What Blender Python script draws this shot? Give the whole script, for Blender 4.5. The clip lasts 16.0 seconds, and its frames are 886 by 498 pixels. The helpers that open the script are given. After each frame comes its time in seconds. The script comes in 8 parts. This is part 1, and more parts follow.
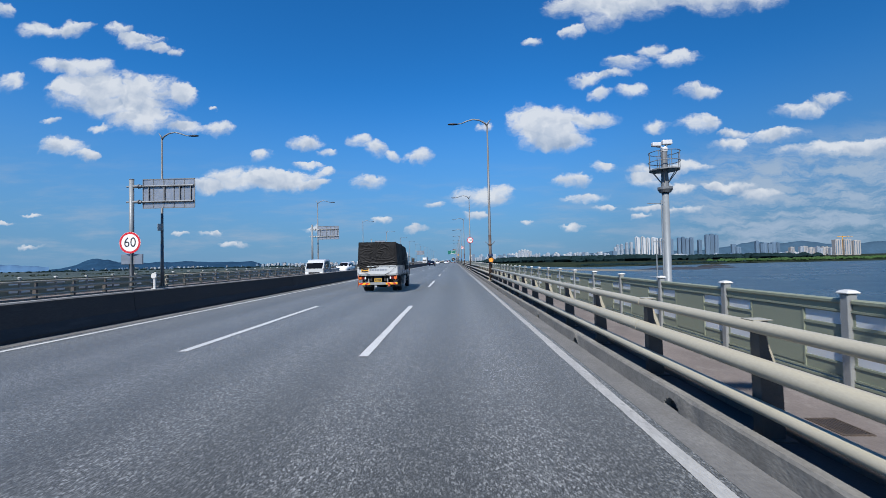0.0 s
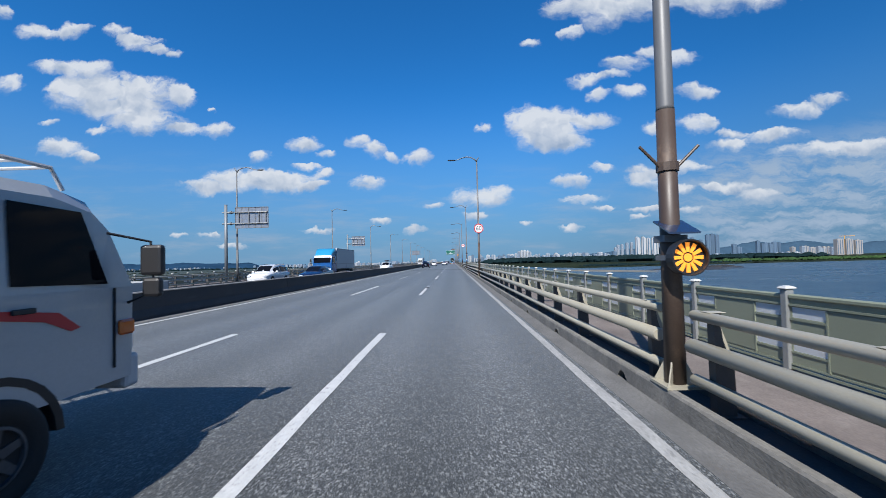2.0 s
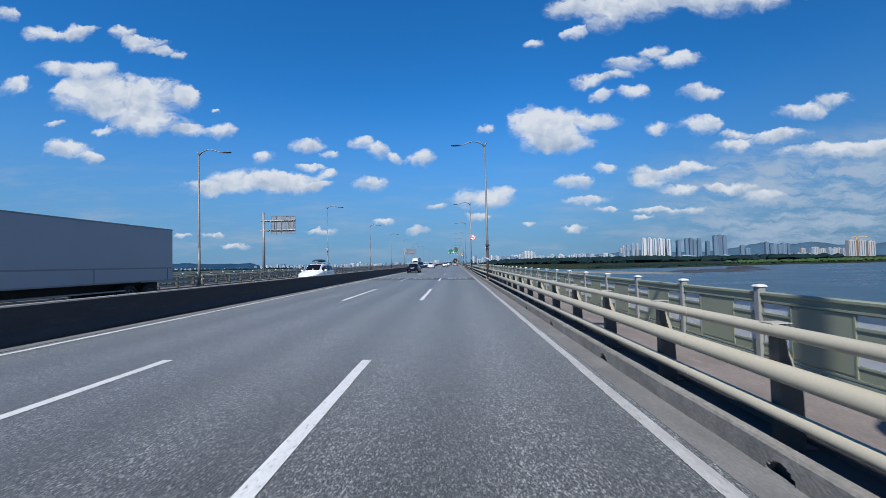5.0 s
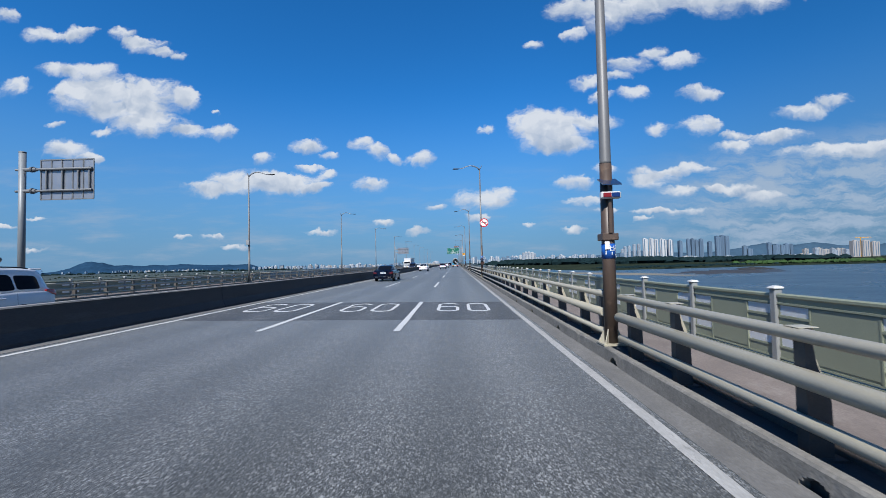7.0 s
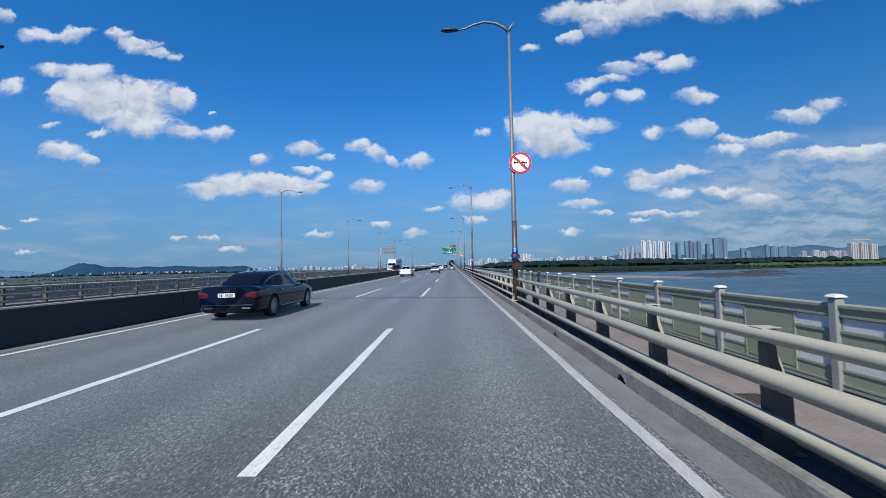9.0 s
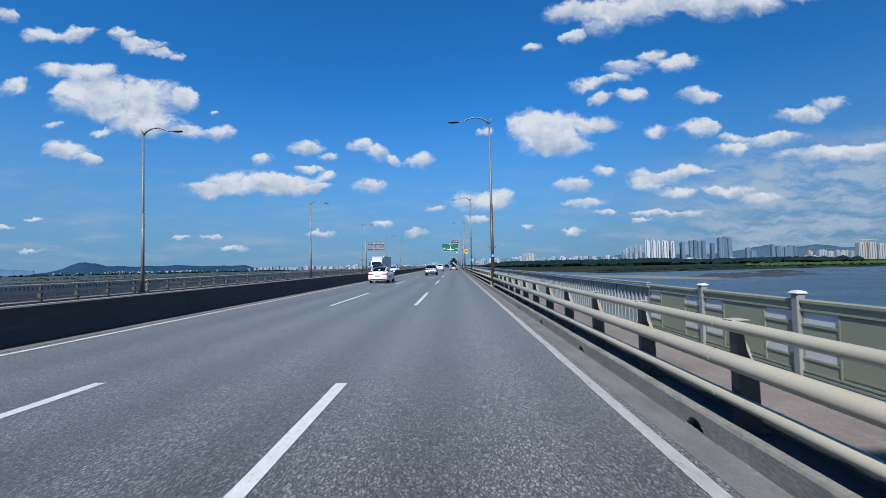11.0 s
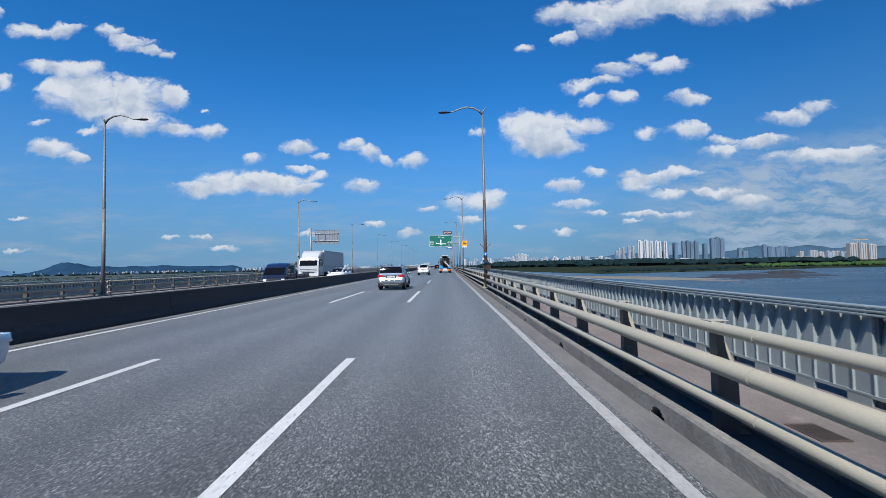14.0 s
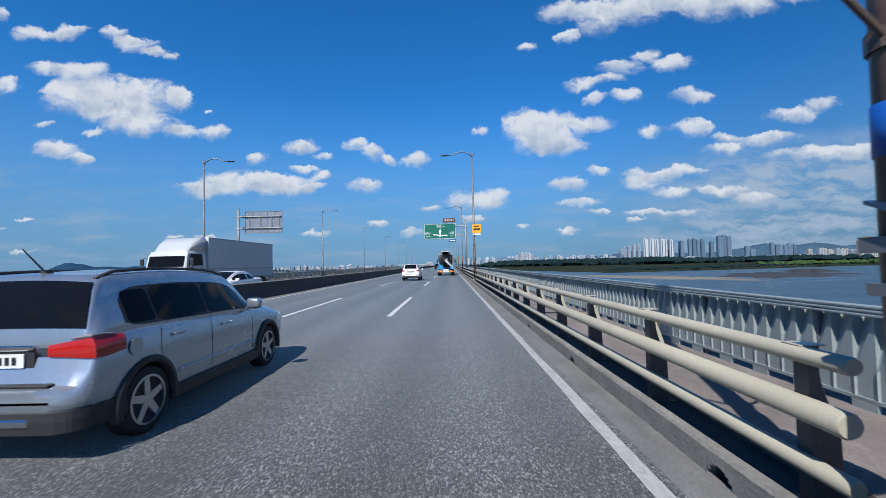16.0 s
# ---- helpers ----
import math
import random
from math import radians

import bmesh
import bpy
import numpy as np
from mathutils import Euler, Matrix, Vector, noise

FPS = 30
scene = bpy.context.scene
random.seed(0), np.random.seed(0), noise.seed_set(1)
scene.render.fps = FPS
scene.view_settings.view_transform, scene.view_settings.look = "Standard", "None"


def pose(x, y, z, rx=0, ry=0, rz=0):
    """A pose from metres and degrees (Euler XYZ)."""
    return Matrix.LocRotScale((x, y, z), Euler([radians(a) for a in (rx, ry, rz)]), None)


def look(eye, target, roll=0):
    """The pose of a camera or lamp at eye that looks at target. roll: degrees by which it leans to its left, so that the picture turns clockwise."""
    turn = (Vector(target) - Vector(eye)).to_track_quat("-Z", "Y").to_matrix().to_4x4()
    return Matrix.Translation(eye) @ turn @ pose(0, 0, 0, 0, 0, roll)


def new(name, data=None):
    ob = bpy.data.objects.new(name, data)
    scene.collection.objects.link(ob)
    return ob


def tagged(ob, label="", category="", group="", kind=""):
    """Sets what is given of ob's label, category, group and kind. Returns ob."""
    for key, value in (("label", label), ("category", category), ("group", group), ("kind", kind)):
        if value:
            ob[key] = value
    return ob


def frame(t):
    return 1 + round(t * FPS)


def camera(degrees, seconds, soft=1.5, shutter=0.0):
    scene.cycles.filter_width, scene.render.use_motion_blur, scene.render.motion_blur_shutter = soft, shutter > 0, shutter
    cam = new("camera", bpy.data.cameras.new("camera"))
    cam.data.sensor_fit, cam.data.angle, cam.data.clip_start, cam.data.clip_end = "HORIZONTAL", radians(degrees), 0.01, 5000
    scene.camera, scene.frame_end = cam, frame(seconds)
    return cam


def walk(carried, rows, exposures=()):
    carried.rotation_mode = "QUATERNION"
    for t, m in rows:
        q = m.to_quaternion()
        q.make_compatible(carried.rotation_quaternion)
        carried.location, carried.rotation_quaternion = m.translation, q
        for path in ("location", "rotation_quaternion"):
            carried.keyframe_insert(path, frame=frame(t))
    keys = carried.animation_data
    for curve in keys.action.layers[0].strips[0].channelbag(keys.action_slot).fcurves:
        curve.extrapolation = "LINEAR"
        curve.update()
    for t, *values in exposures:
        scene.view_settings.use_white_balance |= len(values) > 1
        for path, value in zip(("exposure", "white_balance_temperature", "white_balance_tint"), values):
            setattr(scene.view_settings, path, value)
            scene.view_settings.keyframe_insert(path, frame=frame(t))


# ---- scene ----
# camera and its way along the bridge
cam = camera(93.80, 16.0, soft=0.45, shutter=0.04)
walk(cam, [
    (0, pose(-0.063, -0.00, 1.680, 91.607, 1.213, 1.464)),
    (0.5, pose(-0.059, 5.85, 1.680, 91.679, 1.251, 1.370)),
    (1, pose(-0.043, 11.90, 1.680, 91.714, 1.266, 1.356)),
    (1.5, pose(-0.033, 18.14, 1.680, 91.719, 1.248, 1.299)),
    (2, pose(-0.007, 24.52, 1.680, 91.725, 1.376, 1.341)),
    (2.5, pose(0.033, 31.06, 1.679, 91.759, 1.390, 1.384)),
    (3, pose(0.029, 37.77, 1.680, 91.752, 1.364, 1.482)),
    (3.5, pose(0.002, 44.55, 1.680, 91.797, 1.333, 1.567)),
    (4, pose(-0.035, 51.33, 1.680, 91.708, 1.246, 1.670)),
    (6.5, pose(-0.192, 85.05, 1.682, 92.116, 1.337, 1.807)),
    (7, pose(-0.186, 91.76, 1.682, 91.967, 1.295, 1.717)),
    (7.5, pose(-0.160, 98.41, 1.681, 92.062, 1.302, 1.638)),
    (8, pose(-0.120, 104.95, 1.681, 92.147, 1.257, 1.514)),
    (8.5, pose(-0.050, 111.36, 1.681, 92.150, 1.231, 1.351)),
    (9, pose(-0.006, 117.61, 1.680, 92.230, 1.219, 1.297)),
    (11.5, pose(-0.061, 147.67, 1.680, 92.102, 1.162, 1.584)),
    (12, pose(-0.059, 153.84, 1.680, 91.990, 1.158, 1.582)),
    (12.5, pose(-0.076, 159.98, 1.680, 92.107, 1.143, 1.727)),
    (13, pose(-0.077, 165.91, 1.679, 92.119, 1.115, 1.408)),
    (13.5, pose(-0.019, 171.81, 1.679, 92.147, 1.073, 0.968)),
    (14, pose(0.075, 177.74, 1.679, 92.184, 1.141, 0.500)),
    (14.5, pose(0.179, 183.75, 1.678, 92.103, 1.151, 0.004)),
    (15, pose(0.242, 189.80, 1.677, 92.113, 1.292, -0.114)),
    (15.5, pose(0.277, 195.86, 1.676, 92.079, 1.331, 0.730)),
    (16, pose(0.324, 201.90, 1.675, 92.094, 1.342, 0.944)),
], exposures=((0, 0.62, 6250, 10), (16, 0.62, 6250, 10)))

# ---- sky, clouds and sun ----
SUN_EL, SUN_AZ = radians(46), radians(197)          # clockwise from the road's direction
sun_way = Vector((math.sin(SUN_AZ) * math.cos(SUN_EL), math.cos(SUN_AZ) * math.cos(SUN_EL), math.sin(SUN_EL)))
world = bpy.data.worlds.new("sky")
scene.world = world
world.use_nodes = True
WT = world.node_tree
WT.nodes.clear()


def wn(kind, **kw):
    n = WT.nodes.new(kind)
    for k, v in kw.items():
        if k == "operation":
            n.operation = v
        elif k == "clamp":
            n.use_clamp = v
        elif k == "mode":
            n.blend_type = v
    return n


def wset(n, *vals):
    """Links sockets, or sets values, input by input."""
    for i, v in enumerate(vals):
        if v is None:
            continue
        if isinstance(v, bpy.types.NodeSocket):
            WT.links.new(v, n.inputs[i])
        else:
            n.inputs[i].default_value = v
    return n.outputs[0]


def wm(op, a, b=None, c=None, clamp=False):
    return wset(wn("ShaderNodeMath", operation=op, clamp=clamp), a, b, c)


def wv(op, a, b=None, c=None):
    return wset(wn("ShaderNodeVectorMath", operation=op), a, b, c)


sky = wn("ShaderNodeTexSky")
sky.sky_type, sky.sun_disc = "NISHITA", False
sky.sun_elevation, sky.sun_rotation = SUN_EL, SUN_AZ
sky.altitude, sky.air_density, sky.dust_density, sky.ozone_density = 0.0, 1.0, 0.1, 5.0
coord = wn("ShaderNodeTexCoord").outputs["Generated"]
split = wn("ShaderNodeSeparateXYZ")
wset(split, coord)
ahead = wm("MAXIMUM", wm("ABSOLUTE", split.outputs[1]), 0.02)
flat = wn("ShaderNodeCombineXYZ")
wset(flat, wm("DIVIDE", split.outputs[0], ahead), wm("DIVIDE", split.outputs[2], ahead), 0.0)
plane = flat.outputs[0]


def wnoise(vec, scale, detail, rough, colour=False):
    n = wn("ShaderNodeTexNoise")
    n.inputs["Scale"].default_value, n.inputs["Detail"].default_value, n.inputs["Roughness"].default_value = scale, detail, rough
    WT.links.new(vec, n.inputs["Vector"])
    return n.outputs["Color" if colour else "Fac"]


bend = wv("MULTIPLY_ADD", wv("SUBTRACT", wnoise(plane, 9.0, 4, 0.6, True), (0.5, 0.5, 0.5)), (0.10, 0.06, 0), plane)
bend = wv("MULTIPLY_ADD", wv("SUBTRACT", wnoise(plane, 34.0, 5, 0.62, True), (0.5, 0.5, 0.5)), (0.026, 0.020, 0), bend)
pile = (0.0, 0.0, 0.0)
bend_now, heaped = bend, 0


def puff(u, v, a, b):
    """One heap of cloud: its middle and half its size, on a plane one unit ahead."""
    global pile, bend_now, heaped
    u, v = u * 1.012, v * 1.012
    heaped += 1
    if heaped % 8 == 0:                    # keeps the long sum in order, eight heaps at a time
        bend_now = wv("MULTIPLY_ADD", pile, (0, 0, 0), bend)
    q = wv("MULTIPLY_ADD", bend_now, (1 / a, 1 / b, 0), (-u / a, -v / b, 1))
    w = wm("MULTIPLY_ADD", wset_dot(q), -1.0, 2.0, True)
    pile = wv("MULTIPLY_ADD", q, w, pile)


def wset_dot(q):
    n = wn("ShaderNodeVectorMath", operation="DOT_PRODUCT")
    wset(n, q, q)
    return n.outputs["Value"]


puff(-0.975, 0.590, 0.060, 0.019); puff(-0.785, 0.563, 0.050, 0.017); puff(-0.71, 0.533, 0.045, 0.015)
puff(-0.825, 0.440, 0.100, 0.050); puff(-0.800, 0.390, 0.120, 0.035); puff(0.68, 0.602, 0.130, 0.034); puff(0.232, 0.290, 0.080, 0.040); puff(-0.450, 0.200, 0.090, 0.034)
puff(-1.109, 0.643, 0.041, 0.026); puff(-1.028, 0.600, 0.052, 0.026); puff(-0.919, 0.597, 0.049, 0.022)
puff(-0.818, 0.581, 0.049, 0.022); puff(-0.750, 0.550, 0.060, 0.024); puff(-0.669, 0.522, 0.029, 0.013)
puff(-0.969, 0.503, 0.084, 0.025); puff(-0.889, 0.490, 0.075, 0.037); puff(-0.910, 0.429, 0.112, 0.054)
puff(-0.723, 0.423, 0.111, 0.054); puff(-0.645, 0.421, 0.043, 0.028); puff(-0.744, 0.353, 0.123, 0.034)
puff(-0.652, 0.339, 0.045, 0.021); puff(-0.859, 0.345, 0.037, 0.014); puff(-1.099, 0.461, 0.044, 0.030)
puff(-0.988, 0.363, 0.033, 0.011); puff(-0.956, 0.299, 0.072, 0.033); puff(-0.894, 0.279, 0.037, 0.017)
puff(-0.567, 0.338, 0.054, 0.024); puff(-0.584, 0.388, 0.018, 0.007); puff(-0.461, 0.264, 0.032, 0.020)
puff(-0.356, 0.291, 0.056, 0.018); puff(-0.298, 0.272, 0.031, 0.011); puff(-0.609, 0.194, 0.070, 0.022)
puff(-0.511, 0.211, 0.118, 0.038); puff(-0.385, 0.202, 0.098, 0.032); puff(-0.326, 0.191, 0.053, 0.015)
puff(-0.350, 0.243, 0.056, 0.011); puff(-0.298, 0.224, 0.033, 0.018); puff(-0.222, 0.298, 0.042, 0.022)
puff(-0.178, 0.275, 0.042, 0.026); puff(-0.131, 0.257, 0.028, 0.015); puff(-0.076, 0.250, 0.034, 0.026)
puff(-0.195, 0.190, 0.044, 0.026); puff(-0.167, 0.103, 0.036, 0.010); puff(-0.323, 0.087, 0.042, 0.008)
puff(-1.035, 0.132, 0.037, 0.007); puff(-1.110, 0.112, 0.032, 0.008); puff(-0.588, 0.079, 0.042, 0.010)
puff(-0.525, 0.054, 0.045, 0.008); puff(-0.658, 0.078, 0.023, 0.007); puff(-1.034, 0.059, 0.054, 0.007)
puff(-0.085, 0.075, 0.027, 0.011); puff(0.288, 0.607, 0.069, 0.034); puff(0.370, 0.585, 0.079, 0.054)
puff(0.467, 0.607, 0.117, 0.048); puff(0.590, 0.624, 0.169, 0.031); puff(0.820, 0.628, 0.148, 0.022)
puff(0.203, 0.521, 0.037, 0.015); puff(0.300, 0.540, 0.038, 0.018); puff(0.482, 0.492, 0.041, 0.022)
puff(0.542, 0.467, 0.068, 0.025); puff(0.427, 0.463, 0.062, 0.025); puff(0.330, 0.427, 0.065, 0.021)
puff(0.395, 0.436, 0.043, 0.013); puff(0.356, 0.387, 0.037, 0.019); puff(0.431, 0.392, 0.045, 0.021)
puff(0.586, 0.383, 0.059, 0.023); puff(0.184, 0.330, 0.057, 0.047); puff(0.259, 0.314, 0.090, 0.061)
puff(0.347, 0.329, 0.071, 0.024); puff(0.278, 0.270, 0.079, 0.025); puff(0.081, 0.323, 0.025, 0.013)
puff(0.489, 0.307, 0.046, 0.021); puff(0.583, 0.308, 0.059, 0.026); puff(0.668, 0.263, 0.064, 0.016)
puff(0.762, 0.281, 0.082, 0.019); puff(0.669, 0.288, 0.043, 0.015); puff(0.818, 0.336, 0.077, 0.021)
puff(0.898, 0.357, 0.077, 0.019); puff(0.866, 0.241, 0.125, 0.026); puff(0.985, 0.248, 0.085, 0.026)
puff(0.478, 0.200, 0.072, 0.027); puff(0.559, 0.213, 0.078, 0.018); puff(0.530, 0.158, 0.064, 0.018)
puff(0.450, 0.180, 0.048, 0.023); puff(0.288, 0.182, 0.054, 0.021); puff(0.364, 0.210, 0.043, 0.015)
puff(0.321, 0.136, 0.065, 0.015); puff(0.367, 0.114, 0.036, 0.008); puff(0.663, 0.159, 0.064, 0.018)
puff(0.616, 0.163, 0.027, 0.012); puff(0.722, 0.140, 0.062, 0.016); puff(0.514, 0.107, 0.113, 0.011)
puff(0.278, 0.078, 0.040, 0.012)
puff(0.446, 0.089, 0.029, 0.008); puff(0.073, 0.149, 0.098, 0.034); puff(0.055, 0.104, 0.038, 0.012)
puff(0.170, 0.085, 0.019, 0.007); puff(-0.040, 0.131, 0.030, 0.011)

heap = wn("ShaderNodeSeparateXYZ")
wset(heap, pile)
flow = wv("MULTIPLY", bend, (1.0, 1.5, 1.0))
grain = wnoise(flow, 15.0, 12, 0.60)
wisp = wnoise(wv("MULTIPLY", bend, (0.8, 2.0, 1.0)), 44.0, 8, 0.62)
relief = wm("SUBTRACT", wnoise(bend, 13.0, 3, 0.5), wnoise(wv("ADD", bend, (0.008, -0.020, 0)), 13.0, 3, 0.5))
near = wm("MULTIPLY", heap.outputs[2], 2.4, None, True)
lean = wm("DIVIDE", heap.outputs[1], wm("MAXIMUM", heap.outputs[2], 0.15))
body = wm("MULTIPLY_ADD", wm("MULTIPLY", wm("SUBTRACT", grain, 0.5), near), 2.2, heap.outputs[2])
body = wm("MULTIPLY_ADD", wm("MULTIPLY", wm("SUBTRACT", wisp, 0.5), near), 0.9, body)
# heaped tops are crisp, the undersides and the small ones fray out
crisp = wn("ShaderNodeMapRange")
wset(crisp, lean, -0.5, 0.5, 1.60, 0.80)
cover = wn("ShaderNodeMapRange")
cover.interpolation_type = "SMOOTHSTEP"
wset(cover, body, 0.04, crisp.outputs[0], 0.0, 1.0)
# thin high streaks low over the horizon
streak_at = wv("MULTIPLY", plane, (3.0, 16.0, 1.0))
streak = wn("ShaderNodeMapRange")
streak.interpolation_type = "SMOOTHSTEP"
wset(streak, wnoise(streak_at, 1.6, 7, 0.6), 0.44, 0.80, 0.0, 1.0)
low = wn("ShaderNodeMapRange")
wset(low, split.outputs[2], 0.24, 0.05, 0.0, 0.75)
up = wn("ShaderNodeMapRange")
wset(up, split.outputs[2], 0.0, 0.03, 0.0, 1.0)
thin = wm("MULTIPLY", wm("MULTIPLY", streak.outputs[0], low.outputs[0]), up.outputs[0])
east = wn("ShaderNodeMapRange")
east.interpolation_type = "SMOOTHSTEP"
wset(east, split.outputs[0], 0.34, 0.60, 0.0, 1.0)
band = wn("ShaderNodeMapRange")
band.interpolation_type = "SMOOTHSTEP"
wset(band, split.outputs[2], 0.235, 0.15, 0.0, 1.0)
flock = wn("ShaderNodeMapRange")
flock.interpolation_type = "SMOOTHSTEP"
wset(flock, wnoise(wv("MULTIPLY", bend, (5.0, 22.0, 1.0)), 1.5, 9, 0.62), 0.36, 0.62, 0.05, 0.90)
veil = wm("MULTIPLY", wm("MULTIPLY", flock.outputs[0], band.outputs[0]), wm("MULTIPLY", east.outputs[0], up.outputs[0]))
lit = wm("MULTIPLY_ADD", lean, 0.50, 0.70)
lit = wm("MULTIPLY_ADD", relief, 2.6, lit)
thick = wn("ShaderNodeMapRange")
wset(thick, body, 0.8, 2.2, 0.10, -0.22)
lit = wm("ADD", lit, thick.outputs[0], None, True)
tone = wn("ShaderNodeMix")
tone.data_type = "RGBA"
WT.links.new(lit, tone.inputs["Factor"])
tone.inputs[6].default_value, tone.inputs[7].default_value = (4.6, 5.9, 7.9, 1), (10.4, 10.8, 11.3, 1)
blue = wn("ShaderNodeHueSaturation")
blue.inputs["Saturation"].default_value, blue.inputs["Value"].default_value = 1.10, 1.63
clear_air = wn("ShaderNodeMix", mode="MULTIPLY")
clear_air.data_type = "RGBA"
clear_air.inputs["Factor"].default_value, clear_air.inputs[7].default_value = 1.0, (0.62, 1.00, 1.29, 1)
WT.links.new(sky.outputs[0], clear_air.inputs[6])
WT.links.new(clear_air.outputs[2], blue.inputs["Color"])
with_thin = wn("ShaderNodeMix")
with_thin.data_type = "RGBA"
WT.links.new(thin, with_thin.inputs["Factor"])
haze = wn("ShaderNodeMix")
haze.data_type = "RGBA"
haze_by = wn("ShaderNodeMapRange")
haze_by.interpolation_type = "SMOOTHSTEP"
wset(haze_by, split.outputs[2], 0.40, -0.02, 0.0, 0.92)
WT.links.new(haze_by.outputs[0], haze.inputs["Factor"])
WT.links.new(blue.outputs[0], haze.inputs[6])
haze.inputs[7].default_value = (2.0, 4.02, 6.75, 1)
# the sky deepens away from the sun
deep = wn("ShaderNodeMapRange")
deep.interpolation_type = "SMOOTHSTEP"
wset(deep, split.outputs[0], 0.10, 0.72, 1.0, 0.76)
deeper = WT.nodes.new("ShaderNodeVectorMath")
deeper.operation = "SCALE"
WT.links.new(haze.outputs[2], deeper.inputs[0])
WT.links.new(deep.outputs[0], deeper.inputs["Scale"])
WT.links.new(deeper.outputs[0], with_thin.inputs[6])
with_thin.inputs[7].default_value = (5.2, 6.4, 8.0, 1)
full = wn("ShaderNodeMix")
full.data_type = "RGBA"
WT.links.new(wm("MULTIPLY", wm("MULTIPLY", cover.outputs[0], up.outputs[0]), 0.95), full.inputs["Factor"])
with_veil = wn("ShaderNodeMix")
with_veil.data_type = "RGBA"
WT.links.new(veil, with_veil.inputs["Factor"])
WT.links.new(with_thin.outputs[2], with_veil.inputs[6])
with_veil.inputs[7].default_value = (5.3, 6.7, 8.5, 1)
WT.links.new(with_veil.outputs[2], full.inputs[6])
WT.links.new(tone.outputs[2], full.inputs[7])
glow = wn("ShaderNodeBackground")
WT.links.new(full.outputs[2], glow.inputs["Color"])
glow.inputs["Strength"].default_value = 0.045
out = wn("ShaderNodeOutputWorld")
WT.links.new(glow.outputs[0], out.inputs[0])

sun = new("sun", bpy.data.lights.new("sun", "SUN"))
sun.data.energy, sun.data.angle, sun.data.color = 5.0, radians(0.53), (1.0, 0.95, 0.88)
sun.matrix_world = look(sun_way * 100, (0, 0, 0))

# ---- materials ----
COLOUR_SCALE = 0.76          # scales every base colour down alike, to set sunlit against shaded tone


def shade(name, col, rough=0.6, metal=0.0, var=0.12, big=0.6, fine=40.0, bump=0.15, stretch=(1, 1, 1), tint=None, spots=0.0, spot_col=(0.1, 0.07, 0.05), coat=0.0, island=0.0):
    """A surface with a broad mottling, a fine grain with relief, and spots of dirt, at real size."""
    col = tuple(c * COLOUR_SCALE for c in col)
    m = bpy.data.materials.new(name)
    m.use_nodes = True
    t = m.node_tree
    bsdf = t.nodes["Principled BSDF"]
    geo = t.nodes.new("ShaderNodeNewGeometry")
    mapping = t.nodes.new("ShaderNodeMapping")
    mapping.inputs["Scale"].default_value = stretch
    t.links.new(geo.outputs["Position"], mapping.inputs["Vector"])

    def noise_at(scale, detail, rough_=0.6):
        n = t.nodes.new("ShaderNodeTexNoise")
        n.inputs["Scale"].default_value, n.inputs["Detail"].default_value, n.inputs["Roughness"].default_value = scale, detail, rough_
        t.links.new(mapping.outputs[0], n.inputs["Vector"])
        return n.outputs["Fac"]

    def mix(fac, a, b):
        n = t.nodes.new("ShaderNodeMix")
        n.data_type = "RGBA"
        for sock, v in ((n.inputs["Factor"], fac), (n.inputs[6], a), (n.inputs[7], b)):
            if isinstance(v, bpy.types.NodeSocket):
                t.links.new(v, sock)
            else:
                sock.default_value = v if isinstance(v, float) else (*v[:3], 1)
        return n.outputs[2]

    def ramp(fac, lo, hi, to0=0.0, to1=1.0):
        n = t.nodes.new("ShaderNodeMapRange")
        t.links.new(fac, n.inputs[0])
        for i, v in enumerate((lo, hi, to0, to1)):
            n.inputs[i + 1].default_value = v
        return n.outputs[0]

    dark = [c * (1 - var) for c in col]
    lite = [min(1, c * (1 + var)) for c in ([v * COLOUR_SCALE for v in tint] if tint else col)]
    broad = noise_at(big, 5)
    c = mix(ramp(broad, 0.3, 0.7), dark, lite)
    grain = noise_at(fine, 3)
    c = mix(ramp(grain, 0.35, 0.65, 0.0, 0.5), c, [v * (1 - var) for v in dark])
    if spots:
        c = mix(ramp(noise_at(big * 3.1, 6, 0.7), 0.56, 0.74, 0.0, spots), c, [v * COLOUR_SCALE for v in spot_col])
    if island:
        info = t.nodes.new("ShaderNodeObjectInfo")
        c = mix(ramp(info.outputs["Random"], 0.0, 1.0, 0.0, island), c, [v * 0.55 for v in col])
    t.links.new(c, bsdf.inputs["Base Color"])
    bsdf.inputs["Metallic"].default_value = metal
    bsdf.inputs["Coat Weight"].default_value = coat
    t.links.new(ramp(broad, 0.2, 0.8, max(0.02, rough - 0.08), min(1, rough + 0.08)), bsdf.inputs["Roughness"])
    if bump:
        b = t.nodes.new("ShaderNodeBump")
        b.inputs["Strength"].default_value, b.inputs["Distance"].default_value = bump, 0.4 / fine
        t.links.new(grain, b.inputs["Height"])
        t.links.new(b.outputs[0], bsdf.inputs["Normal"])
    return m


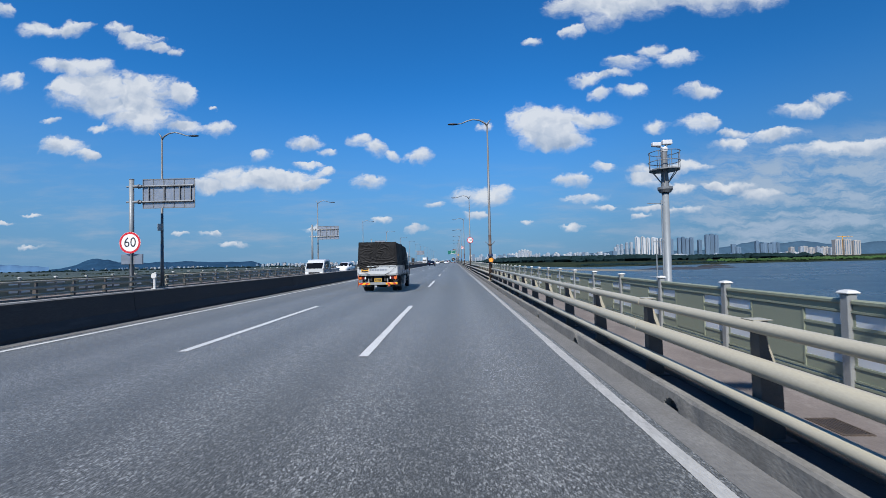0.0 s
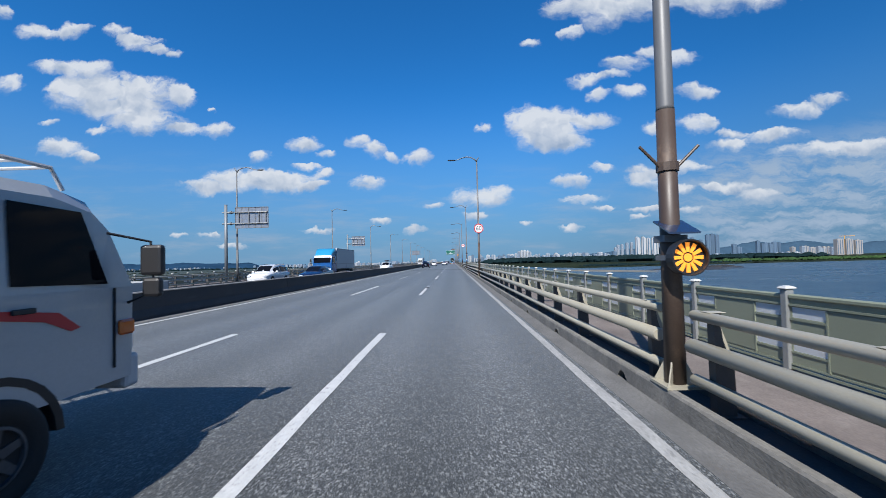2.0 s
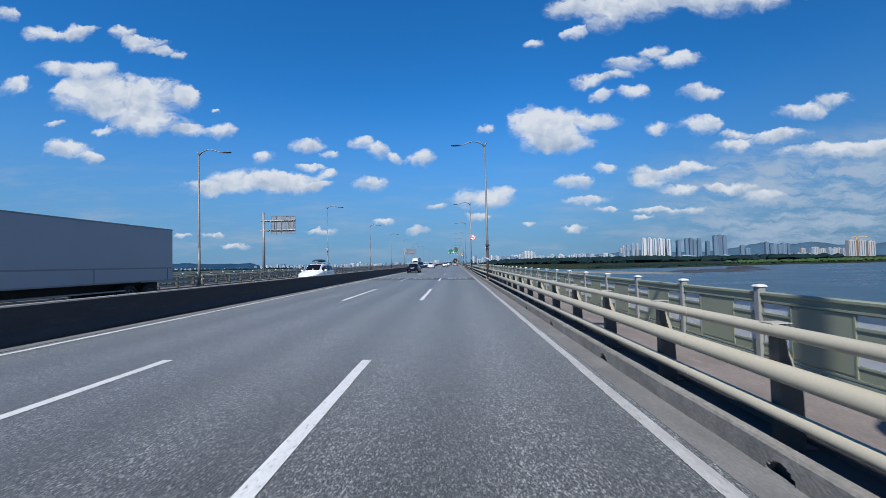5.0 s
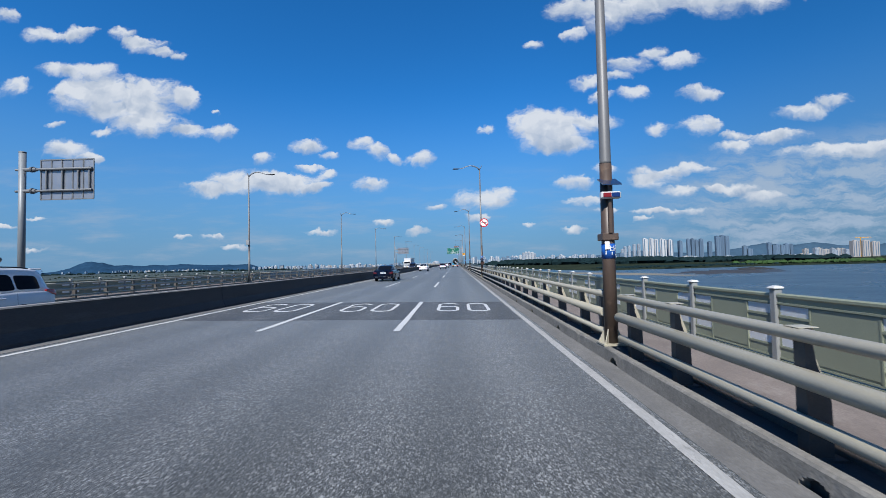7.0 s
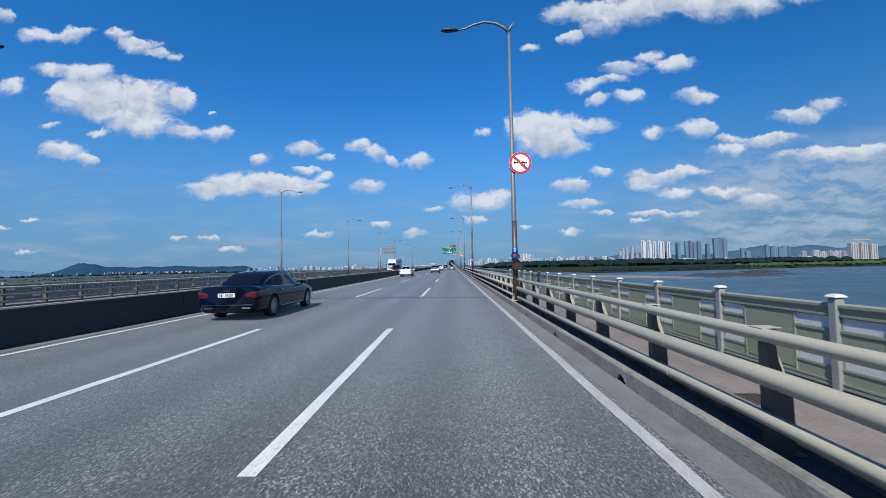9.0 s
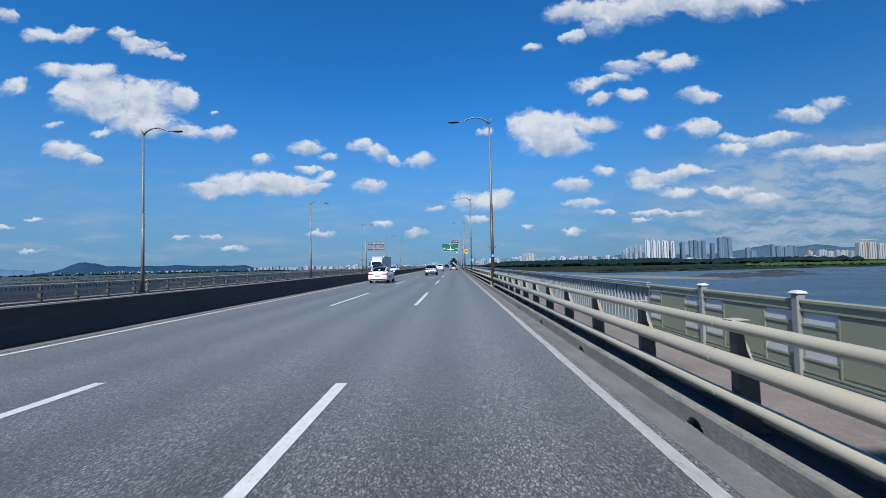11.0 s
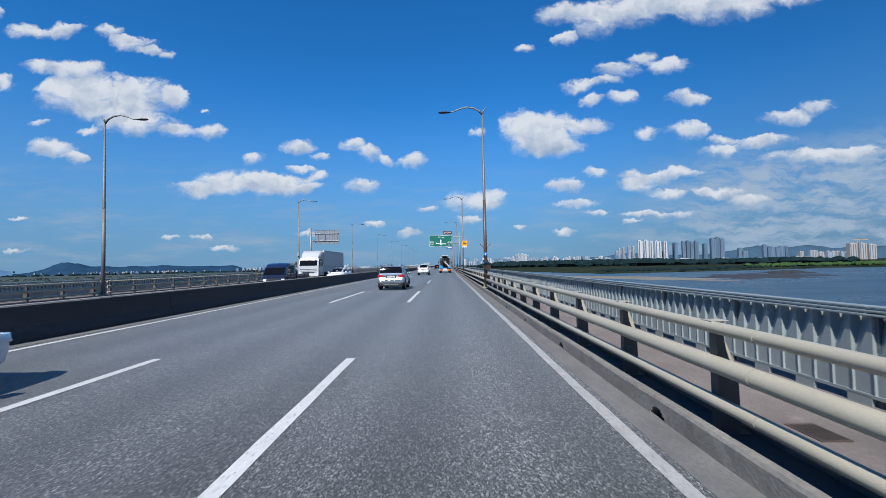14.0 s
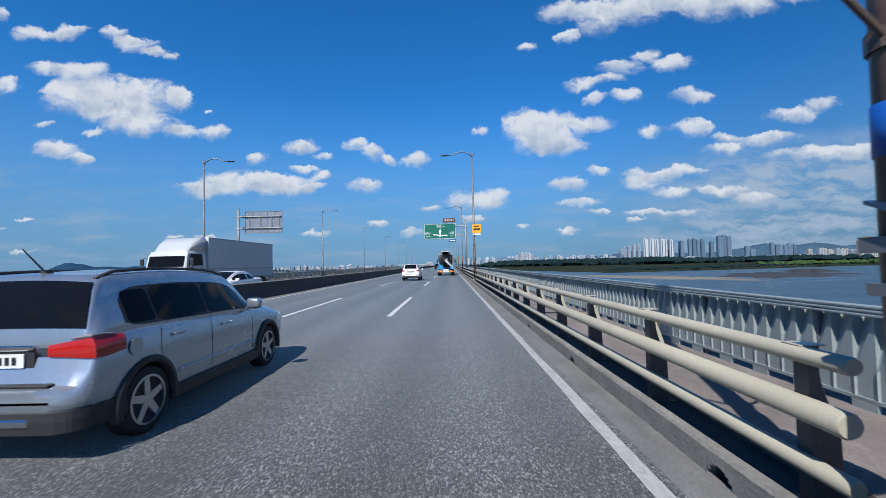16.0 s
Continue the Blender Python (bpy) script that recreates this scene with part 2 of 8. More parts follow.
def asphalt(name, col, speck=0.62, sheen=0.35):
    """Worn asphalt: pale stone chips, wheel tracks along the road, patches of wear."""
    m = shade(name, col, 0.72, var=0.20, big=0.35, fine=70, bump=0.5, stretch=(1, 0.22, 1))
    t = m.node_tree
    bsdf = t.nodes["Principled BSDF"]
    base = bsdf.inputs["Base Color"].links[0].from_socket
    geo = t.nodes.new("ShaderNodeNewGeometry")
    chips = t.nodes.new("ShaderNodeTexVoronoi")
    chips.inputs["Scale"].default_value = 115.0
    t.links.new(geo.outputs["Position"], chips.inputs["Vector"])
    pick = t.nodes.new("ShaderNodeSeparateColor")
    t.links.new(chips.outputs["Color"], pick.inputs[0])
    rng = t.nodes.new("ShaderNodeMapRange")
    t.links.new(pick.outputs[0], rng.inputs[0])
    for i, v in enumerate((0.60, 0.90, 0.0, speck)):
        rng.inputs[i + 1].default_value = v
    n = t.nodes.new("ShaderNodeMix")
    n.data_type = "RGBA"
    t.links.new(rng.outputs[0], n.inputs["Factor"])
    t.links.new(base, n.inputs[6])
    n.inputs[7].default_value = (0.19, 0.203, 0.213, 1)
    pit = t.nodes.new("ShaderNodeMapRange")
    t.links.new(pick.outputs[1], pit.inputs[0])
    for i, v in enumerate((0.66, 0.92, 0.0, 0.5)):
        pit.inputs[i + 1].default_value = v
    n0 = t.nodes.new("ShaderNodeMix")
    n0.data_type = "RGBA"
    t.links.new(pit.outputs[0], n0.inputs["Factor"])
    t.links.new(base, n0.inputs[6])
    n0.inputs[7].default_value = (0.012, 0.012, 0.014, 1)
    t.links.new(n0.outputs[2], n.inputs[6])
    # coarser stones and tar gaps
    stretch2 = t.nodes.new("ShaderNodeMapping")
    stretch2.inputs["Scale"].default_value = (1.0, 0.6, 1.0)
    t.links.new(geo.outputs["Position"], stretch2.inputs["Vector"])
    for sc, gain, lite_, dark_ in ((72.0, 0.62, (0.23, 0.24, 0.245), (0.008, 0.008, 0.010)), (27.0, 0.09, (0.13, 0.137, 0.145), (0.014, 0.014, 0.016))):
        cell = t.nodes.new("ShaderNodeTexVoronoi")
        cell.inputs["Scale"].default_value = sc
        t.links.new(stretch2.outputs[0], cell.inputs["Vector"])
        rgb = t.nodes.new("ShaderNodeSeparateColor")
        t.links.new(cell.outputs["Color"], rgb.inputs[0])
        for ch, edge, tint_ in ((0, 0.72, lite_), (1, 0.62, dark_)):
            amt = t.nodes.new("ShaderNodeMapRange")
            t.links.new(rgb.outputs[ch], amt.inputs[0])
            for i, v in enumerate((edge, 0.95, 0.0, gain)):
                amt.inputs[i + 1].default_value = v
            nn = t.nodes.new("ShaderNodeMix")
            nn.data_type = "RGBA"
            t.links.new(amt.outputs[0], nn.inputs["Factor"])
            t.links.new(n.outputs[2], nn.inputs[6])
            nn.inputs[7].default_value = (*tint_, 1)
            n = nn
    # polished and oil-darkened wheel tracks, 3.5 m apart lane by lane
    sep = t.nodes.new("ShaderNodeSeparateXYZ")
    t.links.new(geo.outputs["Position"], sep.inputs[0])
    wave = t.nodes.new("ShaderNodeMath")
    wave.operation = "MULTIPLY_ADD"
    t.links.new(sep.outputs[0], wave.inputs[0])
    wave.inputs[1].default_value, wave.inputs[2].default_value = 2 * math.pi / 1.75, 1.1
    cosn = t.nodes.new("ShaderNodeMath")
    cosn.operation = "COSINE"
    t.links.new(wave.outputs[0], cosn.inputs[0])
    amp = t.nodes.new("ShaderNodeMapRange")
    t.links.new(cosn.outputs[0], amp.inputs[0])
    for i, v in enumerate((-1.0, 1.0, 0.0, 0.42)):
        amp.inputs[i + 1].default_value = v
    n2 = t.nodes.new("ShaderNodeMix")
    n2.data_type = "RGBA"
    t.links.new(amp.outputs[0], n2.inputs["Factor"])
    t.links.new(n.outputs[2], n2.inputs[6])
    n2.inputs[7].default_value = tuple(c * 0.5 for c in col) + (1,)
    t.links.new(n2.outputs[2], bsdf.inputs["Base Color"])
    bsdf.inputs["Diffuse Roughness"].default_value = 1.0
    bsdf.inputs["Specular IOR Level"].default_value = 0.25
    bsdf.inputs["Sheen Weight"].default_value, bsdf.inputs["Sheen Roughness"].default_value = sheen, 0.40
    bsdf.inputs["Sheen Tint"].default_value = (0.97, 1.0, 0.98, 1)
    return m


def plain(name, col, rough=0.5, metal=0.0, glow=0.0, alpha=1.0, coat=0.0):
    col = tuple(c * COLOUR_SCALE for c in col)
    m = bpy.data.materials.new(name)
    m.use_nodes = True
    b = m.node_tree.nodes["Principled BSDF"]
    b.inputs["Base Color"].default_value = (*col, 1)
    b.inputs["Roughness"].default_value, b.inputs["Metallic"].default_value, b.inputs["Coat Weight"].default_value = rough, metal, coat
    if glow:
        b.inputs["Emission Color"].default_value, b.inputs["Emission Strength"].default_value = (*col, 1), glow
    return m


M_ASPHALT = asphalt("asphalt", (0.0355, 0.0385, 0.0395), 0.50)
M_PATCH = asphalt("fresh_asphalt", (0.020, 0.021, 0.023), 0.2, 0.16)
M_GUTTER = shade("gutter_concrete", (0.165, 0.163, 0.158), 0.85, var=0.25, big=2.6, fine=38, bump=0.7, stretch=(1, 0.5, 1), spots=0.6, spot_col=(0.13, 0.12, 0.11))
M_CURB = shade("curb_concrete", (0.225, 0.215, 0.192), 0.88, var=0.28, big=3.2, fine=30, bump=0.45, stretch=(1, 0.8, 1.2), spots=0.75, spot_col=(0.115, 0.108, 0.098))
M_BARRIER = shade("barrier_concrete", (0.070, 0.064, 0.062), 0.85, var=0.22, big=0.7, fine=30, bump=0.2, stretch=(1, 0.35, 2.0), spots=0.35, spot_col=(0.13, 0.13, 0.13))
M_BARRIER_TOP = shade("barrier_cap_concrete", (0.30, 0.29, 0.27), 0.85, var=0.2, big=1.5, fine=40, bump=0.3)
M_WALK = shade("walkway_paving", (0.198, 0.168, 0.152), 0.88, var=0.28, big=1.3, fine=45, bump=0.35, stretch=(1, 0.6, 1), spots=0.6, spot_col=(0.29, 0.265, 0.24))
M_PAINT = shade("road_paint", (0.60, 0.61, 0.60), 0.6, var=0.10, big=8.0, fine=45, bump=0.35, stretch=(1, 0.45, 1), spots=0.95, spot_col=(0.16, 0.16, 0.165))
M_EDGE = shade("worn_edge_paint", (0.40, 0.40, 0.385), 0.65, var=0.16, big=6.0, fine=38, bump=0.4, stretch=(1, 0.35, 1), spots=0.9, spot_col=(0.15, 0.15, 0.15))
M_RAIL = shade("cream_rail_paint", (0.415, 0.385, 0.30), 0.38, var=0.10, big=1.4, fine=80, bump=0.05, stretch=(1, 0.4, 1), spots=0.35, spot_col=(0.26, 0.235, 0.19))
# cream post paint, darkened to hold the shade that the rails cast
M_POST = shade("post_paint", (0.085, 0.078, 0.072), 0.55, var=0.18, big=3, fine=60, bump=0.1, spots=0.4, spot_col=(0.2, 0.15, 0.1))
M_FENCE = shade("green_grey_fence_paint", (0.265, 0.29, 0.212), 0.45, var=0.08, big=1.0, fine=50, bump=0.05, spots=0.25, spot_col=(0.24, 0.25, 0.2))
M_FPOST = shade("grey_fence_post", (0.31, 0.32, 0.315), 0.4, var=0.10, big=2, fine=60, bump=0.05, metal=0.2)
M_STRIP = plain("frosted_window_strip", (0.95, 0.97, 0.98), 0.5)
M_STRIP.node_tree.nodes["Principled BSDF"].inputs["Transmission Weight"].default_value = 0.45
M_CAP = plain("white_post_cap", (0.58, 0.58, 0.56), 0.4)
M_CORR = shade("galvanised_sheet", (0.37, 0.425, 0.43), 0.42, metal=0.35, var=0.08, big=0.8, fine=50, bump=0.04, stretch=(1, 1, 0.4), spots=0.2, spot_col=(0.36, 0.37, 0.37))
M_STEEL = shade("galvanised_steel", (0.19, 0.20, 0.21), 0.5, metal=0.3, var=0.1, big=1.5, fine=60, bump=0.05)
M_MAST = shade("pale_mast_paint", (0.215, 0.24, 0.26), 0.5, metal=0.1, var=0.1, big=1.2, fine=60, bump=0.05)
M_POLE = shade("dull_pole_paint", (0.155, 0.158, 0.162), 0.5, metal=0.1, var=0.12, big=1.2, fine=60, bump=0.05, spots=0.3, spot_col=(0.12, 0.10, 0.09))
M_BROWN = shade("brown_pole_paint", (0.085, 0.058, 0.043), 0.5, var=0.2, big=1.5, fine=60, bump=0.1, spots=0.5, spot_col=(0.22, 0.15, 0.1))
M_IRON = shade("rusty_iron", (0.075, 0.055, 0.042), 0.8, var=0.3, big=6, fine=60, bump=0.3)
M_DARK = plain("dark_plastic", (0.02, 0.02, 0.022), 0.5)
M_BLACK = plain("black_rubber", (0.012, 0.012, 0.013), 0.75)
M_WHITE = plain("white_sheet", (0.8, 0.8, 0.8), 0.4)
M_RED = plain("red_sheet", (0.55, 0.02, 0.03), 0.4)
M_BLUE = plain("blue_sheet", (0.01, 0.09, 0.38), 0.4)
M_GREEN = plain("green_sheet", (0.004, 0.135, 0.095), 0.4)
M_YELLOW = plain("yellow_sheet", (0.85, 0.40, 0.02), 0.4)
M_ORANGE = plain("orange_sheet", (0.85, 0.16, 0.02), 0.4)
M_CHAR = plain("black_lettering", (0.015, 0.015, 0.02), 0.5)
M_SIGNBACK = shade("sign_back_aluminium", (0.34, 0.37, 0.42), 0.38, metal=0.65, var=0.06, big=2, fine=40, bump=0)
M_WATER = shade("river_water", (0.018, 0.044, 0.066), 0.30, var=0.10, big=0.01, fine=0.25, bump=0.25, stretch=(1, 2.5, 1))
M_SAND = shade("river_sand", (0.19, 0.175, 0.14), 0.9, var=0.15, big=0.02, fine=0.6, bump=0.1)
M_MUD = shade("wet_mud", (0.030, 0.030, 0.031), 0.7, var=0.2, big=0.02, fine=0.5, bump=0.1)
M_MARSH = shade("marsh_grass", (0.048, 0.074, 0.080), 0.95, var=0.35, big=0.010, fine=0.12, bump=0.1, stretch=(0.4, 1.5, 1), tint=(0.085, 0.110, 0.115))
# bluish distance haze is blended into the green of these trees
M_WOODS = shade("far_woods", (0.014, 0.030, 0.034), 0.95, var=0.35, big=0.02, fine=0.3, bump=0.0)
M_REED = shade("green_reeds", (0.050, 0.095, 0.035), 0.95, var=0.3, big=0.02, fine=0.3, bump=0.0)
# the hills carry the blue of distance haze in their base colours
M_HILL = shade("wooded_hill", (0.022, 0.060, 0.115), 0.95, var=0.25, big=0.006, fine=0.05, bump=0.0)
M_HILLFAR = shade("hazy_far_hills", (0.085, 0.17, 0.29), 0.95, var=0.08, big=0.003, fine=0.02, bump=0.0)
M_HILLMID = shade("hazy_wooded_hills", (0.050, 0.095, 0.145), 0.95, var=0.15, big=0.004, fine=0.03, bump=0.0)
# shade under the guardrail is put into this dark concrete colour
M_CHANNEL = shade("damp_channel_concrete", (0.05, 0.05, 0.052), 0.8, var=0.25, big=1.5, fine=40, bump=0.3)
M_BANK = shade("dark_shore_grass", (0.022, 0.036, 0.028), 0.95, var=0.35, big=0.02, fine=0.2, bump=0.0, tint=(0.035, 0.045, 0.030))
for far_mat in (M_HILL, M_HILLFAR, M_HILLMID, M_WOODS, M_MARSH, M_REED, M_BANK):
    far_mat.node_tree.nodes["Principled BSDF"].inputs["Specular IOR Level"].default_value = 0.0

# ---- building helpers ----
MID = -9.6            # middle of the median barrier
FALL = 0.0144         # crossfall of both carriageways
PITCH, FIRST = 34.9, -5.48   # lamp poles along the bridge
POST = PITCH / 17


def pole_y(k, s=1):
    """Where the k-th pair of lamp poles stands: a few are set on a little."""
    return FIRST + PITCH * k + ({4: 0.35, 5: 0.7} if s > 0 else {1: 0.9, 2: 1.6, 4: 0.4, 5: 0.9}).get(k, 0.0)



def zr(x):
    """Height of the road surface at x."""
    return -FALL * (x if x >= MID else 2 * MID - x)


def side(x, s):
    """x on our side (s = 1), or mirrored over the median (s = -1)."""
    return x if s > 0 else 2 * MID - x


def thing(name, at=(0, 0, 0), label="", category="", group="", kind="", rz=0):
    e = new(name)
    e.empty_display_size = 0.2
    e.matrix_basis = pose(*at, 0, 0, rz)
    return tagged(e, label, category, group, kind)


def part(name, bm, material, parent=None, label="", smooth=False):
    me = bpy.data.meshes.new(name)
    bmesh.ops.recalc_face_normals(bm, faces=bm.faces)
    bm.to_mesh(me)
    bm.free()
    if smooth:
        me.shade_smooth()
    me.materials.append(material)
    ob = new(name, me)
    if parent is not None:
        ob.parent = parent
    if label:
        ob["label"] = label
    return ob


def solo(name, bm, material, label, category, group="", kind="", smooth=False):
    return tagged(part(name, bm, material, None, "", smooth), label, category, group, kind)


def box(bm, x0, x1, y0, y1, z0, z1, bevel=0.0, seg=1):
    r = bmesh.ops.create_cube(bm, size=1, matrix=Matrix.LocRotScale(((x0 + x1) / 2, (y0 + y1) / 2, (z0 + z1) / 2), None, (abs(x1 - x0), abs(y1 - y0), abs(z1 - z0))))
    if bevel:
        es = list({e for v in r["verts"] for e in v.link_edges})
        bmesh.ops.bevel(bm, geom=es, offset=bevel, segments=seg, affect="EDGES", profile=0.5)
    return bm


def boxes(*rows, bevel=0.0):
    bm = bmesh.new()
    for r in rows:
        box(bm, *r, bevel=bevel)
    return bm


def loft(bm, rings, closed=True, caps=True):
    """Skins rings of points with quads."""
    vs = [[bm.verts.new(p) for p in ring] for ring in rings]
    n = len(vs[0])
    for a, b in zip(vs, vs[1:]):
        for i in range(n if closed else n - 1):
            j = (i + 1) % n
            try:
                bm.faces.new((a[i], a[j], b[j], b[i]))
            except ValueError:
                pass
    if caps and closed:
        bm.faces.new(vs[0])
        bm.faces.new(list(reversed(vs[-1])))
    return bm


def tube(bm, points, radii, n=10, squash=1.0):
    """A round bar through points; radii one for each or one for all."""
    pts = [Vector(p) for p in points]
    if not isinstance(radii, (list, tuple)):
        radii = [radii] * len(pts)
    rings = []
    for i, p in enumerate(pts):
        d = (pts[min(i + 1, len(pts) - 1)] - pts[max(i - 1, 0)]).normalized()
        a = d.orthogonal().normalized() if abs(d.z) > 0.9 else d.cross(Vector((0, 0, 1))).normalized()
        b = a.cross(d)
        rings.append([p + radii[i] * (math.cos(2 * math.pi * k / n) * a * squash + math.sin(2 * math.pi * k / n) * b) for k in range(n)])
    return loft(bm, rings)


def disc(bm, c, r, t, n=28, axis="y"):
    """A flat round plate with thickness t, centred at c."""
    c = Vector(c)
    d = {"x": Vector((1, 0, 0)), "y": Vector((0, 1, 0)), "z": Vector((0, 0, 1))}[axis]
    a = Vector((0, 0, 1)) if axis != "z" else Vector((1, 0, 0))
    b = a.cross(d)
    rings = [[c + d * h + r * (math.cos(2 * math.pi * k / n) * a + math.sin(2 * math.pi * k / n) * b) for k in range(n)] for h in (-t / 2, t / 2)]
    return loft(bm, rings)


def ring_plate(bm, c, r0, r1, t, n=32):
    """A flat ring facing along y."""
    c = Vector(c)
    rows = []
    for r, h in ((r0, -t / 2), (r1, -t / 2), (r1, t / 2), (r0, t / 2)):
        rows.append([c + Vector((r * math.cos(2 * math.pi * k / n), h, r * math.sin(2 * math.pi * k / n))) for k in range(n)])
    return loft(bm, rows + [rows[0]], caps=False)


def sheet(bm, outline, y, t):
    """A flat plate of the outline (x, z), facing along y."""
    loft(bm, [[(x, y + h, z) for x, z in outline] for h in (-t / 2, t / 2)])
    return bm


def strip(bm, section, y0, y1, step=0.0):
    """Sweeps a closed section (x, z) along the road."""
    n = max(1, int((y1 - y0) / step)) if step else 1
    loft(bm, [[(x, y0 + (y1 - y0) * i / n, z) for x, z in section] for i in range(n + 1)])
    return bm


def lettering(name, text, size, material, parent, m, label="", stretch=1.0, spacing=1.0):
    """Words as a thin mesh, standing on the local x axis and facing -y before the pose m."""
    cu = bpy.data.curves.new(name, "FONT")
    cu.body, cu.size, cu.align_x, cu.align_y, cu.extrude, cu.space_character = text, size, "CENTER", "CENTER", 0.001, spacing
    cu.resolution_u = 3
    ob = bpy.data.objects.new(name, cu)
    scene.collection.objects.link(ob)
    bpy.context.view_layer.update()
    me = bpy.data.meshes.new_from_object(ob.evaluated_get(bpy.context.evaluated_depsgraph_get()))
    bpy.data.objects.remove(ob)
    bpy.data.curves.remove(cu)
    me.name = name
    me.transform(m @ pose(0, 0, 0, 90) @ Matrix.Diagonal((stretch, 1, 1, 1)))
    me.materials.clear()
    me.materials.append(material)
    o = new(name, me)
    o.parent = parent
    if label:
        o["label"] = label
    return o


# ---- river, banks and hills ----
RIVER = -18.0


def flat_sheet(name, pts, z, material, label, category):
    bm = bmesh.new()
    loft(bm, [[(x, y, z - 0.6) for x, y in pts], [(x, y, z) for x, y in pts]])
    return solo(name, bm, material, label, category, kind="structure")


bm = bmesh.new()
loft(bm, [[(-4900, -1500, z), (4900, -1500, z), (4900, 4900, z), (-4900, 4900, z)] for z in (RIVER - 1, RIVER)])
solo("water", bm, M_WATER, "broad blue-grey river with small ripples under the bridge", "river", kind="structure")


def shoal(name, cx, cy, rx, ry, h, material, label, seed, turn=0.0):
    """A low bank in the river with an uneven edge."""
    rnd = random.Random(seed)
    bm = bmesh.new()
    n, k = 48, 6
    wob = [1 + 0.22 * math.sin(3 * a + rnd.random() * 6) + 0.12 * math.sin(7 * a + seed) for a in (2 * math.pi * i / n for i in range(n))]
    rings = []
    for j in range(k):
        f = 1 - j / k
        rings.append([(cx + (rx * f * wob[i] * math.cos(2 * math.pi * i / n)) * math.cos(turn) - ry * f * wob[i] * math.sin(2 * math.pi * i / n) * math.sin(turn),
                       cy + (rx * f * wob[i] * math.cos(2 * math.pi * i / n)) * math.sin(turn) + ry * f * wob[i] * math.sin(2 * math.pi * i / n) * math.cos(turn),
                       RIVER - 0.4 + h * (1 - f * f) + 0.3 * h * rnd.random() * (1 - f)) for i in range(n)])
    loft(bm, rings)
    return solo(name, bm, material, label, "river bank", kind="structure", smooth=True)


shoal("sandbank", 217, 672, 128, 40, 1.2, M_SAND, "long pale sandbank in the river", 3, -1.17)
shoal("mudflat", 362, 655, 118, 62, 1.1, M_MUD, "long dark mudflat in the river", 5, 0.83)
shoal("islet", 449, 727, 30, 9, 3.2, M_MUD, "small dark rocky islet on the mudflat", 8, -1.22)
shoal("islet", 418, 700, 14, 5, 1.9, M_MUD, "small dark rocky islet on the mudflat", 9, -1.22)


def bank(name, pts, depth, z, material, label, seed):
    """Land behind a shoreline."""
    bm = bmesh.new()
    rnd = random.Random(seed)
    front = []
    for (x0, y0), (x1, y1) in zip(pts, pts[1:]):
        for i in range(12):
            f = i / 12
            front.append((x0 + (x1 - x0) * f + rnd.uniform(-8, 8), y0 + (y1 - y0) * f + rnd.uniform(-8, 8)))
    rows = [[(x, y, RIVER - 0.5) for x, y in front]]
    for g, h in ((0.02, 0.4), (0.06, 0.8), (1.0, 1.0)):
        rows.append([(x + depth[0] * g, y + depth[1] * g, RIVER + z * h) for x, y in front])
    loft(bm, rows, closed=False)
    return solo(name, bm, material, label, "shore", kind="structure", smooth=True)


bank("far_bank", [(-700, 2300), (-100, 1900), (120, 1300), (240, 826), (446, 860), (640, 910), (1100, 935), (1900, 900), (4000, 600)], (2500, 3200), 3.0, M_BANK,
     "flat dark green far shore of the river", 11)
bank("marsh_bank", [(-560, 2600), (-520, 1500), (-430, 900), (-420, 300), (-480, -300), (-600, -1400)], (-4200, 0), 3.0, M_MARSH,
     "wide flat green marsh along the river", 12)


def woods(name, pts, depth, height, count, material, label, seed, base=4.0):
    """A belt of far trees: many uneven clumps."""
    rnd = random.Random(seed)
    verts, faces = [], []
    for _ in range(count):
        f = rnd.random() * (len(pts) - 1)
        i, f = int(f), f - int(f)
        x = pts[i][0] + (pts[i + 1][0] - pts[i][0]) * f + depth[0] * rnd.random()
        y = pts[i][1] + (pts[i + 1][1] - pts[i][1]) * f + depth[1] * rnd.random()
        h = height * rnd.uniform(0.45, 1.0)
        r = h * rnd.uniform(0.6, 1.4)
        o, n = len(verts), 7
        for zf, rf in ((0, 0.9), (0.4, 1.15), (0.8, 0.75), (1.0, 0.25)):
            for k in range(n):
                a, q = 2 * math.pi * k / n, rf * rnd.uniform(0.75, 1.2)
                verts.append((x + r * q * math.cos(a), y + r * q * math.sin(a), RIVER + base - 1 + h * zf * rnd.uniform(0.9, 1.1)))
        for j in range(3):
            for k in range(n):
                faces.append((o + j * n + k, o + j * n + (k + 1) % n, o + (j + 1) * n + (k + 1) % n, o + (j + 1) * n + k))
        faces.append(tuple(o + 3 * n + k for k in range(n)))
    me = bpy.data.meshes.new(name)
    me.from_pydata(verts, [], faces)
    me.materials.append(material)
    return tagged(new(name, me), label, "woods", kind="stuff")


woods("far_woods", [(150, 2000), (420, 1820), (700, 1600)], (120, 160), 26, 520, M_WOODS, "dark belt of trees along the far shore", 1)
woods("far_woods", [(-350, 2350), (200, 2100), (420, 1850)], (100, 160), 13, 260, M_WOODS, "dark low trees along the far shore", 6)
woods("far_woods", [(700, 1700), (1150, 1480)], (160, 200), 20, 420, M_WOODS, "dark trees behind the far shore", 2)
woods("far_woods", [(260, 900), (520, 960), (900, 1150)], (60, 120), 4.5, 420, M_WOODS, "dark low scrub along the far shore", 9, 2.0)
woods("far_woods", [(620, 1000), (1100, 1010), (1900, 960)], (100, 140), 7, 520, M_REED, "bright green reeds and willows on the far shore", 3)
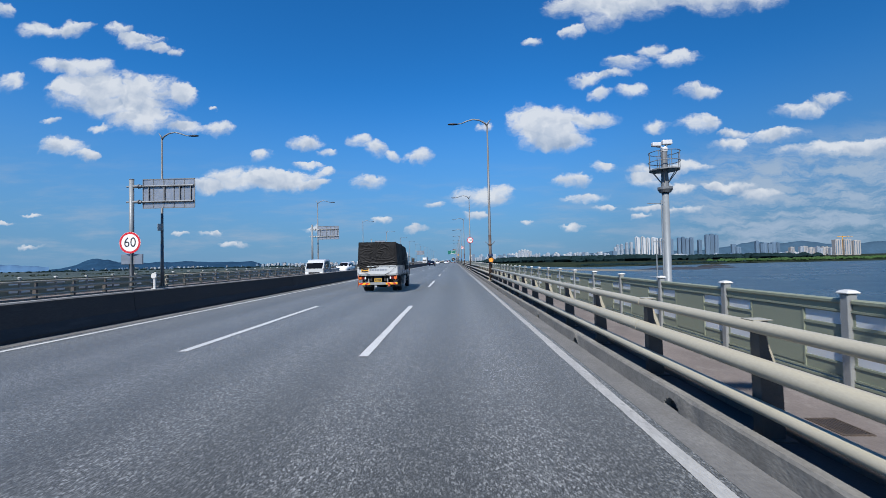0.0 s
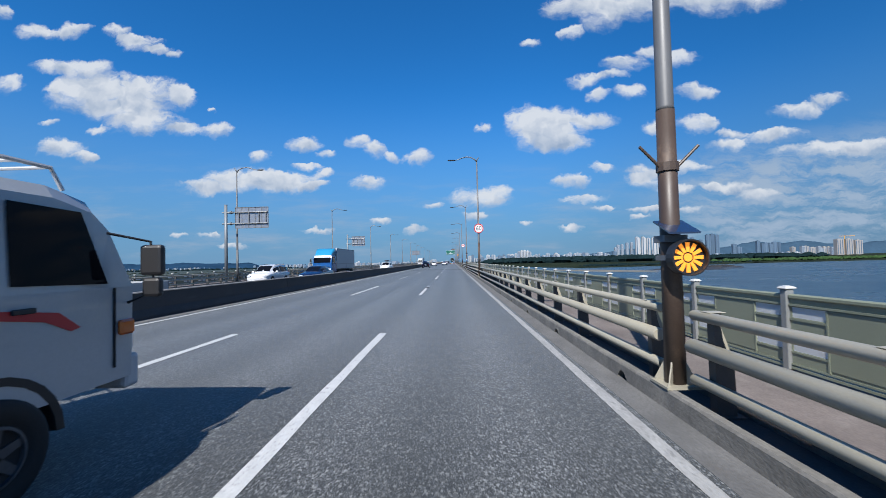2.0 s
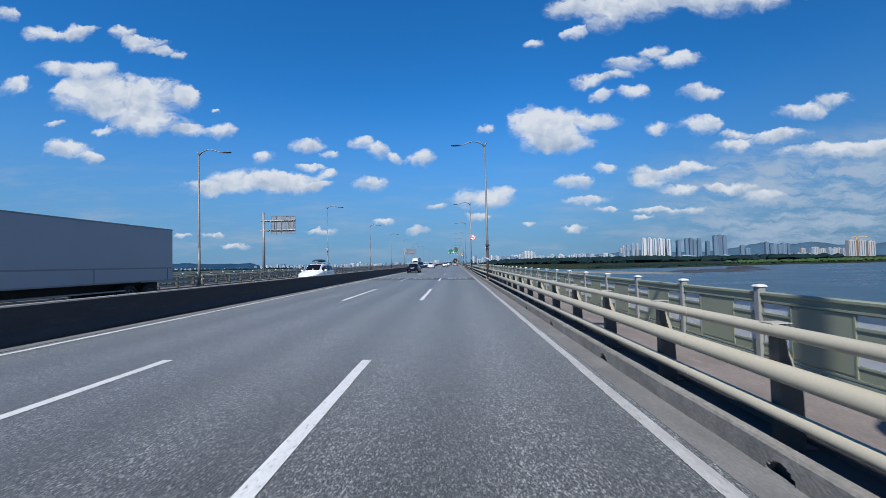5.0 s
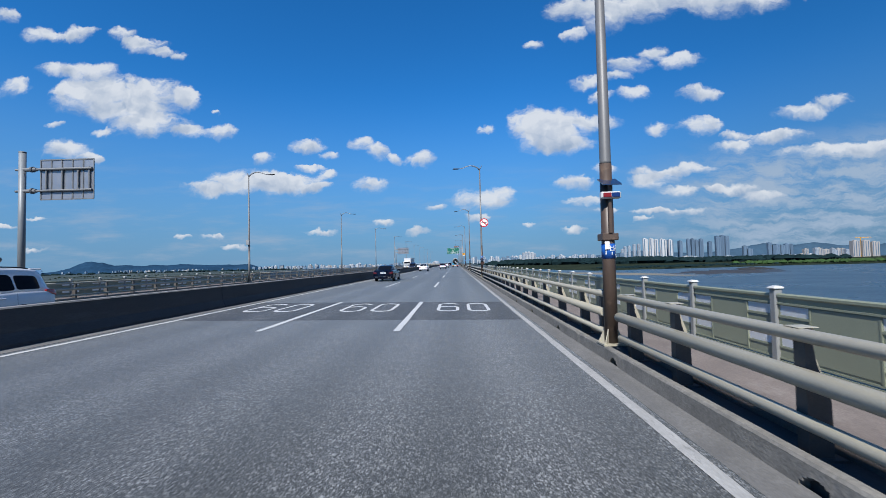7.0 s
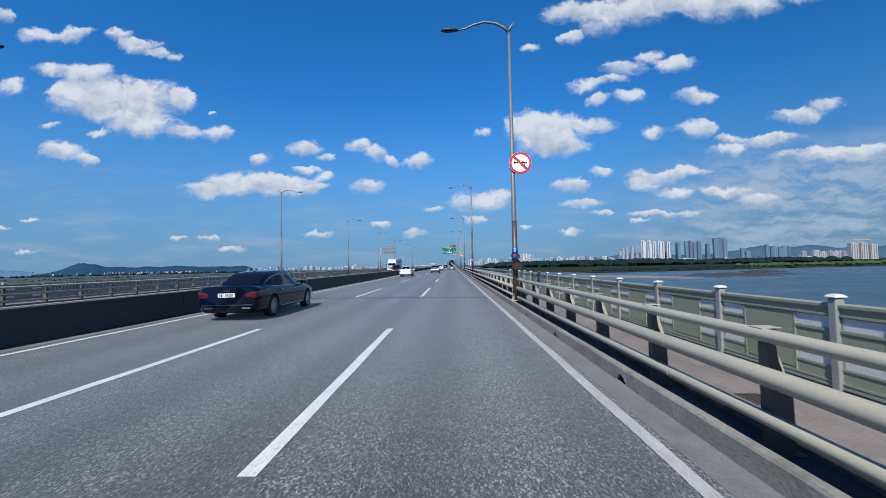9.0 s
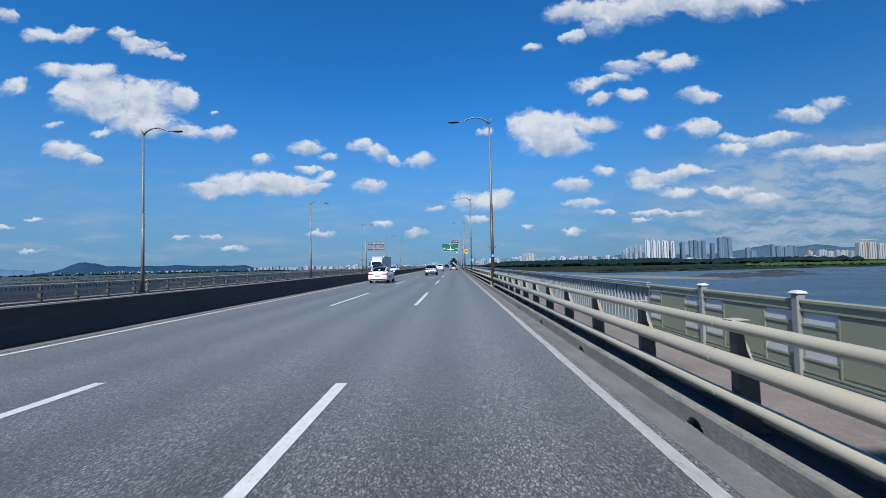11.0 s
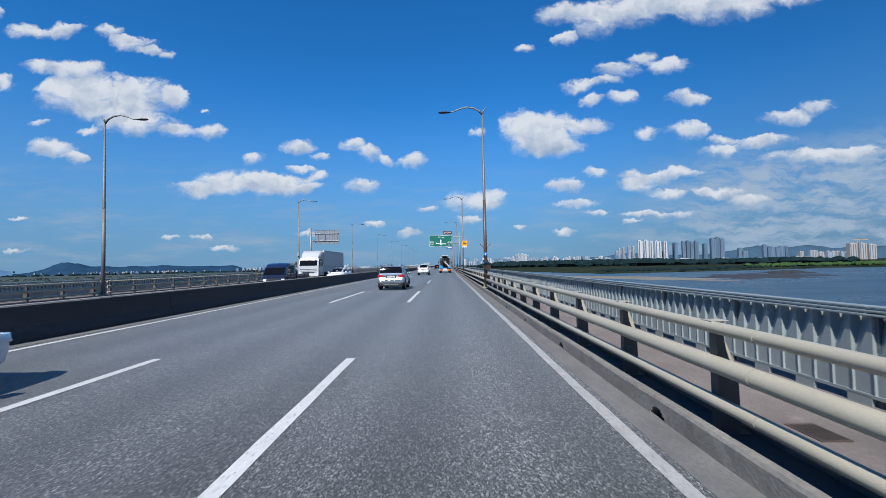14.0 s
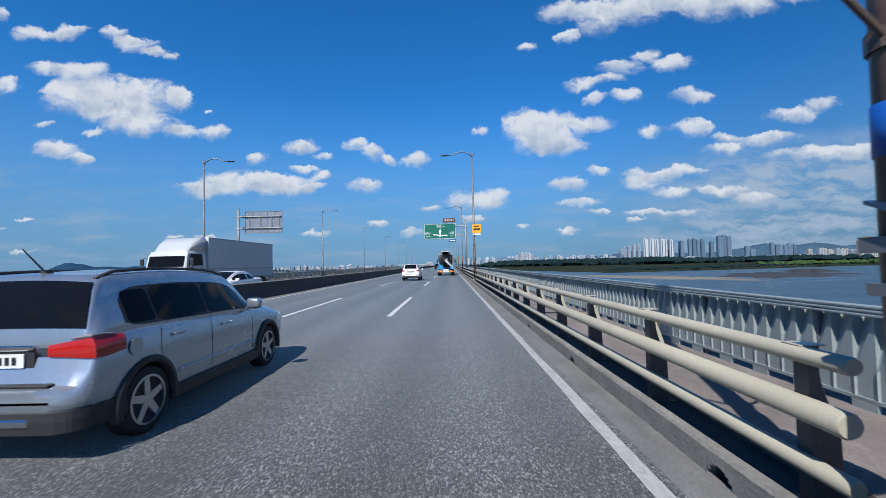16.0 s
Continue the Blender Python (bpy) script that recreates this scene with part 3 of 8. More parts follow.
woods("far_woods", [(-900, 2500), (-1500, 2200), (-2600, 1700), (-3600, 900)], (-300, 200), 10, 420, M_WOODS, "dark trees far over the marsh", 4, 3.0)
woods("far_woods", [(-620, 1500), (-900, 900), (-1100, 300)], (-500, 200), 3.0, 300, M_BANK, "low dark reeds on the marsh", 5, 3.0)


def ridge(name, profile, dist, depth, material, label, seed, extra=0.0, lift=1.0):
    """A hill range: heights over a sweep of directions (x / y), at a distance ahead."""
    rnd = random.Random(seed)
    bm = bmesh.new()
    us = np.linspace(profile[0][0], profile[-1][0], 90)
    hs = np.interp(us, [p[0] for p in profile], [p[1] for p in profile])
    hs = hs + np.array([extra * (noise.noise((u * 40, seed, 0)) + 0.5 * noise.noise((u * 110, seed, 3))) for u in us]) * np.minimum(1, hs / 40)
    rows = []
    for g, hf in ((0, 0.0), (0.25, 0.45), (0.5, 0.8), (0.75, 0.97), (1.0, 1.0), (1.5, 0.6)):
        hf *= lift
        rows.append([(u * (dist + depth * g), dist + depth * g, RIVER + max(0, h * hf * (1 + 0.06 * rnd.uniform(-1, 1) * (hf < 0.99)))) for u, h in zip(us, hs)])
    loft(bm, rows, closed=False)
    return solo(name, bm, material, label, "hills", kind="structure", smooth=True)


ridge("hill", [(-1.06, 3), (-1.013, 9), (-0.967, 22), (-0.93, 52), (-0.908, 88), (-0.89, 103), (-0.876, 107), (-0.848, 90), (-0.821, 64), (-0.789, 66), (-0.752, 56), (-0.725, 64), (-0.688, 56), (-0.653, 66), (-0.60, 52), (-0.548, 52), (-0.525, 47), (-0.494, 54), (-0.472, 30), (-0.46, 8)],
      3300, 500, M_HILL, "dark wooded hill range beyond the marsh, blued with painted haze", 2, 4)
ridge("far_hills", [(-1.45, 60), (-1.33, 85), (-1.25, 70), (-1.18, 95), (-1.1, 60), (-1.0, 40)], 3350, 300, M_HILLFAR, "far hills, pale blue with painted haze", 4, 8)
ridge("far_hills", [(0.05, 20), (0.2, 45), (0.35, 60), (0.43, 95), (0.47, 70), (0.58, 60), (0.66, 95), (0.71, 130), (0.77, 105), (0.83, 128), (0.88, 95), (0.98, 100), (1.08, 130), (1.3, 70)], 3500, 200, M_HILLMID, "hills behind the far towns, dim blue with painted haze", 5, 8)

# ---- bridge deck ----
Y0, Y1 = -60.0, 1500.0
for s, nm in ((1, "road"), (-1, "road")):
    bm = bmesh.new()
    sec = [(side(-9.7, s), zr(-9.59)), (side(1.98, s), zr(1.98)), (side(1.98, s), zr(1.98) - 0.12), (side(-9.7, s), zr(-9.59) - 0.12)]
    strip(bm, sec, Y0, Y1, 60)
    solo("road", bm, M_ASPHALT, "worn grey asphalt carriageway with pale stone chips", "road", kind="structure")
    bm = bmesh.new()
    sec = [(side(1.98, s), zr(1.98) + 0.004), (side(2.36, s), zr(2.36) + 0.004), (side(2.36, s), -0.3), (side(1.98, s), -0.3)]
    strip(bm, sec, Y0, Y1, 60)
    solo("gutter", bm, M_GUTTER, "pale concrete gutter strip beside the carriageway", "gutter", kind="structure")
    bm = bmesh.new()
    sec = [(side(2.93, s), 0.17), (side(4.62, s), 0.15), (side(4.62, s), -0.6), (side(4.1, s), -1.2), (side(2.93, s), -1.2)]
    strip(bm, sec, Y0, Y1, 60)
    solo("pavement", bm, M_WALK, "reddish-brown dusty walkway behind the guardrail", "pavement", kind="structure")
# strip sunk below the walkway and coloured dark for the rails' shadow band
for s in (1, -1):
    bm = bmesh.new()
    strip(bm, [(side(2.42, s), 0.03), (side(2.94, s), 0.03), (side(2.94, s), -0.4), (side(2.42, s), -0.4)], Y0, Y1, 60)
    solo("drain_channel", bm, M_CHANNEL, "sunken concrete channel behind the kerb, darkened for the rails' shade", "gutter", kind="structure")
bm = bmesh.new()
strip(bm, [(side(2.62, 1), -0.35), (side(2.62, -1), -0.35), (side(3.0, -1), -2.2), (3.0, -2.2)], Y0, Y1, 60)
solo("bridge_deck", bm, M_GUTTER, "grey concrete deck of a long river bridge", "bridge", kind="structure")

# concrete kerb with drain holes under the guardrail
KERB_TOP = 0.19


def spread(marks, step, y0, y1):
    """Places along the bridge that pass through the given marks, about a step apart."""
    out_ = []
    for a, b in zip(marks, marks[1:]):
        n = max(1, round((b - a) / step))
        out_ += [a + (b - a) * i / n for i in range(n)]
    y = marks[0] - step
    while y > y0:
        out_.insert(0, y)
        y -= step
    y = marks[-1]
    while y < y1:
        out_.append(y)
        y += step
    return out_


DRAINS = spread([4.61, 41.35, 98.5, 123.45, 164.4, 182.2, 208.8], 3.78, -40, 430)


def kerb(y0, y1, s):
    """A kerb length with uneven, chipped edges and half-round drain holes at its foot."""
    bm = bmesh.new()
    z0 = zr(2.34) - 0.05

    def section(y, foot):
        n1, n2, n3 = (noise.noise((y * f, 7.0 * s, f)) for f in (0.7, 3.3, 9.1))
        worn = max(0.0, n2 + 0.6 * n3 - 0.25) * 0.05
        top = KERB_TOP + 0.006 * n1
        pts = [(2.335 + 0.012 * n1 + 0.006 * n3, foot), (2.340 + 0.008 * n1 + 0.006 * n2 + worn * 0.4, top - 0.028 - worn), (2.358 + worn * 0.8, top - 0.004 - worn * 0.3), (2.435 + 0.004 * n3, top), (2.435, foot)]
        return [(side(x, s), y, z) for x, z in pts]

    cuts, y = [], y0
    for h in [h for h in DRAINS if y0 < h < y1 - 0.35] + [y1]:
        n = max(1, int((h - y) / 0.22))
        cuts += [(y + (h - y) * i / n, y + (h - y) * (i + 1) / n, z0) for i in range(n)]
        if h < y1:
            cuts += [(h + 0.30 * i / 8, h + 0.30 * (i + 1) / 8, z0 + 0.05 + 0.115 * math.sin(math.pi * (i + 0.5) / 8) ** 0.5) for i in range(8)]
            y = h + 0.30
    run = None
    for a, b, foot in cuts + [(0, 0, None)]:
        if run and run[1] != foot:
            loft(bm, run[0])
            run = None
        if foot is not None:
            if run is None:
                run = ([section(a, foot)], foot)
            run[0].append(section(b, foot))
    return bm


for k in range(-1, 12):
    for s in (1, -1):
        solo("kerb", kerb(FIRST - 0.31 + PITCH * k, FIRST - 0.31 + PITCH * (k + 1), s), M_CURB, "rough weathered concrete kerb with half-round drain holes", "kerb", "kerb lengths", "structure")
bm = bmesh.new()
for s in (1, -1):
    strip(bm, [(side(2.335, s), -0.1), (side(2.36, s), KERB_TOP), (side(2.435, s), KERB_TOP), (side(2.435, s), -0.1)], FIRST - 0.31 + PITCH * 12, Y1)
solo("kerb", bm, M_CURB, "long concrete kerbs running into the distance", "kerb", "kerb lengths", "structure")

# iron drain grates sunk into the walkway
for y in (3.72, 44.1, 122.2, 181.4):
    gr = thing("drain_grate", (3.24, y, 0.168), "rusty iron drain grate sunk into the walkway", "drain grate", "drain grates")
    bm = bmesh.new()
    for r in ((-0.13, 0.13, -0.19, -0.17), (-0.13, 0.13, 0.17, 0.19), (-0.13, -0.11, -0.17, 0.17), (0.11, 0.13, -0.17, 0.17)):
        box(bm, *r, -0.02, 0.008)
    part("frame", bm, M_IRON, gr, "iron frame")
    # a flat black slab gives the unlit pit by its colour
    bm = bmesh.new()
    box(bm, -0.11, 0.11, -0.17, 0.17, -0.01, 0.0035)
    part("pit", bm, M_CHAR, gr, "black slab for the pit's darkness")
    for i in range(7):
        bm = bmesh.new()
        box(bm, -0.10 + i * 0.031, -0.087 + i * 0.031, -0.17, 0.17, -0.01, 0.007)
        part("bar", bm, M_IRON, gr)

# median barrier, in cast lengths
zb = zr(MID)
for k in range(48):
    y0, y1 = Y0 + 12.0 * k, Y0 + 12.0 * (k + 1) - 0.02
    if k == 47:
        y1 = Y1
    bm = bmesh.new()
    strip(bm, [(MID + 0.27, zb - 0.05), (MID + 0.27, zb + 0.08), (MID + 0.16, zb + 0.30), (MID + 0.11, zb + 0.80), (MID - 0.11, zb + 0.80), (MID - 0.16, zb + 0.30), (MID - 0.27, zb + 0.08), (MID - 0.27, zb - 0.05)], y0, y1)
    b = solo("median_barrier", bm, M_BARRIER, "dark concrete median barrier", "barrier", "barrier lengths", "structure")
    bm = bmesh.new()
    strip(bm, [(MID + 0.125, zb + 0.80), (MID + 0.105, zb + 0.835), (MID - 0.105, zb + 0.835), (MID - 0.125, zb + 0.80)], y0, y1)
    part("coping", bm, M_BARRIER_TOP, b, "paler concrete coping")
bm = bmesh.new()
for s in (1, -1):
    xa, xb_ = side(-8.95, s), side(-9.34, s)
    strip(bm, [(xa, zr(-8.95) + 0.004), (xb_, zr(-9.34) + 0.004), (xb_, zr(-9.34) - 0.05), (xa, zr(-8.95) - 0.05)], Y0, Y1, 60)
solo("gutter", bm, M_GUTTER, "narrow pale concrete strip along the median barrier", "gutter", kind="structure")

mk = thing("marker_post", (MID, 13.0, zb + 0.835), "short white marker post with a round reflector on the barrier", "marker post")
bm = bmesh.new()
tube(bm, [(0, 0, 0), (0, 0, 0.34)], [0.04, 0.035], 10)
box(bm, -0.07, 0.07, -0.07, 0.07, 0.0, 0.02)
part("post", bm, M_CAP, mk, "white post")
bm = bmesh.new()
disc(bm, (0, -0.03, 0.42), 0.085, 0.05, 20)
part("reflector", bm, M_CAP, mk, "round reflector head")

# lane markings
LINE_R, EDGE_X, DASH0, DASHP, DASHL = 1.815, 1.825, 7.7, 18.874, 7.7


def ribbon(bm, x, y0, y1, w, rag=0.0):
    rnd = random.Random(int(x * 100) + int(y0))
    n = max(1, int((y1 - y0) / 0.8)) if rag else max(1, int((y1 - y0) / 20))
    rows = []
    for i in range(n + 1):
        y = y0 + (y1 - y0) * i / n
        a, b = x - w / 2 + rnd.uniform(-rag, rag), x + w / 2 + rnd.uniform(-rag, rag)
        rows.append([(a, y, zr(a) + 0.006), (b, y, zr(b) + 0.006)])
    loft(bm, rows, closed=False)


for s in (1, -1):
    for x in (EDGE_X, LINE_R - 10.5):
        bm = bmesh.new()
        ribbon(bm, side(x, s), Y0, 330, 0.145, 0.010)
        ribbon(bm, side(x, s), 330, Y1, 0.145)
        solo("edge_line", bm, M_EDGE if x > 0 else M_PAINT, "solid white painted edge line, slightly worn", "road marking", kind="structure")
for s in (1, -1):
    for lane in (1, 2):
        for n in range(-2, 40):
            bm = bmesh.new()
            ya = DASH0 + DASHP * n
            ribbon(bm, side(LINE_R - 3.5 * lane, s), ya - (0.4 if (n, lane, s) == (0, 1, 1) else 0.0), ya + DASHL, 0.16, 0.008)
            solo("lane_dash", bm, M_PAINT, "white painted lane dash, slightly worn", "road marking", "lane dashes", "structure")

# darker repair patch with the painted speed figures
bm = bmesh.new()
for xa, xb_ in ((-8.6, 1.72),):
    loft(bm, [[(xa, y, zr(xa) + 0.003), (xb_, y, zr(xb_) + 0.003)] for y in (104.08, 109.68)], closed=False)
solo("road_patch", bm, M_PATCH, "darker asphalt patch across three lanes", "road patch", kind="structure")


def figure(kind, cx, y0, y1, w):
    """A long painted numeral 6 or 0 on the road."""
    bm = bmesh.new()
    st, n = 0.115, 9
    L = y1 - y0

    def band(path):
        rows = []
        for i, p in enumerate(path):
            a, b = Vector(path[max(i - 1, 0)]), Vector(path[min(i + 1, len(path) - 1)])
            d = (b - a).normalized()
            nx, ny = -d.y, d.x
            hw, hl = st / 2, st
            rows.append([(p[0] + nx * hw, p[1] + ny * hl, zr(p[0]) + 0.009), (p[0] - nx * hw, p[1] - ny * hl, zr(p[0]) + 0.009)])
        loft(bm, rows, closed=False)

    def oval(x, ya, yb, a0, a1, hw):
        r = hw
        ry = 0.42
        pts = []
        for i in range(25):
            a = a0 + (a1 - a0) * i / 24
            sx, sy = math.cos(a), math.sin(a)
            cy = yb - ry if sy > 0 else ya + ry
            pts.append((x + r * sx, cy + ry * sy))
        return pts

    hw = w / 2 - st / 2
    if kind == "0":
        band(oval(cx, y0 + 0.1, y1 - 0.1, 0, 2 * math.pi + 0.01, hw))
    else:
        band(oval(cx, y0 + 0.1, y0 + 0.58 * L, 0, 2 * math.pi + 0.01, hw))
        up = oval(cx, y0 + 0.1, y1 - 0.1, 0.25, math.pi, hw)
        band(up + [(cx - hw, y0 + 0.5)])
    return bm


for lane in range(3):
    for kind, cx in (("6", -0.49 - 3.5 * lane), ("0", 0.62 - 3.5 * lane)):
        solo("road_numeral", figure(kind, cx, 106.2, 109.0, 0.82), M_PAINT, "tall white painted numeral %s on the dark patch" % kind, "road marking", "painted sixties", "structure")

# tar repairs and a joint across the road
def blot(cx, y0, y1, w, seed, material, label):
    rnd = random.Random(seed)
    bm = bmesh.new()
    rows = []
    for i in range(12):
        f = i / 11
        k = math.sin(math.pi * (0.08 + 0.84 * f)) ** 0.6
        y = y0 + (y1 - y0) * f
        a, b = cx - w * k * rnd.uniform(0.5, 1.1), cx + w * k * rnd.uniform(0.5, 1.1)
        rows.append([(a, y, zr(a) + 0.010), (b, y, zr(b) + 0.010)])
    loft(bm, rows, closed=False)
    solo("tar_patch", bm, material, label, "road patch", kind="structure")


M_TAR = shade("dull_tar", (0.035, 0.036, 0.038), 0.7, var=0.2, big=3, fine=60, bump=0.3)
blot(LINE_R - 3.5, 50.4, 51.2, 0.15, 4, M_TAR, "dark tar blot over a worn lane dash")
blot(LINE_R - 3.5 + 0.04, 51.1, 52.2, 0.10, 5, M_TAR, "dark tar blot over a worn lane dash")
bm = bmesh.new()
for xa, xb_ in ((-9.3, 2.3),):
    for yy in (138.9, 139.2):
        loft(bm, [[(xa, y, zr(xa) + 0.0045), (xb_, y, zr(xb_) + 0.0045)] for y in (yy, yy + 0.09)], closed=False)
solo("road_joint", bm, M_TAR, "dark expansion joint across the carriageway", "road joint", kind="structure")

# ---- vehicles ----
def paint(name, col, rough=0.3, metal=0.0, dust=0.10):
    return shade(name, col, rough, metal, var=0.04, big=0.8, fine=30, bump=0.0, spots=dust, spot_col=[c * 0.7 + 0.03 for c in col], coat=0.6)


M_GLASS = plain("tinted_glass", (0.006, 0.007, 0.010), 0.04)
M_GLASS.node_tree.nodes["Principled BSDF"].inputs["Specular IOR Level"].default_value = 0.08
M_CHROME = plain("chrome", (0.75, 0.76, 0.78), 0.12, 1.0)
M_ALLOY = plain("alloy_rim", (0.55, 0.56, 0.58), 0.3, 0.8)
M_RUBBER = shade("tyre_rubber", (0.022, 0.022, 0.023), 0.8, var=0.2, big=4, fine=60, bump=0.2)
M_LAMP_R = plain("dark_red_lamp_glass", (0.10, 0.006, 0.008), 0.12, coat=0.4)
M_LAMP_RB = plain("bright_red_lamp_glass", (0.42, 0.012, 0.010), 0.12, coat=0.5)
M_LAMP_O = plain("amber_lamp_glass", (0.75, 0.16, 0.02), 0.15, coat=1.0)
M_LAMP_W = plain("clear_lamp_glass", (0.75, 0.77, 0.8), 0.12, coat=1.0)
M_LAMP_C = plain("smoky_lamp_glass", (0.22, 0.20, 0.21), 0.12, coat=0.5)
M_TRIM = shade("black_trim_plastic", (0.02, 0.02, 0.022), 0.55, var=0.1, big=2, fine=60, bump=0.05)
M_PLATE = plain("white_plate", (0.72, 0.73, 0.74), 0.4)
M_PLATE_Y = plain("yellow_plate", (0.42, 0.25, 0.03), 0.4)
P_BLACK = paint("black_car_paint", (0.003, 0.005, 0.015), 0.07)
P_BLACK.node_tree.nodes["Principled BSDF"].inputs["Coat Weight"].default_value = 0.15
P_BLACK.node_tree.nodes["Principled BSDF"].inputs["Specular IOR Level"].default_value = 0.22
P_WHITE = paint("white_car_paint", (0.80, 0.81, 0.82), 0.25)
P_WHITE2 = paint("white_truck_paint", (0.50, 0.52, 0.53), 0.35, dust=0.25)
P_SILVER = paint("silver_car_paint", (0.42, 0.48, 0.55), 0.28, 0.72)
P_NAVY = paint("dark_blue_paint", (0.008, 0.018, 0.06), 0.2)
P_BLUE = paint("blue_truck_paint", (0.01, 0.10, 0.34), 0.3)
P_SKY = paint("light_blue_truck_paint", (0.03, 0.30, 0.55), 0.35)


def lerp_list(rows, n):
    """Rows of equal tuples, first the key: resampled smoothly at n even keys."""
    ks = [r[0] for r in rows]
    keys = np.linspace(ks[0], ks[-1], n)
    out = []
    for k in keys:
        i = max(0, min(len(ks) - 2, int(np.searchsorted(ks, k, side="right")) - 1))
        f = (k - ks[i]) / (ks[i + 1] - ks[i])
        p0, p1, p2, p3 = rows[max(i - 1, 0)], rows[i], rows[i + 1], rows[min(i + 2, len(rows) - 1)]
        vals = [k]
        for c in range(1, len(p1)):
            d = ks[i + 1] - ks[i]
            m1 = (p2[c] - p0[c]) / max(1e-6, ks[i + 1] - ks[max(i - 1, 0)]) * d
            m2 = (p3[c] - p1[c]) / max(1e-6, ks[min(i + 2, len(ks) - 1)] - ks[i]) * d
            g = f * f * (3 - 2 * f)
            lo, hi = min(p1[c], p2[c]), max(p1[c], p2[c])
            v = (2 * f ** 3 - 3 * f ** 2 + 1) * p1[c] + (f ** 3 - 2 * f ** 2 + f) * m1 + (3 * f ** 2 - 2 * f ** 3) * p2[c] + (f ** 3 - f ** 2) * m2
            vals.append(min(max(v, lo - 0.01), hi + 0.01))
        out.append(vals)
    return out


def at_key(rows, k):
    ks = [r[0] for r in rows]
    return [float(np.interp(k, ks, [r[c] for r in rows])) for c in range(1, len(rows[0]))]


def carve(ob, cutters):
    """Cuts the cutters out of ob's mesh and takes the cutters away."""
    for c in cutters:
        md = ob.modifiers.new("cut", "BOOLEAN")
        md.operation, md.object, md.solver = "DIFFERENCE", c, "EXACT"
        md.material_mode = "TRANSFER"
    bpy.context.view_layer.update()
    me = bpy.data.meshes.new_from_object(ob.evaluated_get(bpy.context.evaluated_depsgraph_get()))
    ob.modifiers.clear()
    ob.data = me
    for c in cutters:
        bpy.data.objects.remove(c)


def wheel(parent, x, y, r, width, s, spokes=5, rim_r=0.68, rim_mat=None, dual=False, twin=False):
    """A wheel whose outer face looks to side s."""
    w = part("wheel", tyre_mesh(x, y, r, width, s), M_RUBBER, parent, "black tyre", smooth=False)
    w.data.shade_smooth()
    bm = bmesh.new()
    R = r * rim_r
    xo = x + s * (width / 2 - 0.01)
    c = Vector((xo, y, r))
    n = 28
    # rim: outer lip and dish
    rings = []
    for rr, dx in ((R, 0.012), (R * 0.93, 0.014), (R * 0.88, -0.05), (R * 0.3, -0.055)):
        rings.append([c + Vector((s * dx, rr * math.cos(2 * math.pi * k / n), rr * math.sin(2 * math.pi * k / n))) for k in range(n)])
    loft(bm, rings, caps=False)
    dish = part("rim", bm, M_DARK if not dual else (rim_mat or M_ALLOY), w, "wheel rim", smooth=True)
    bm = bmesh.new()
    disc(bm, c + Vector((s * -0.02, 0, 0)), R * 0.22, 0.05, 16, "x")
    ring = [[c + Vector((s * dx, rr * math.cos(2 * math.pi * k / n), rr * math.sin(2 * math.pi * k / n))) for k in range(n)] for rr, dx in ((R, 0.014), (R * 0.9, 0.018), (R * 0.9, -0.02))]
    loft(bm, ring, caps=False)
    for i in range(spokes):
        a = 2 * math.pi * (i + 0.3) / spokes
        u, v = Vector((0, math.cos(a), math.sin(a))), Vector((0, -math.sin(a), math.cos(a)))
        h0, h1 = (R * 0.17, R * 0.13) if spokes <= 6 else (R * 0.05, R * 0.04)
        quad = [u * R * 0.15 + v * h0, u * R * 0.92 + v * h1, u * R * 0.92 - v * h1, u * R * 0.15 - v * h0]
        loft(bm, [[c + q + Vector((s * d, 0, 0)) for q in quad] for d in (-0.03, 0.004)])
    part("spokes", bm, rim_mat or M_ALLOY, w, "light alloy spokes")
    return w


def tyre_mesh(x, y, r, width, s):
    bm = bmesh.new()
    n = 32
    rows = []
    for dx, rr in ((-0.5, 0.62), (-0.5, 0.90), (-0.42, 0.985), (0, 1.0), (0.42, 0.985), (0.5, 0.90), (0.47, 0.66), (0.40, 0.62)):
        rows.append([(x + s * dx * width, y + r * rr * math.cos(2 * math.pi * k / n), r + r * rr * math.sin(2 * math.pi * k / n)) for k in range(n)])
    loft(bm, rows)
    return bm


def plate_bars(parent, x, y, z, w, h, mat, bar_mat=None):
    """A number plate with plain bars, facing backwards."""
    bm = bmesh.new()
    box(bm, x - w / 2, x + w / 2, y - 0.012, y, z - h / 2, z + h / 2)
    p = part("number_plate", bm, mat, parent, "number plate")
    bm = bmesh.new()
    n = 7
    bm.free()
    for i in range(n):
        if i == 2:
            continue
        bm = bmesh.new()
        a = x - w * 0.42 + w * 0.84 * i / n
        box(bm, a, a + w * 0.07, y - 0.016, y - 0.011, z - h * 0.28, z + h * 0.28)
        part("plate_bar", bm, bar_mat or M_CHAR, p, "plain dark bar")


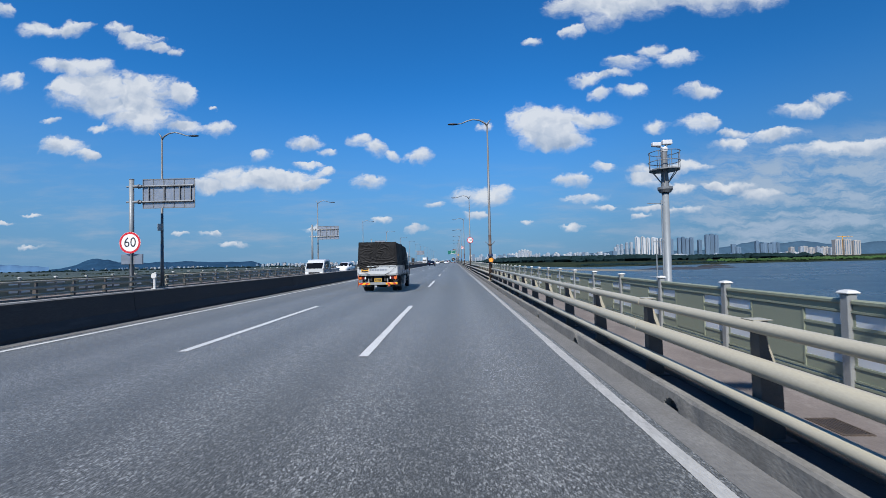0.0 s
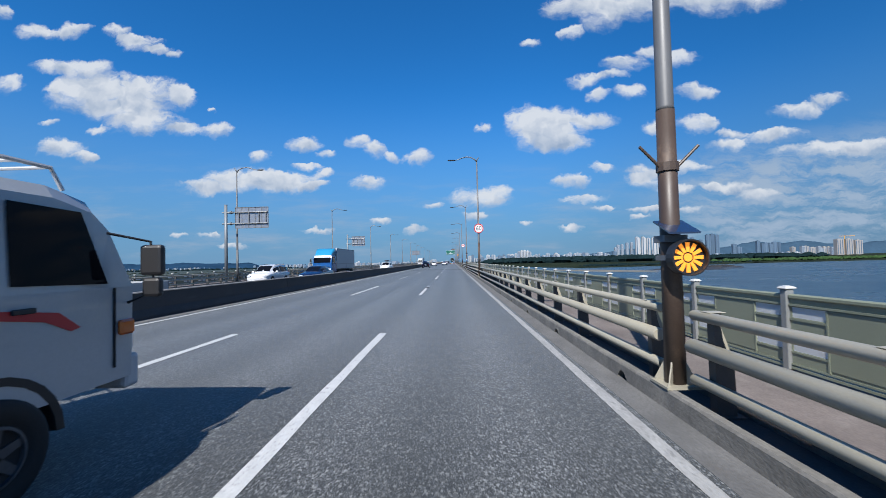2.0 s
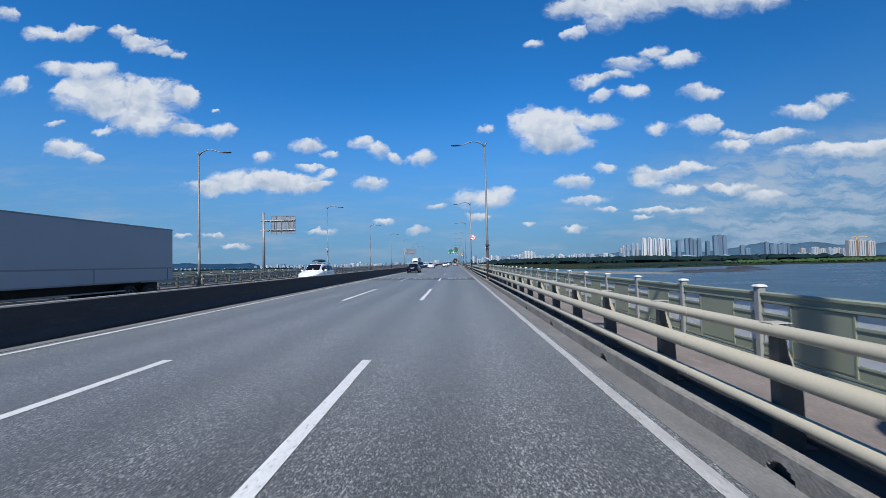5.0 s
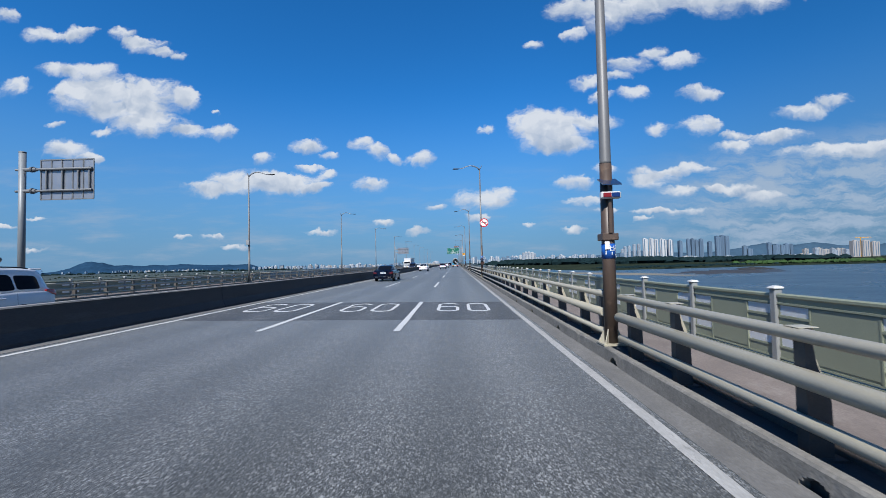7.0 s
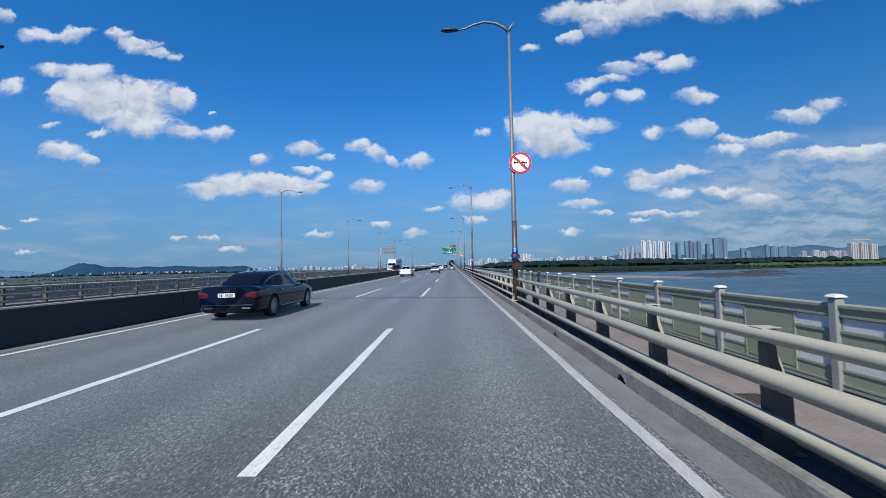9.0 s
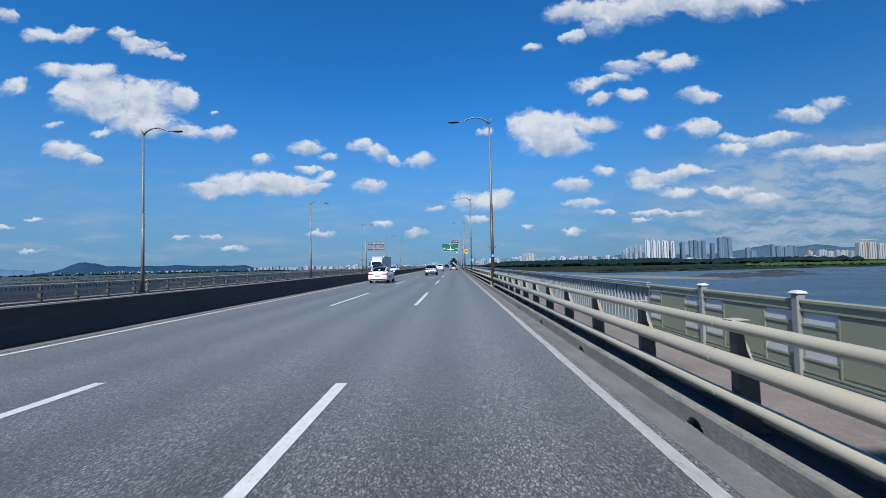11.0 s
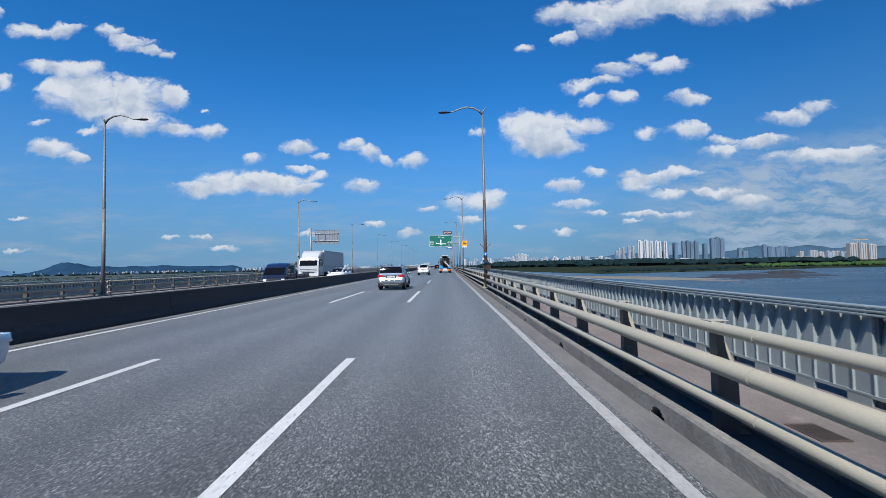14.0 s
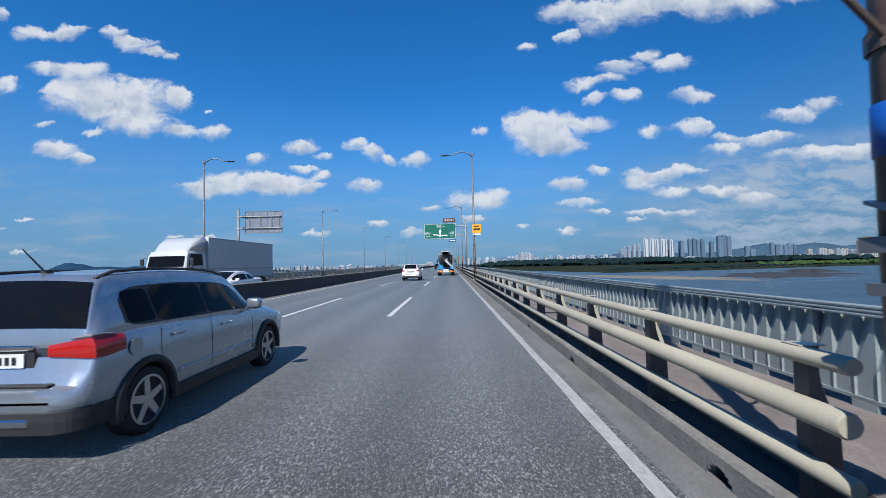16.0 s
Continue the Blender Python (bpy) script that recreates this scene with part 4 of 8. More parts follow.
def car(name, at, W, lower, upper, cut, wheels, body_mat, label, category, glass, lamps, trims=(), plate=None, spokes=5, tyre=(0.33, 0.21), clad=None, mirror=None, roof_rails=False, rz=0, group="", handles=(), scale=1.0, rim_r=0.70, rear_y=0.0):
    """A car from its rear (y = 0) forward; rear_y is where the tail lamps begin.
    lower: rows (y, half width low, half width high, z low, z shoulder, z top); upper: rows (y, half width at belt, half width at roof, z belt, z roof)."""
    c = thing(name, at, label, category, group, rz=rz)
    lo = lerp_list(lower, 72)
    up = lerp_list(upper, 44)
    bm = bmesh.new()
    rings = []
    for y, wl, wh, z0, zs, zt in lo:
        half = [(0.0, z0), (wl * 0.8, z0), (wl, z0 + 0.06), (wh * 0.992, z0 + 0.20), (wh, (z0 + zs) / 2 + 0.06), (wh * 0.985, zs - 0.05), (wh * 0.955, zs), (wh * 0.80, zs + (zt - zs) * 0.72), (wh * 0.5, zs + (zt - zs) * 0.95), (0.0, zt)]
        rings.append([(x, y, z) for x, z in half] + [(-x, y, z) for x, z in reversed(half[1:-1])])
    loft(bm, rings)
    body = part("body", bm, body_mat, c, smooth=True)
    cutters = []
    for y in wheels:
        for s in (1, -1):
            bm = bmesh.new()
            disc(bm, (s * W / 2, y, tyre[0] + 0.01), cut, 0.62, 28, "x")
            me = bpy.data.meshes.new("cutter")
            bm.to_mesh(me)
            bm.free()
            me.materials.append(M_BLACK)
            k = new("cutter", me)
            k.parent = c
            cutters.append(k)
    bpy.context.view_layer.update()
    carve(body, cutters)
    body.data.shade_smooth()
    body.data.set_sharp_from_angle(angle=radians(38))
    # cabin
    bm = bmesh.new()
    rings = []

    def cabin(y):
        return at_key(up, y)

    def flank(y, f, off=0.0):
        wb, wr, zb, zt = cabin(y)
        x = wb + (wr - wb) * f
        z = zb + (max(zt - 0.10, zb) - zb) * f
        return Vector((x + off, y, z))

    def crown(y, fx, off=0.0):
        wb, wr, zb, zt = cabin(y)
        x = fx * wr
        return Vector((x, y, zt + 0.035 * (1 - fx * fx) * min(1, (zt - zb) / 0.3) + off))

    for y, wb, wr, zb, zt in up:
        e = min(1, max(0, (zt - zb) / 0.2))
        half = [(wb * 0.9, zb - 0.10), (wb, zb)] + [(wb + (wr - wb) * f, zb + (max(zt - 0.10, zb) - zb) * f) for f in (0.33, 0.66, 1.0)]
        half += [(wr * 0.985, zt - 0.04 * e), (wr * 0.94, zt - 0.005), (wr * 0.7, zt + 0.018 * e), (0.0, zt + 0.035 * e)]
        rings.append([(x, y, z) for x, z in half] + [(-x, y, z) for x, z in reversed(half[:-1])])
    loft(bm, rings)
    part("cabin", bm, body_mat, c, "roof and pillars", smooth=True)
    # side windows
    for a, b, f0, f1 in glass["side"]:
        for s in (1, -1):
            bm = bmesh.new()
            rows = []
            for i in range(17):
                y = a + (b - a) * i / 16
                e = max(0.0, 1 - min(i, 16 - i) / 2.5)
                cut_ = (f1 - f0) * 0.16 * (1 - math.sqrt(max(0.0, 1 - e * e)))
                rows.append([(s * p.x, p.y, p.z) for p in (flank(y, f0 + cut_ * 0.6 + (f1 - f0 - cut_ * 1.6) * j / 4, 0.005) for j in range(5))])
            loft(bm, rows, closed=False)
            part("side_window", bm, M_GLASS, c, "dark tinted side window", smooth=True)
    for nm, (a, b, k0, k1) in (("rear_window", glass["rear"]), ("windscreen", glass["front"])):
        bm = bmesh.new()
        rows = []
        for i in range(9):
            y = a + (b - a) * i / 8
            k = k0 + (k1 - k0) * i / 8
            d = (cabin(y + 0.02)[3] - cabin(y - 0.02)[3]) / 0.04
            nrm = Vector((0, -d, 1)).normalized() * 0.007
            rows.append([tuple(crown(y, k * j / 6) + nrm) for j in range(-6, 7)])
        loft(bm, rows, closed=False)
        part(nm, bm, M_GLASS, c, "dark tinted glass", smooth=True)
    for a, b, f0, f1 in glass.get("band", ()):
        for s in (1, -1):
            bm = bmesh.new()
            rows = []
            for i in range(25):
                y = a + (b - a) * i / 24
                e = max(0.0, 1 - min(i, 24 - i) / 3.0)
                cut_ = (f1 - f0) * 0.3 * (1 - math.sqrt(max(0.0, 1 - e * e)))
                rows.append([(s * p.x, p.y, p.z) for p in (flank(y, f0 + cut_ * 0.4 + (f1 - f0 - cut_ * 1.4) * j / 4, 0.0025) for j in range(5))])
            loft(bm, rows, closed=False)
            part("window_surround", bm, M_TRIM, c, "black pillars and window surround", smooth=True)
    if "line" in glass:
        a, b, r = glass["line"]
        for s in (1, -1):
            bm = bmesh.new()
            top = [flank(a + (b - a) * i / 24, 0.97, 0.010) for i in range(25)]
            low_ = [flank(a + (b - a) * i / 24, 0.02, 0.010) for i in range(25)]
            tube(bm, [(s * p.x, p.y, p.z) for p in top], r, 6)
            tube(bm, [(s * p.x, p.y, p.z) for p in low_], r, 6)
            part("window_trim", bm, M_CHROME, c, "bright chrome window trim", smooth=True)

    def width(y, z):
        r = at_key(lo, y)
        return float(np.interp(z, [r[2], r[2] + 0.2, (r[2] + r[3]) / 2 + 0.06, r[3] - 0.05, r[3]], [r[0], r[1] * 0.992, r[1], r[1] * 0.985, r[1] * 0.955]))

    # tail and head lamps wrap round the corners; an outline gives (share of the way, low, high)
    for nm, mat, end, xa, yb, z0, z1, *outline in lamps:
        for s in (1, -1):
            bm = bmesh.new()
            L = lower[-1][0]
            rings = []
            n = 22
            prof = outline[0] if outline else [(0, z0, z1), (1, z0, z1 + (0.25 * (z1 - z0) if nm == "tail_lamp" else 0.0))]
            fs = [p[0] for p in prof]
            for g in (0.0, 0.08, 0.35, 0.65, 0.92, 1.0):
                path, inner = [], []
                swell = 0.013 * math.sin(math.pi * (0.12 + 0.76 * g))
                for i in range(n + 1):
                    f = i / n
                    lo_z, hi_z = (float(np.interp(f, fs, [p[c] for p in prof])) for c in (1, 2))
                    z = lo_z + (hi_z - lo_z) * g
                    k = max(0.0, (f - 0.35) / 0.65)
                    y = rear_y * (end == "rear") + yb * k ** 1.6
                    yy = y if end == "rear" else L - y
                    wide = width(yy + (0.04 if end == "rear" else -0.04), z)
                    x = xa + (wide - xa) * min(1.0, f / 0.45) ** 0.9 if f < 0.45 else wide
                    d = swell * (1 if end == "rear" else -1)
                    path.append((s * (x + swell * min(1.0, f * 1.6)), yy - d * (1 - k), z))
                    inner.append((s * (x * 0.93), yy + (0.06 if end == "rear" else -0.06), z))
                rings.append(path + inner[::-1])
            loft(bm, rings)
            o = part(nm, bm, mat, c, {"tail_lamp": "red tail lamp", "head_lamp": "clear head lamp"}.get(nm, ""), smooth=True)
            o.data.set_sharp_from_angle(angle=radians(40))
    for nm, mat, x0, x1, y0, y1, z0, z1, lab in trims:
        bm = bmesh.new()
        box(bm, x0, x1, y0, y1, z0, z1, min(0.012, abs(x1 - x0) / 4, abs(y1 - y0) / 4, abs(z1 - z0) / 4))
        part(nm, bm, mat, c, lab)
    if clad:
        for y in wheels:
            for s in (1, -1):
                bm = bmesh.new()
                rows = []
                for i in range(17):
                    a = math.pi * (-0.08 + 1.16 * i / 16)
                    u = Vector((0, math.cos(a), math.sin(a)))
                    x = W / 2
                    cc = Vector((s * (x - 0.03), y, tyre[0] + 0.01))
                    rows.append([tuple(cc + u * rr + Vector((s * dx, 0, 0))) for rr, dx in ((cut - 0.02, -0.06), (cut - 0.015, 0.042), (cut + clad, 0.036), (cut + clad + 0.005, -0.02))])
                loft(bm, rows, closed=False)
                part("arch_trim", bm, M_TRIM, c, "black wheel-arch trim", smooth=True)
    for y in wheels:
        for s in (1, -1):
            wheel(c, s * (W / 2 - tyre[1] / 2 - 0.015), y, tyre[0], tyre[1], s, spokes, rim_r)
    if mirror:
        for s in (1, -1):
            bm = bmesh.new()
            y, z, x = mirror
            box(bm, s * x, s * (x + 0.20), y - 0.06, y + 0.09, z - 0.02, z + 0.13, 0.035, 2)
            tube(bm, [(s * (x - 0.06), y + 0.05, z - 0.04), (s * (x + 0.06), y + 0.02, z + 0.02)], 0.025, 6)
            part("wing_mirror", bm, body_mat, c, "wing mirror", smooth=True)
    for y, z in handles:
        for s in (1, -1):
            bm = bmesh.new()
            x = width(y, z)
            box(bm, s * (x + 0.005), s * (x + 0.035), y - 0.10, y + 0.10, z - 0.016, z + 0.016, 0.008)
            part("door_handle", bm, body_mat if body_mat is not P_BLACK else M_CHROME, c, "door handle")
    if roof_rails:
        for s in (1, -1):
            bm = bmesh.new()
            a, b = roof_rails
            pts = [crown(a + (b - a) * i / 10, 0.90) for i in range(11)]
            tube(bm, [(s * p.x, p.y, p.z + (0.024 if 0 < i < 10 else 0.0)) for i, p in enumerate(pts)], 0.018, 6)
            part("roof_rail", bm, M_DARK, c, "dark roof rail", smooth=True)
    if plate:
        plate_bars(c, 0, *plate, M_PLATE)
    c.scale = (scale, scale, scale)
    return c


def seams(c, rows, lower):
    """Thin dark door gaps that follow the body sides: (y, z0, z1)."""
    lo = lerp_list(lower, 40)
    for y, z0, z1, *_ in rows:
        r = at_key(lo, y)
        for s in (1, -1):
            bm = bmesh.new()
            ring = []
            for i in range(10):
                z = z0 + (z1 - z0) * i / 9
                x = float(np.interp(z, [r[2], r[2] + 0.06, r[2] + 0.2, (r[2] + r[3]) / 2 + 0.06, r[3] - 0.05, r[3]], [r[0] * 0.97, r[0], r[1] * 0.992, r[1], r[1] * 0.985, r[1] * 0.955])) + 0.003
                ring.append([(s * x, y - 0.003, z), (s * x, y + 0.003, z), (s * (x - 0.012), y + 0.003, z), (s * (x - 0.012), y - 0.003, z)])
            loft(bm, ring)
            part("door_gap", bm, M_CHAR, c, "thin dark door gap")


# silver people-carrier
MPV_LOW = [(0.0, 0.60, 0.66, 0.36, 0.60, 0.645), (0.05, 0.70, 0.765, 0.31, 0.63, 0.66), (0.13, 0.77, 0.835, 0.29, 0.655, 0.67), (0.185, 0.80, 0.86, 0.28, 0.69, 0.70), (0.20, 0.805, 0.862, 0.28, 1.00, 1.03), (0.26, 0.82, 0.875, 0.27, 1.035, 1.055), (0.45, 0.845, 0.905, 0.25, 1.05, 1.07), (0.77, 0.86, 0.918, 0.22, 1.06, 1.08), (2.07, 0.86, 0.912, 0.21, 1.02, 1.04),
           (3.07, 0.86, 0.905, 0.21, 0.99, 1.04), (3.42, 0.85, 0.90, 0.22, 0.96, 1.06), (3.97, 0.83, 0.88, 0.24, 0.88, 0.98), (4.35, 0.74, 0.80, 0.28, 0.76, 0.84), (4.50, 0.60, 0.66, 0.34, 0.66, 0.70)]
MPV_UP = [(0.205, 0.81, 0.79, 1.00, 1.02), (0.26, 0.845, 0.775, 1.03, 1.24), (0.36, 0.86, 0.74, 1.05, 1.48), (0.46, 0.865, 0.71, 1.05, 1.565), (0.66, 0.875, 0.69, 1.05, 1.60), (1.47, 0.88, 0.69, 1.03, 1.62), (2.37, 0.875, 0.68, 1.01, 1.575), (2.77, 0.87, 0.66, 1.0, 1.48), (3.27, 0.85, 0.64, 0.99, 1.20), (3.59, 0.80, 0.62, 0.98, 1.0)]
mpv = car("car", (-3.66, 205.30, zr(-3.66) - 0.004), 1.836, MPV_LOW, MPV_UP, 0.375, (0.80, 3.56), P_SILVER, "silver people-carrier with tinted windows and black arch trims", "car",
          {"side": [(0.62, 0.98, 0.16, 0.86), (1.01, 1.90, 0.12, 0.90), (1.94, 2.84, 0.12, 0.90), (2.87, 3.17, 0.12, 0.84)], "band": [(0.58, 3.22, 0.09, 0.93)], "rear": (0.235, 0.405, 0.97, 0.93), "front": (2.65, 3.49, 0.86, 0.95)},
          [("tail_lamp", M_LAMP_RB, "rear", 0.46, 0.30, 0.89, 1.02, [(0.0, 0.895, 0.995), (0.25, 0.885, 1.03), (0.42, 0.875, 1.055), (0.7, 0.875, 1.06), (1.0, 0.90, 1.045)]),
           ("tail_lamp_top", M_LAMP_C, "rear", 0.66, 0.20, 1.05, 1.08, [(0.0, 1.045, 1.058), (0.35, 1.058, 1.085), (0.75, 1.062, 1.088), (1.0, 1.055, 1.068)]),
           ("head_lamp", M_LAMP_W, "front", 0.42, 0.55, 0.68, 0.80)],
          [("skid_plate", M_CHROME, -0.50, 0.50, -0.03, 0.02, 0.36, 0.43, "silver skid plate"),
           ("bumper_step", M_TRIM, -0.58, 0.58, 0.06, 0.17, 0.668, 0.684, "black load-sill strip"), ("chrome_bar", M_CHROME, -0.34, 0.34, 0.17, 0.205, 0.955, 1.0, "chrome bar over the plate"),
           ("plate_recess", M_TRIM, -0.34, 0.34, 0.192, 0.205, 0.80, 0.95, "dark recess round the plate"),
           ("sill_trim", M_TRIM, 0.855, 0.925, 1.15, 3.19, 0.22, 0.36, "black sill trim"), ("sill_trim", M_TRIM, -0.925, -0.855, 1.15, 3.19, 0.22, 0.36, "black sill trim"),
           ("side_moulding", P_SILVER, 0.900, 0.925, 1.25, 3.05, 0.50, 0.53, "side moulding")],
          (0.188, 0.868, 0.52, 0.12), 5, (0.333, 0.215), 0.055, (2.89, 1.05, 0.89), (0.46, 2.70), rim_r=0.74, handles=((1.25, 0.93), (2.27, 0.90)), scale=1.0, rear_y=0.20)
seams(mpv, [(0.98, 0.72, 1.04, 0.918), (1.92, 0.42, 1.03, 0.915), (3.02, 0.42, 0.99, 0.905)], MPV_LOW)
for sg in (1, -1):
    bm = bmesh.new()
    rows = []
    for i in range(15):                       # black lower bumper that wraps the corner
        y = 0.50 * (i / 14) ** 1.6
        r = at_key(lerp_list(MPV_LOW, 72), y + 0.01)
        x = r[1] + 0.006 if i else 0.0
        rows.append([(sg * x, y - 0.012 * (1 - i / 14), 0.30), (sg * (x + 0.004), y - 0.016 * (1 - i / 14), 0.40), (sg * x, y - 0.012 * (1 - i / 14), 0.475)])
    rows.insert(1, [(sg * 0.60, -0.012, 0.30), (sg * 0.60, -0.016, 0.40), (sg * 0.60, -0.012, 0.475)])
    loft(bm, rows, closed=False)
    part("lower_bumper", bm, M_TRIM, mpv, "black lower bumper")
bm = bmesh.new()
tube(bm, [(0.0, 0.62, 1.64), (0.0, 0.40, 1.86)], [0.01, 0.006], 6)
disc(bm, (0, 0.64, 1.645), 0.05, 0.03, 12, "z")
part("aerial", bm, M_DARK, mpv, "short black aerial")
bm = bmesh.new()
disc(bm, (0.915, 0.62, 0.90), 0.085, 0.008, 20, "x")
part("fuel_flap", bm, P_SILVER, mpv, "round fuel flap")
bm = bmesh.new()
box(bm, 0.30, 0.58, 0.188, 0.2, 0.735, 0.755)
part("badge_bar", bm, M_CHROME, mpv, "small chrome badge bar")

# long black sedan
LIMO_LOW = [(0.0, 0.70, 0.78, 0.26, 0.93, 1.02), (0.06, 0.80, 0.87, 0.24, 0.97, 1.055), (0.3, 0.86, 0.93, 0.24, 0.98, 1.06), (1.1, 0.90, 0.955, 0.22, 0.98, 1.07), (2.6, 0.90, 0.955, 0.20, 0.95, 1.0),
            (3.7, 0.90, 0.95, 0.20, 0.93, 0.99), (4.3, 0.88, 0.94, 0.21, 0.88, 0.98), (4.9, 0.82, 0.88, 0.24, 0.78, 0.88), (5.12, 0.72, 0.78, 0.28, 0.70, 0.76), (5.2, 0.6, 0.66, 0.34, 0.62, 0.66)]
LIMO_UP = [(0.62, 0.82, 0.62, 1.0, 1.02), (0.95, 0.86, 0.64, 1.0, 1.16), (1.35, 0.885, 0.64, 0.99, 1.34), (1.7, 0.895, 0.64, 0.98, 1.43), (2.2, 0.90, 0.645, 0.97, 1.475), (2.8, 0.90, 0.64, 0.96, 1.455), (3.2, 0.89, 0.63, 0.95, 1.38), (3.7, 0.87, 0.62, 0.94, 1.15), (4.05, 0.84, 0.60, 0.94, 1.0)]
limo = car("car", (-6.95, 130.23, zr(-6.95) - 0.004), 1.915, LIMO_LOW, LIMO_UP, 0.40, (1.15, 4.31), P_BLACK, "long glossy black saloon car with chrome window trim", "car",
           {"side": [(1.12, 1.38, 0.12, 0.86), (1.42, 2.35, 0.08, 0.90), (2.42, 3.62, 0.08, 0.90)], "rear": (0.74, 1.62, 0.92, 0.88), "front": (3.0, 3.92, 0.88, 0.95), "line": (1.0, 3.75, 0.012)},
           [("tail_lamp", M_LAMP_R, "rear", 0.56, 0.36, 0.72, 0.86, [(0.0, 0.725, 0.80), (0.2, 0.715, 0.86), (0.5, 0.72, 0.89), (0.8, 0.76, 0.90), (1.0, 0.82, 0.895)]), ("tail_lamp_line", M_CHROME, "rear", 0.55, 0.36, 0.70, 0.712, [(0.0, 0.705, 0.716), (0.5, 0.695, 0.708), (1.0, 0.79, 0.80)]), ("head_lamp", M_LAMP_W, "front", 0.45, 0.5, 0.62, 0.74)],
           [("bumper_trim", M_CHROME, -0.80, 0.80, -0.02, 0.02, 0.475, 0.495, "thin chrome bumper line"), ("exhaust", M_CHROME, 0.45, 0.72, -0.02, 0.03, 0.36, 0.42, "chrome exhaust finisher"), ("exhaust", M_CHROME, -0.72, -0.45, -0.02, 0.03, 0.36, 0.42, "chrome exhaust finisher"),
            ("sill_trim", M_CHROME, 0.93, 0.95, 1.65, 3.85, 0.30, 0.325, "chrome sill line"), ("sill_trim", M_CHROME, -0.95, -0.93, 1.65, 3.85, 0.30, 0.325, "chrome sill line"),
            ("badge_bars", M_CHROME, -0.09, 0.09, -0.008, 0.02, 0.885, 0.93, "small chrome badge")],
           (-0.012, 0.78, 0.52, 0.12), 18, (0.345, 0.235), None, (3.62, 0.98, 0.92), handles=((1.75, 0.86), (2.85, 0.84)), scale=1.02)
seams(limo, [(2.38, 0.36, 0.95, 0.955), (3.55, 0.36, 0.93, 0.952), (1.45, 0.72, 0.97, 0.956)], LIMO_LOW)
bm = bmesh.new()
loft(bm, [[(x, 1.62 + a, 1.45 + z) for a, z in ((0, 0), (0.16, 0.015), (0.02, 0.075))] for x in (-0.02, 0.02)])
part("aerial", bm, M_DARK, limo, "small black shark-fin aerial")

# white saloon
SED_LOW = [(0.0, 0.68, 0.76, 0.28, 0.92, 1.00), (0.06, 0.76, 0.84, 0.25, 0.96, 1.035), (0.28, 0.82, 0.89, 0.24, 0.97, 1.05), (1.0, 0.86, 0.915, 0.21, 0.97, 1.04), (2.4, 0.86, 0.915, 0.20, 0.93, 0.98),
           (3.4, 0.86, 0.91, 0.20, 0.90, 0.97), (4.0, 0.84, 0.89, 0.21, 0.84, 0.94), (4.55, 0.78, 0.83, 0.24, 0.74, 0.82), (4.76, 0.68, 0.74, 0.28, 0.66, 0.71), (4.85, 0.55, 0.6, 0.34, 0.58, 0.62)]
SED_UP = [(0.45, 0.78, 0.60, 0.99, 1.01), (0.8, 0.82, 0.61, 0.98, 1.16), (1.2, 0.85, 0.61, 0.97, 1.33), (1.6, 0.86, 0.61, 0.96, 1.42), (2.1, 0.865, 0.615, 0.95, 1.45), (2.6, 0.86, 0.61, 0.94, 1.42), (3.0, 0.85, 0.60, 0.93, 1.32), (3.5, 0.83, 0.58, 0.92, 1.10), (3.8, 0.80, 0.56, 0.92, 0.97)]


def saloon(at, mat, label, rz=0, scale=1.0, glass_line=True):
    g = {"side": [(0.98, 1.85, 0.10, 0.88), (1.92, 3.35, 0.08, 0.90)], "rear": (0.56, 1.52, 0.90, 0.88), "front": (2.75, 3.68, 0.88, 0.95)}
    if glass_line:
        g["line"] = (0.95, 3.4, 0.009)
    c = car("car", at, 1.83, SED_LOW, SED_UP, 0.375, (1.06, 3.855), mat, label, "car", g,
            [("tail_lamp", M_LAMP_RB, "rear", 0.40, 0.45, 0.76, 0.885, [(0.0, 0.79, 0.855), (0.3, 0.77, 0.875), (0.6, 0.775, 0.905), (0.85, 0.84, 0.925), (1.0, 0.895, 0.92)]), ("head_lamp", M_LAMP_W, "front", 0.40, 0.55, 0.60, 0.71)],
            [("bumper_trim", M_TRIM, -0.66, 0.66, -0.028, 0.06, 0.31, 0.40, "black lower bumper"), ("reflector", M_LAMP_R, 0.45, 0.70, -0.012, 0.02, 0.50, 0.525, "red reflector strip"), ("reflector", M_LAMP_R, -0.70, -0.45, -0.012, 0.02, 0.50, 0.525, "red reflector strip"),
             ("badge", M_DARK, -0.06, 0.06, -0.012, 0.01, 0.84, 0.885, "small dark badge")],
            (-0.012, 0.70, 0.52, 0.12), 5, (0.325, 0.215), None, (3.3, 0.95, 0.88), rz=rz, handles=((1.45, 0.85), (2.5, 0.82)), scale=scale, group="saloons")
    seams(c, [(1.9, 0.36, 0.93, 0.915), (3.15, 0.36, 0.90, 0.912), (1.18, 0.7, 0.95, 0.916)], SED_LOW)
    return c


saloon((-6.98, 178.84, zr(-6.98) - 0.004), P_WHITE, "white saloon car with dark tinted windows", 0, 1.02)

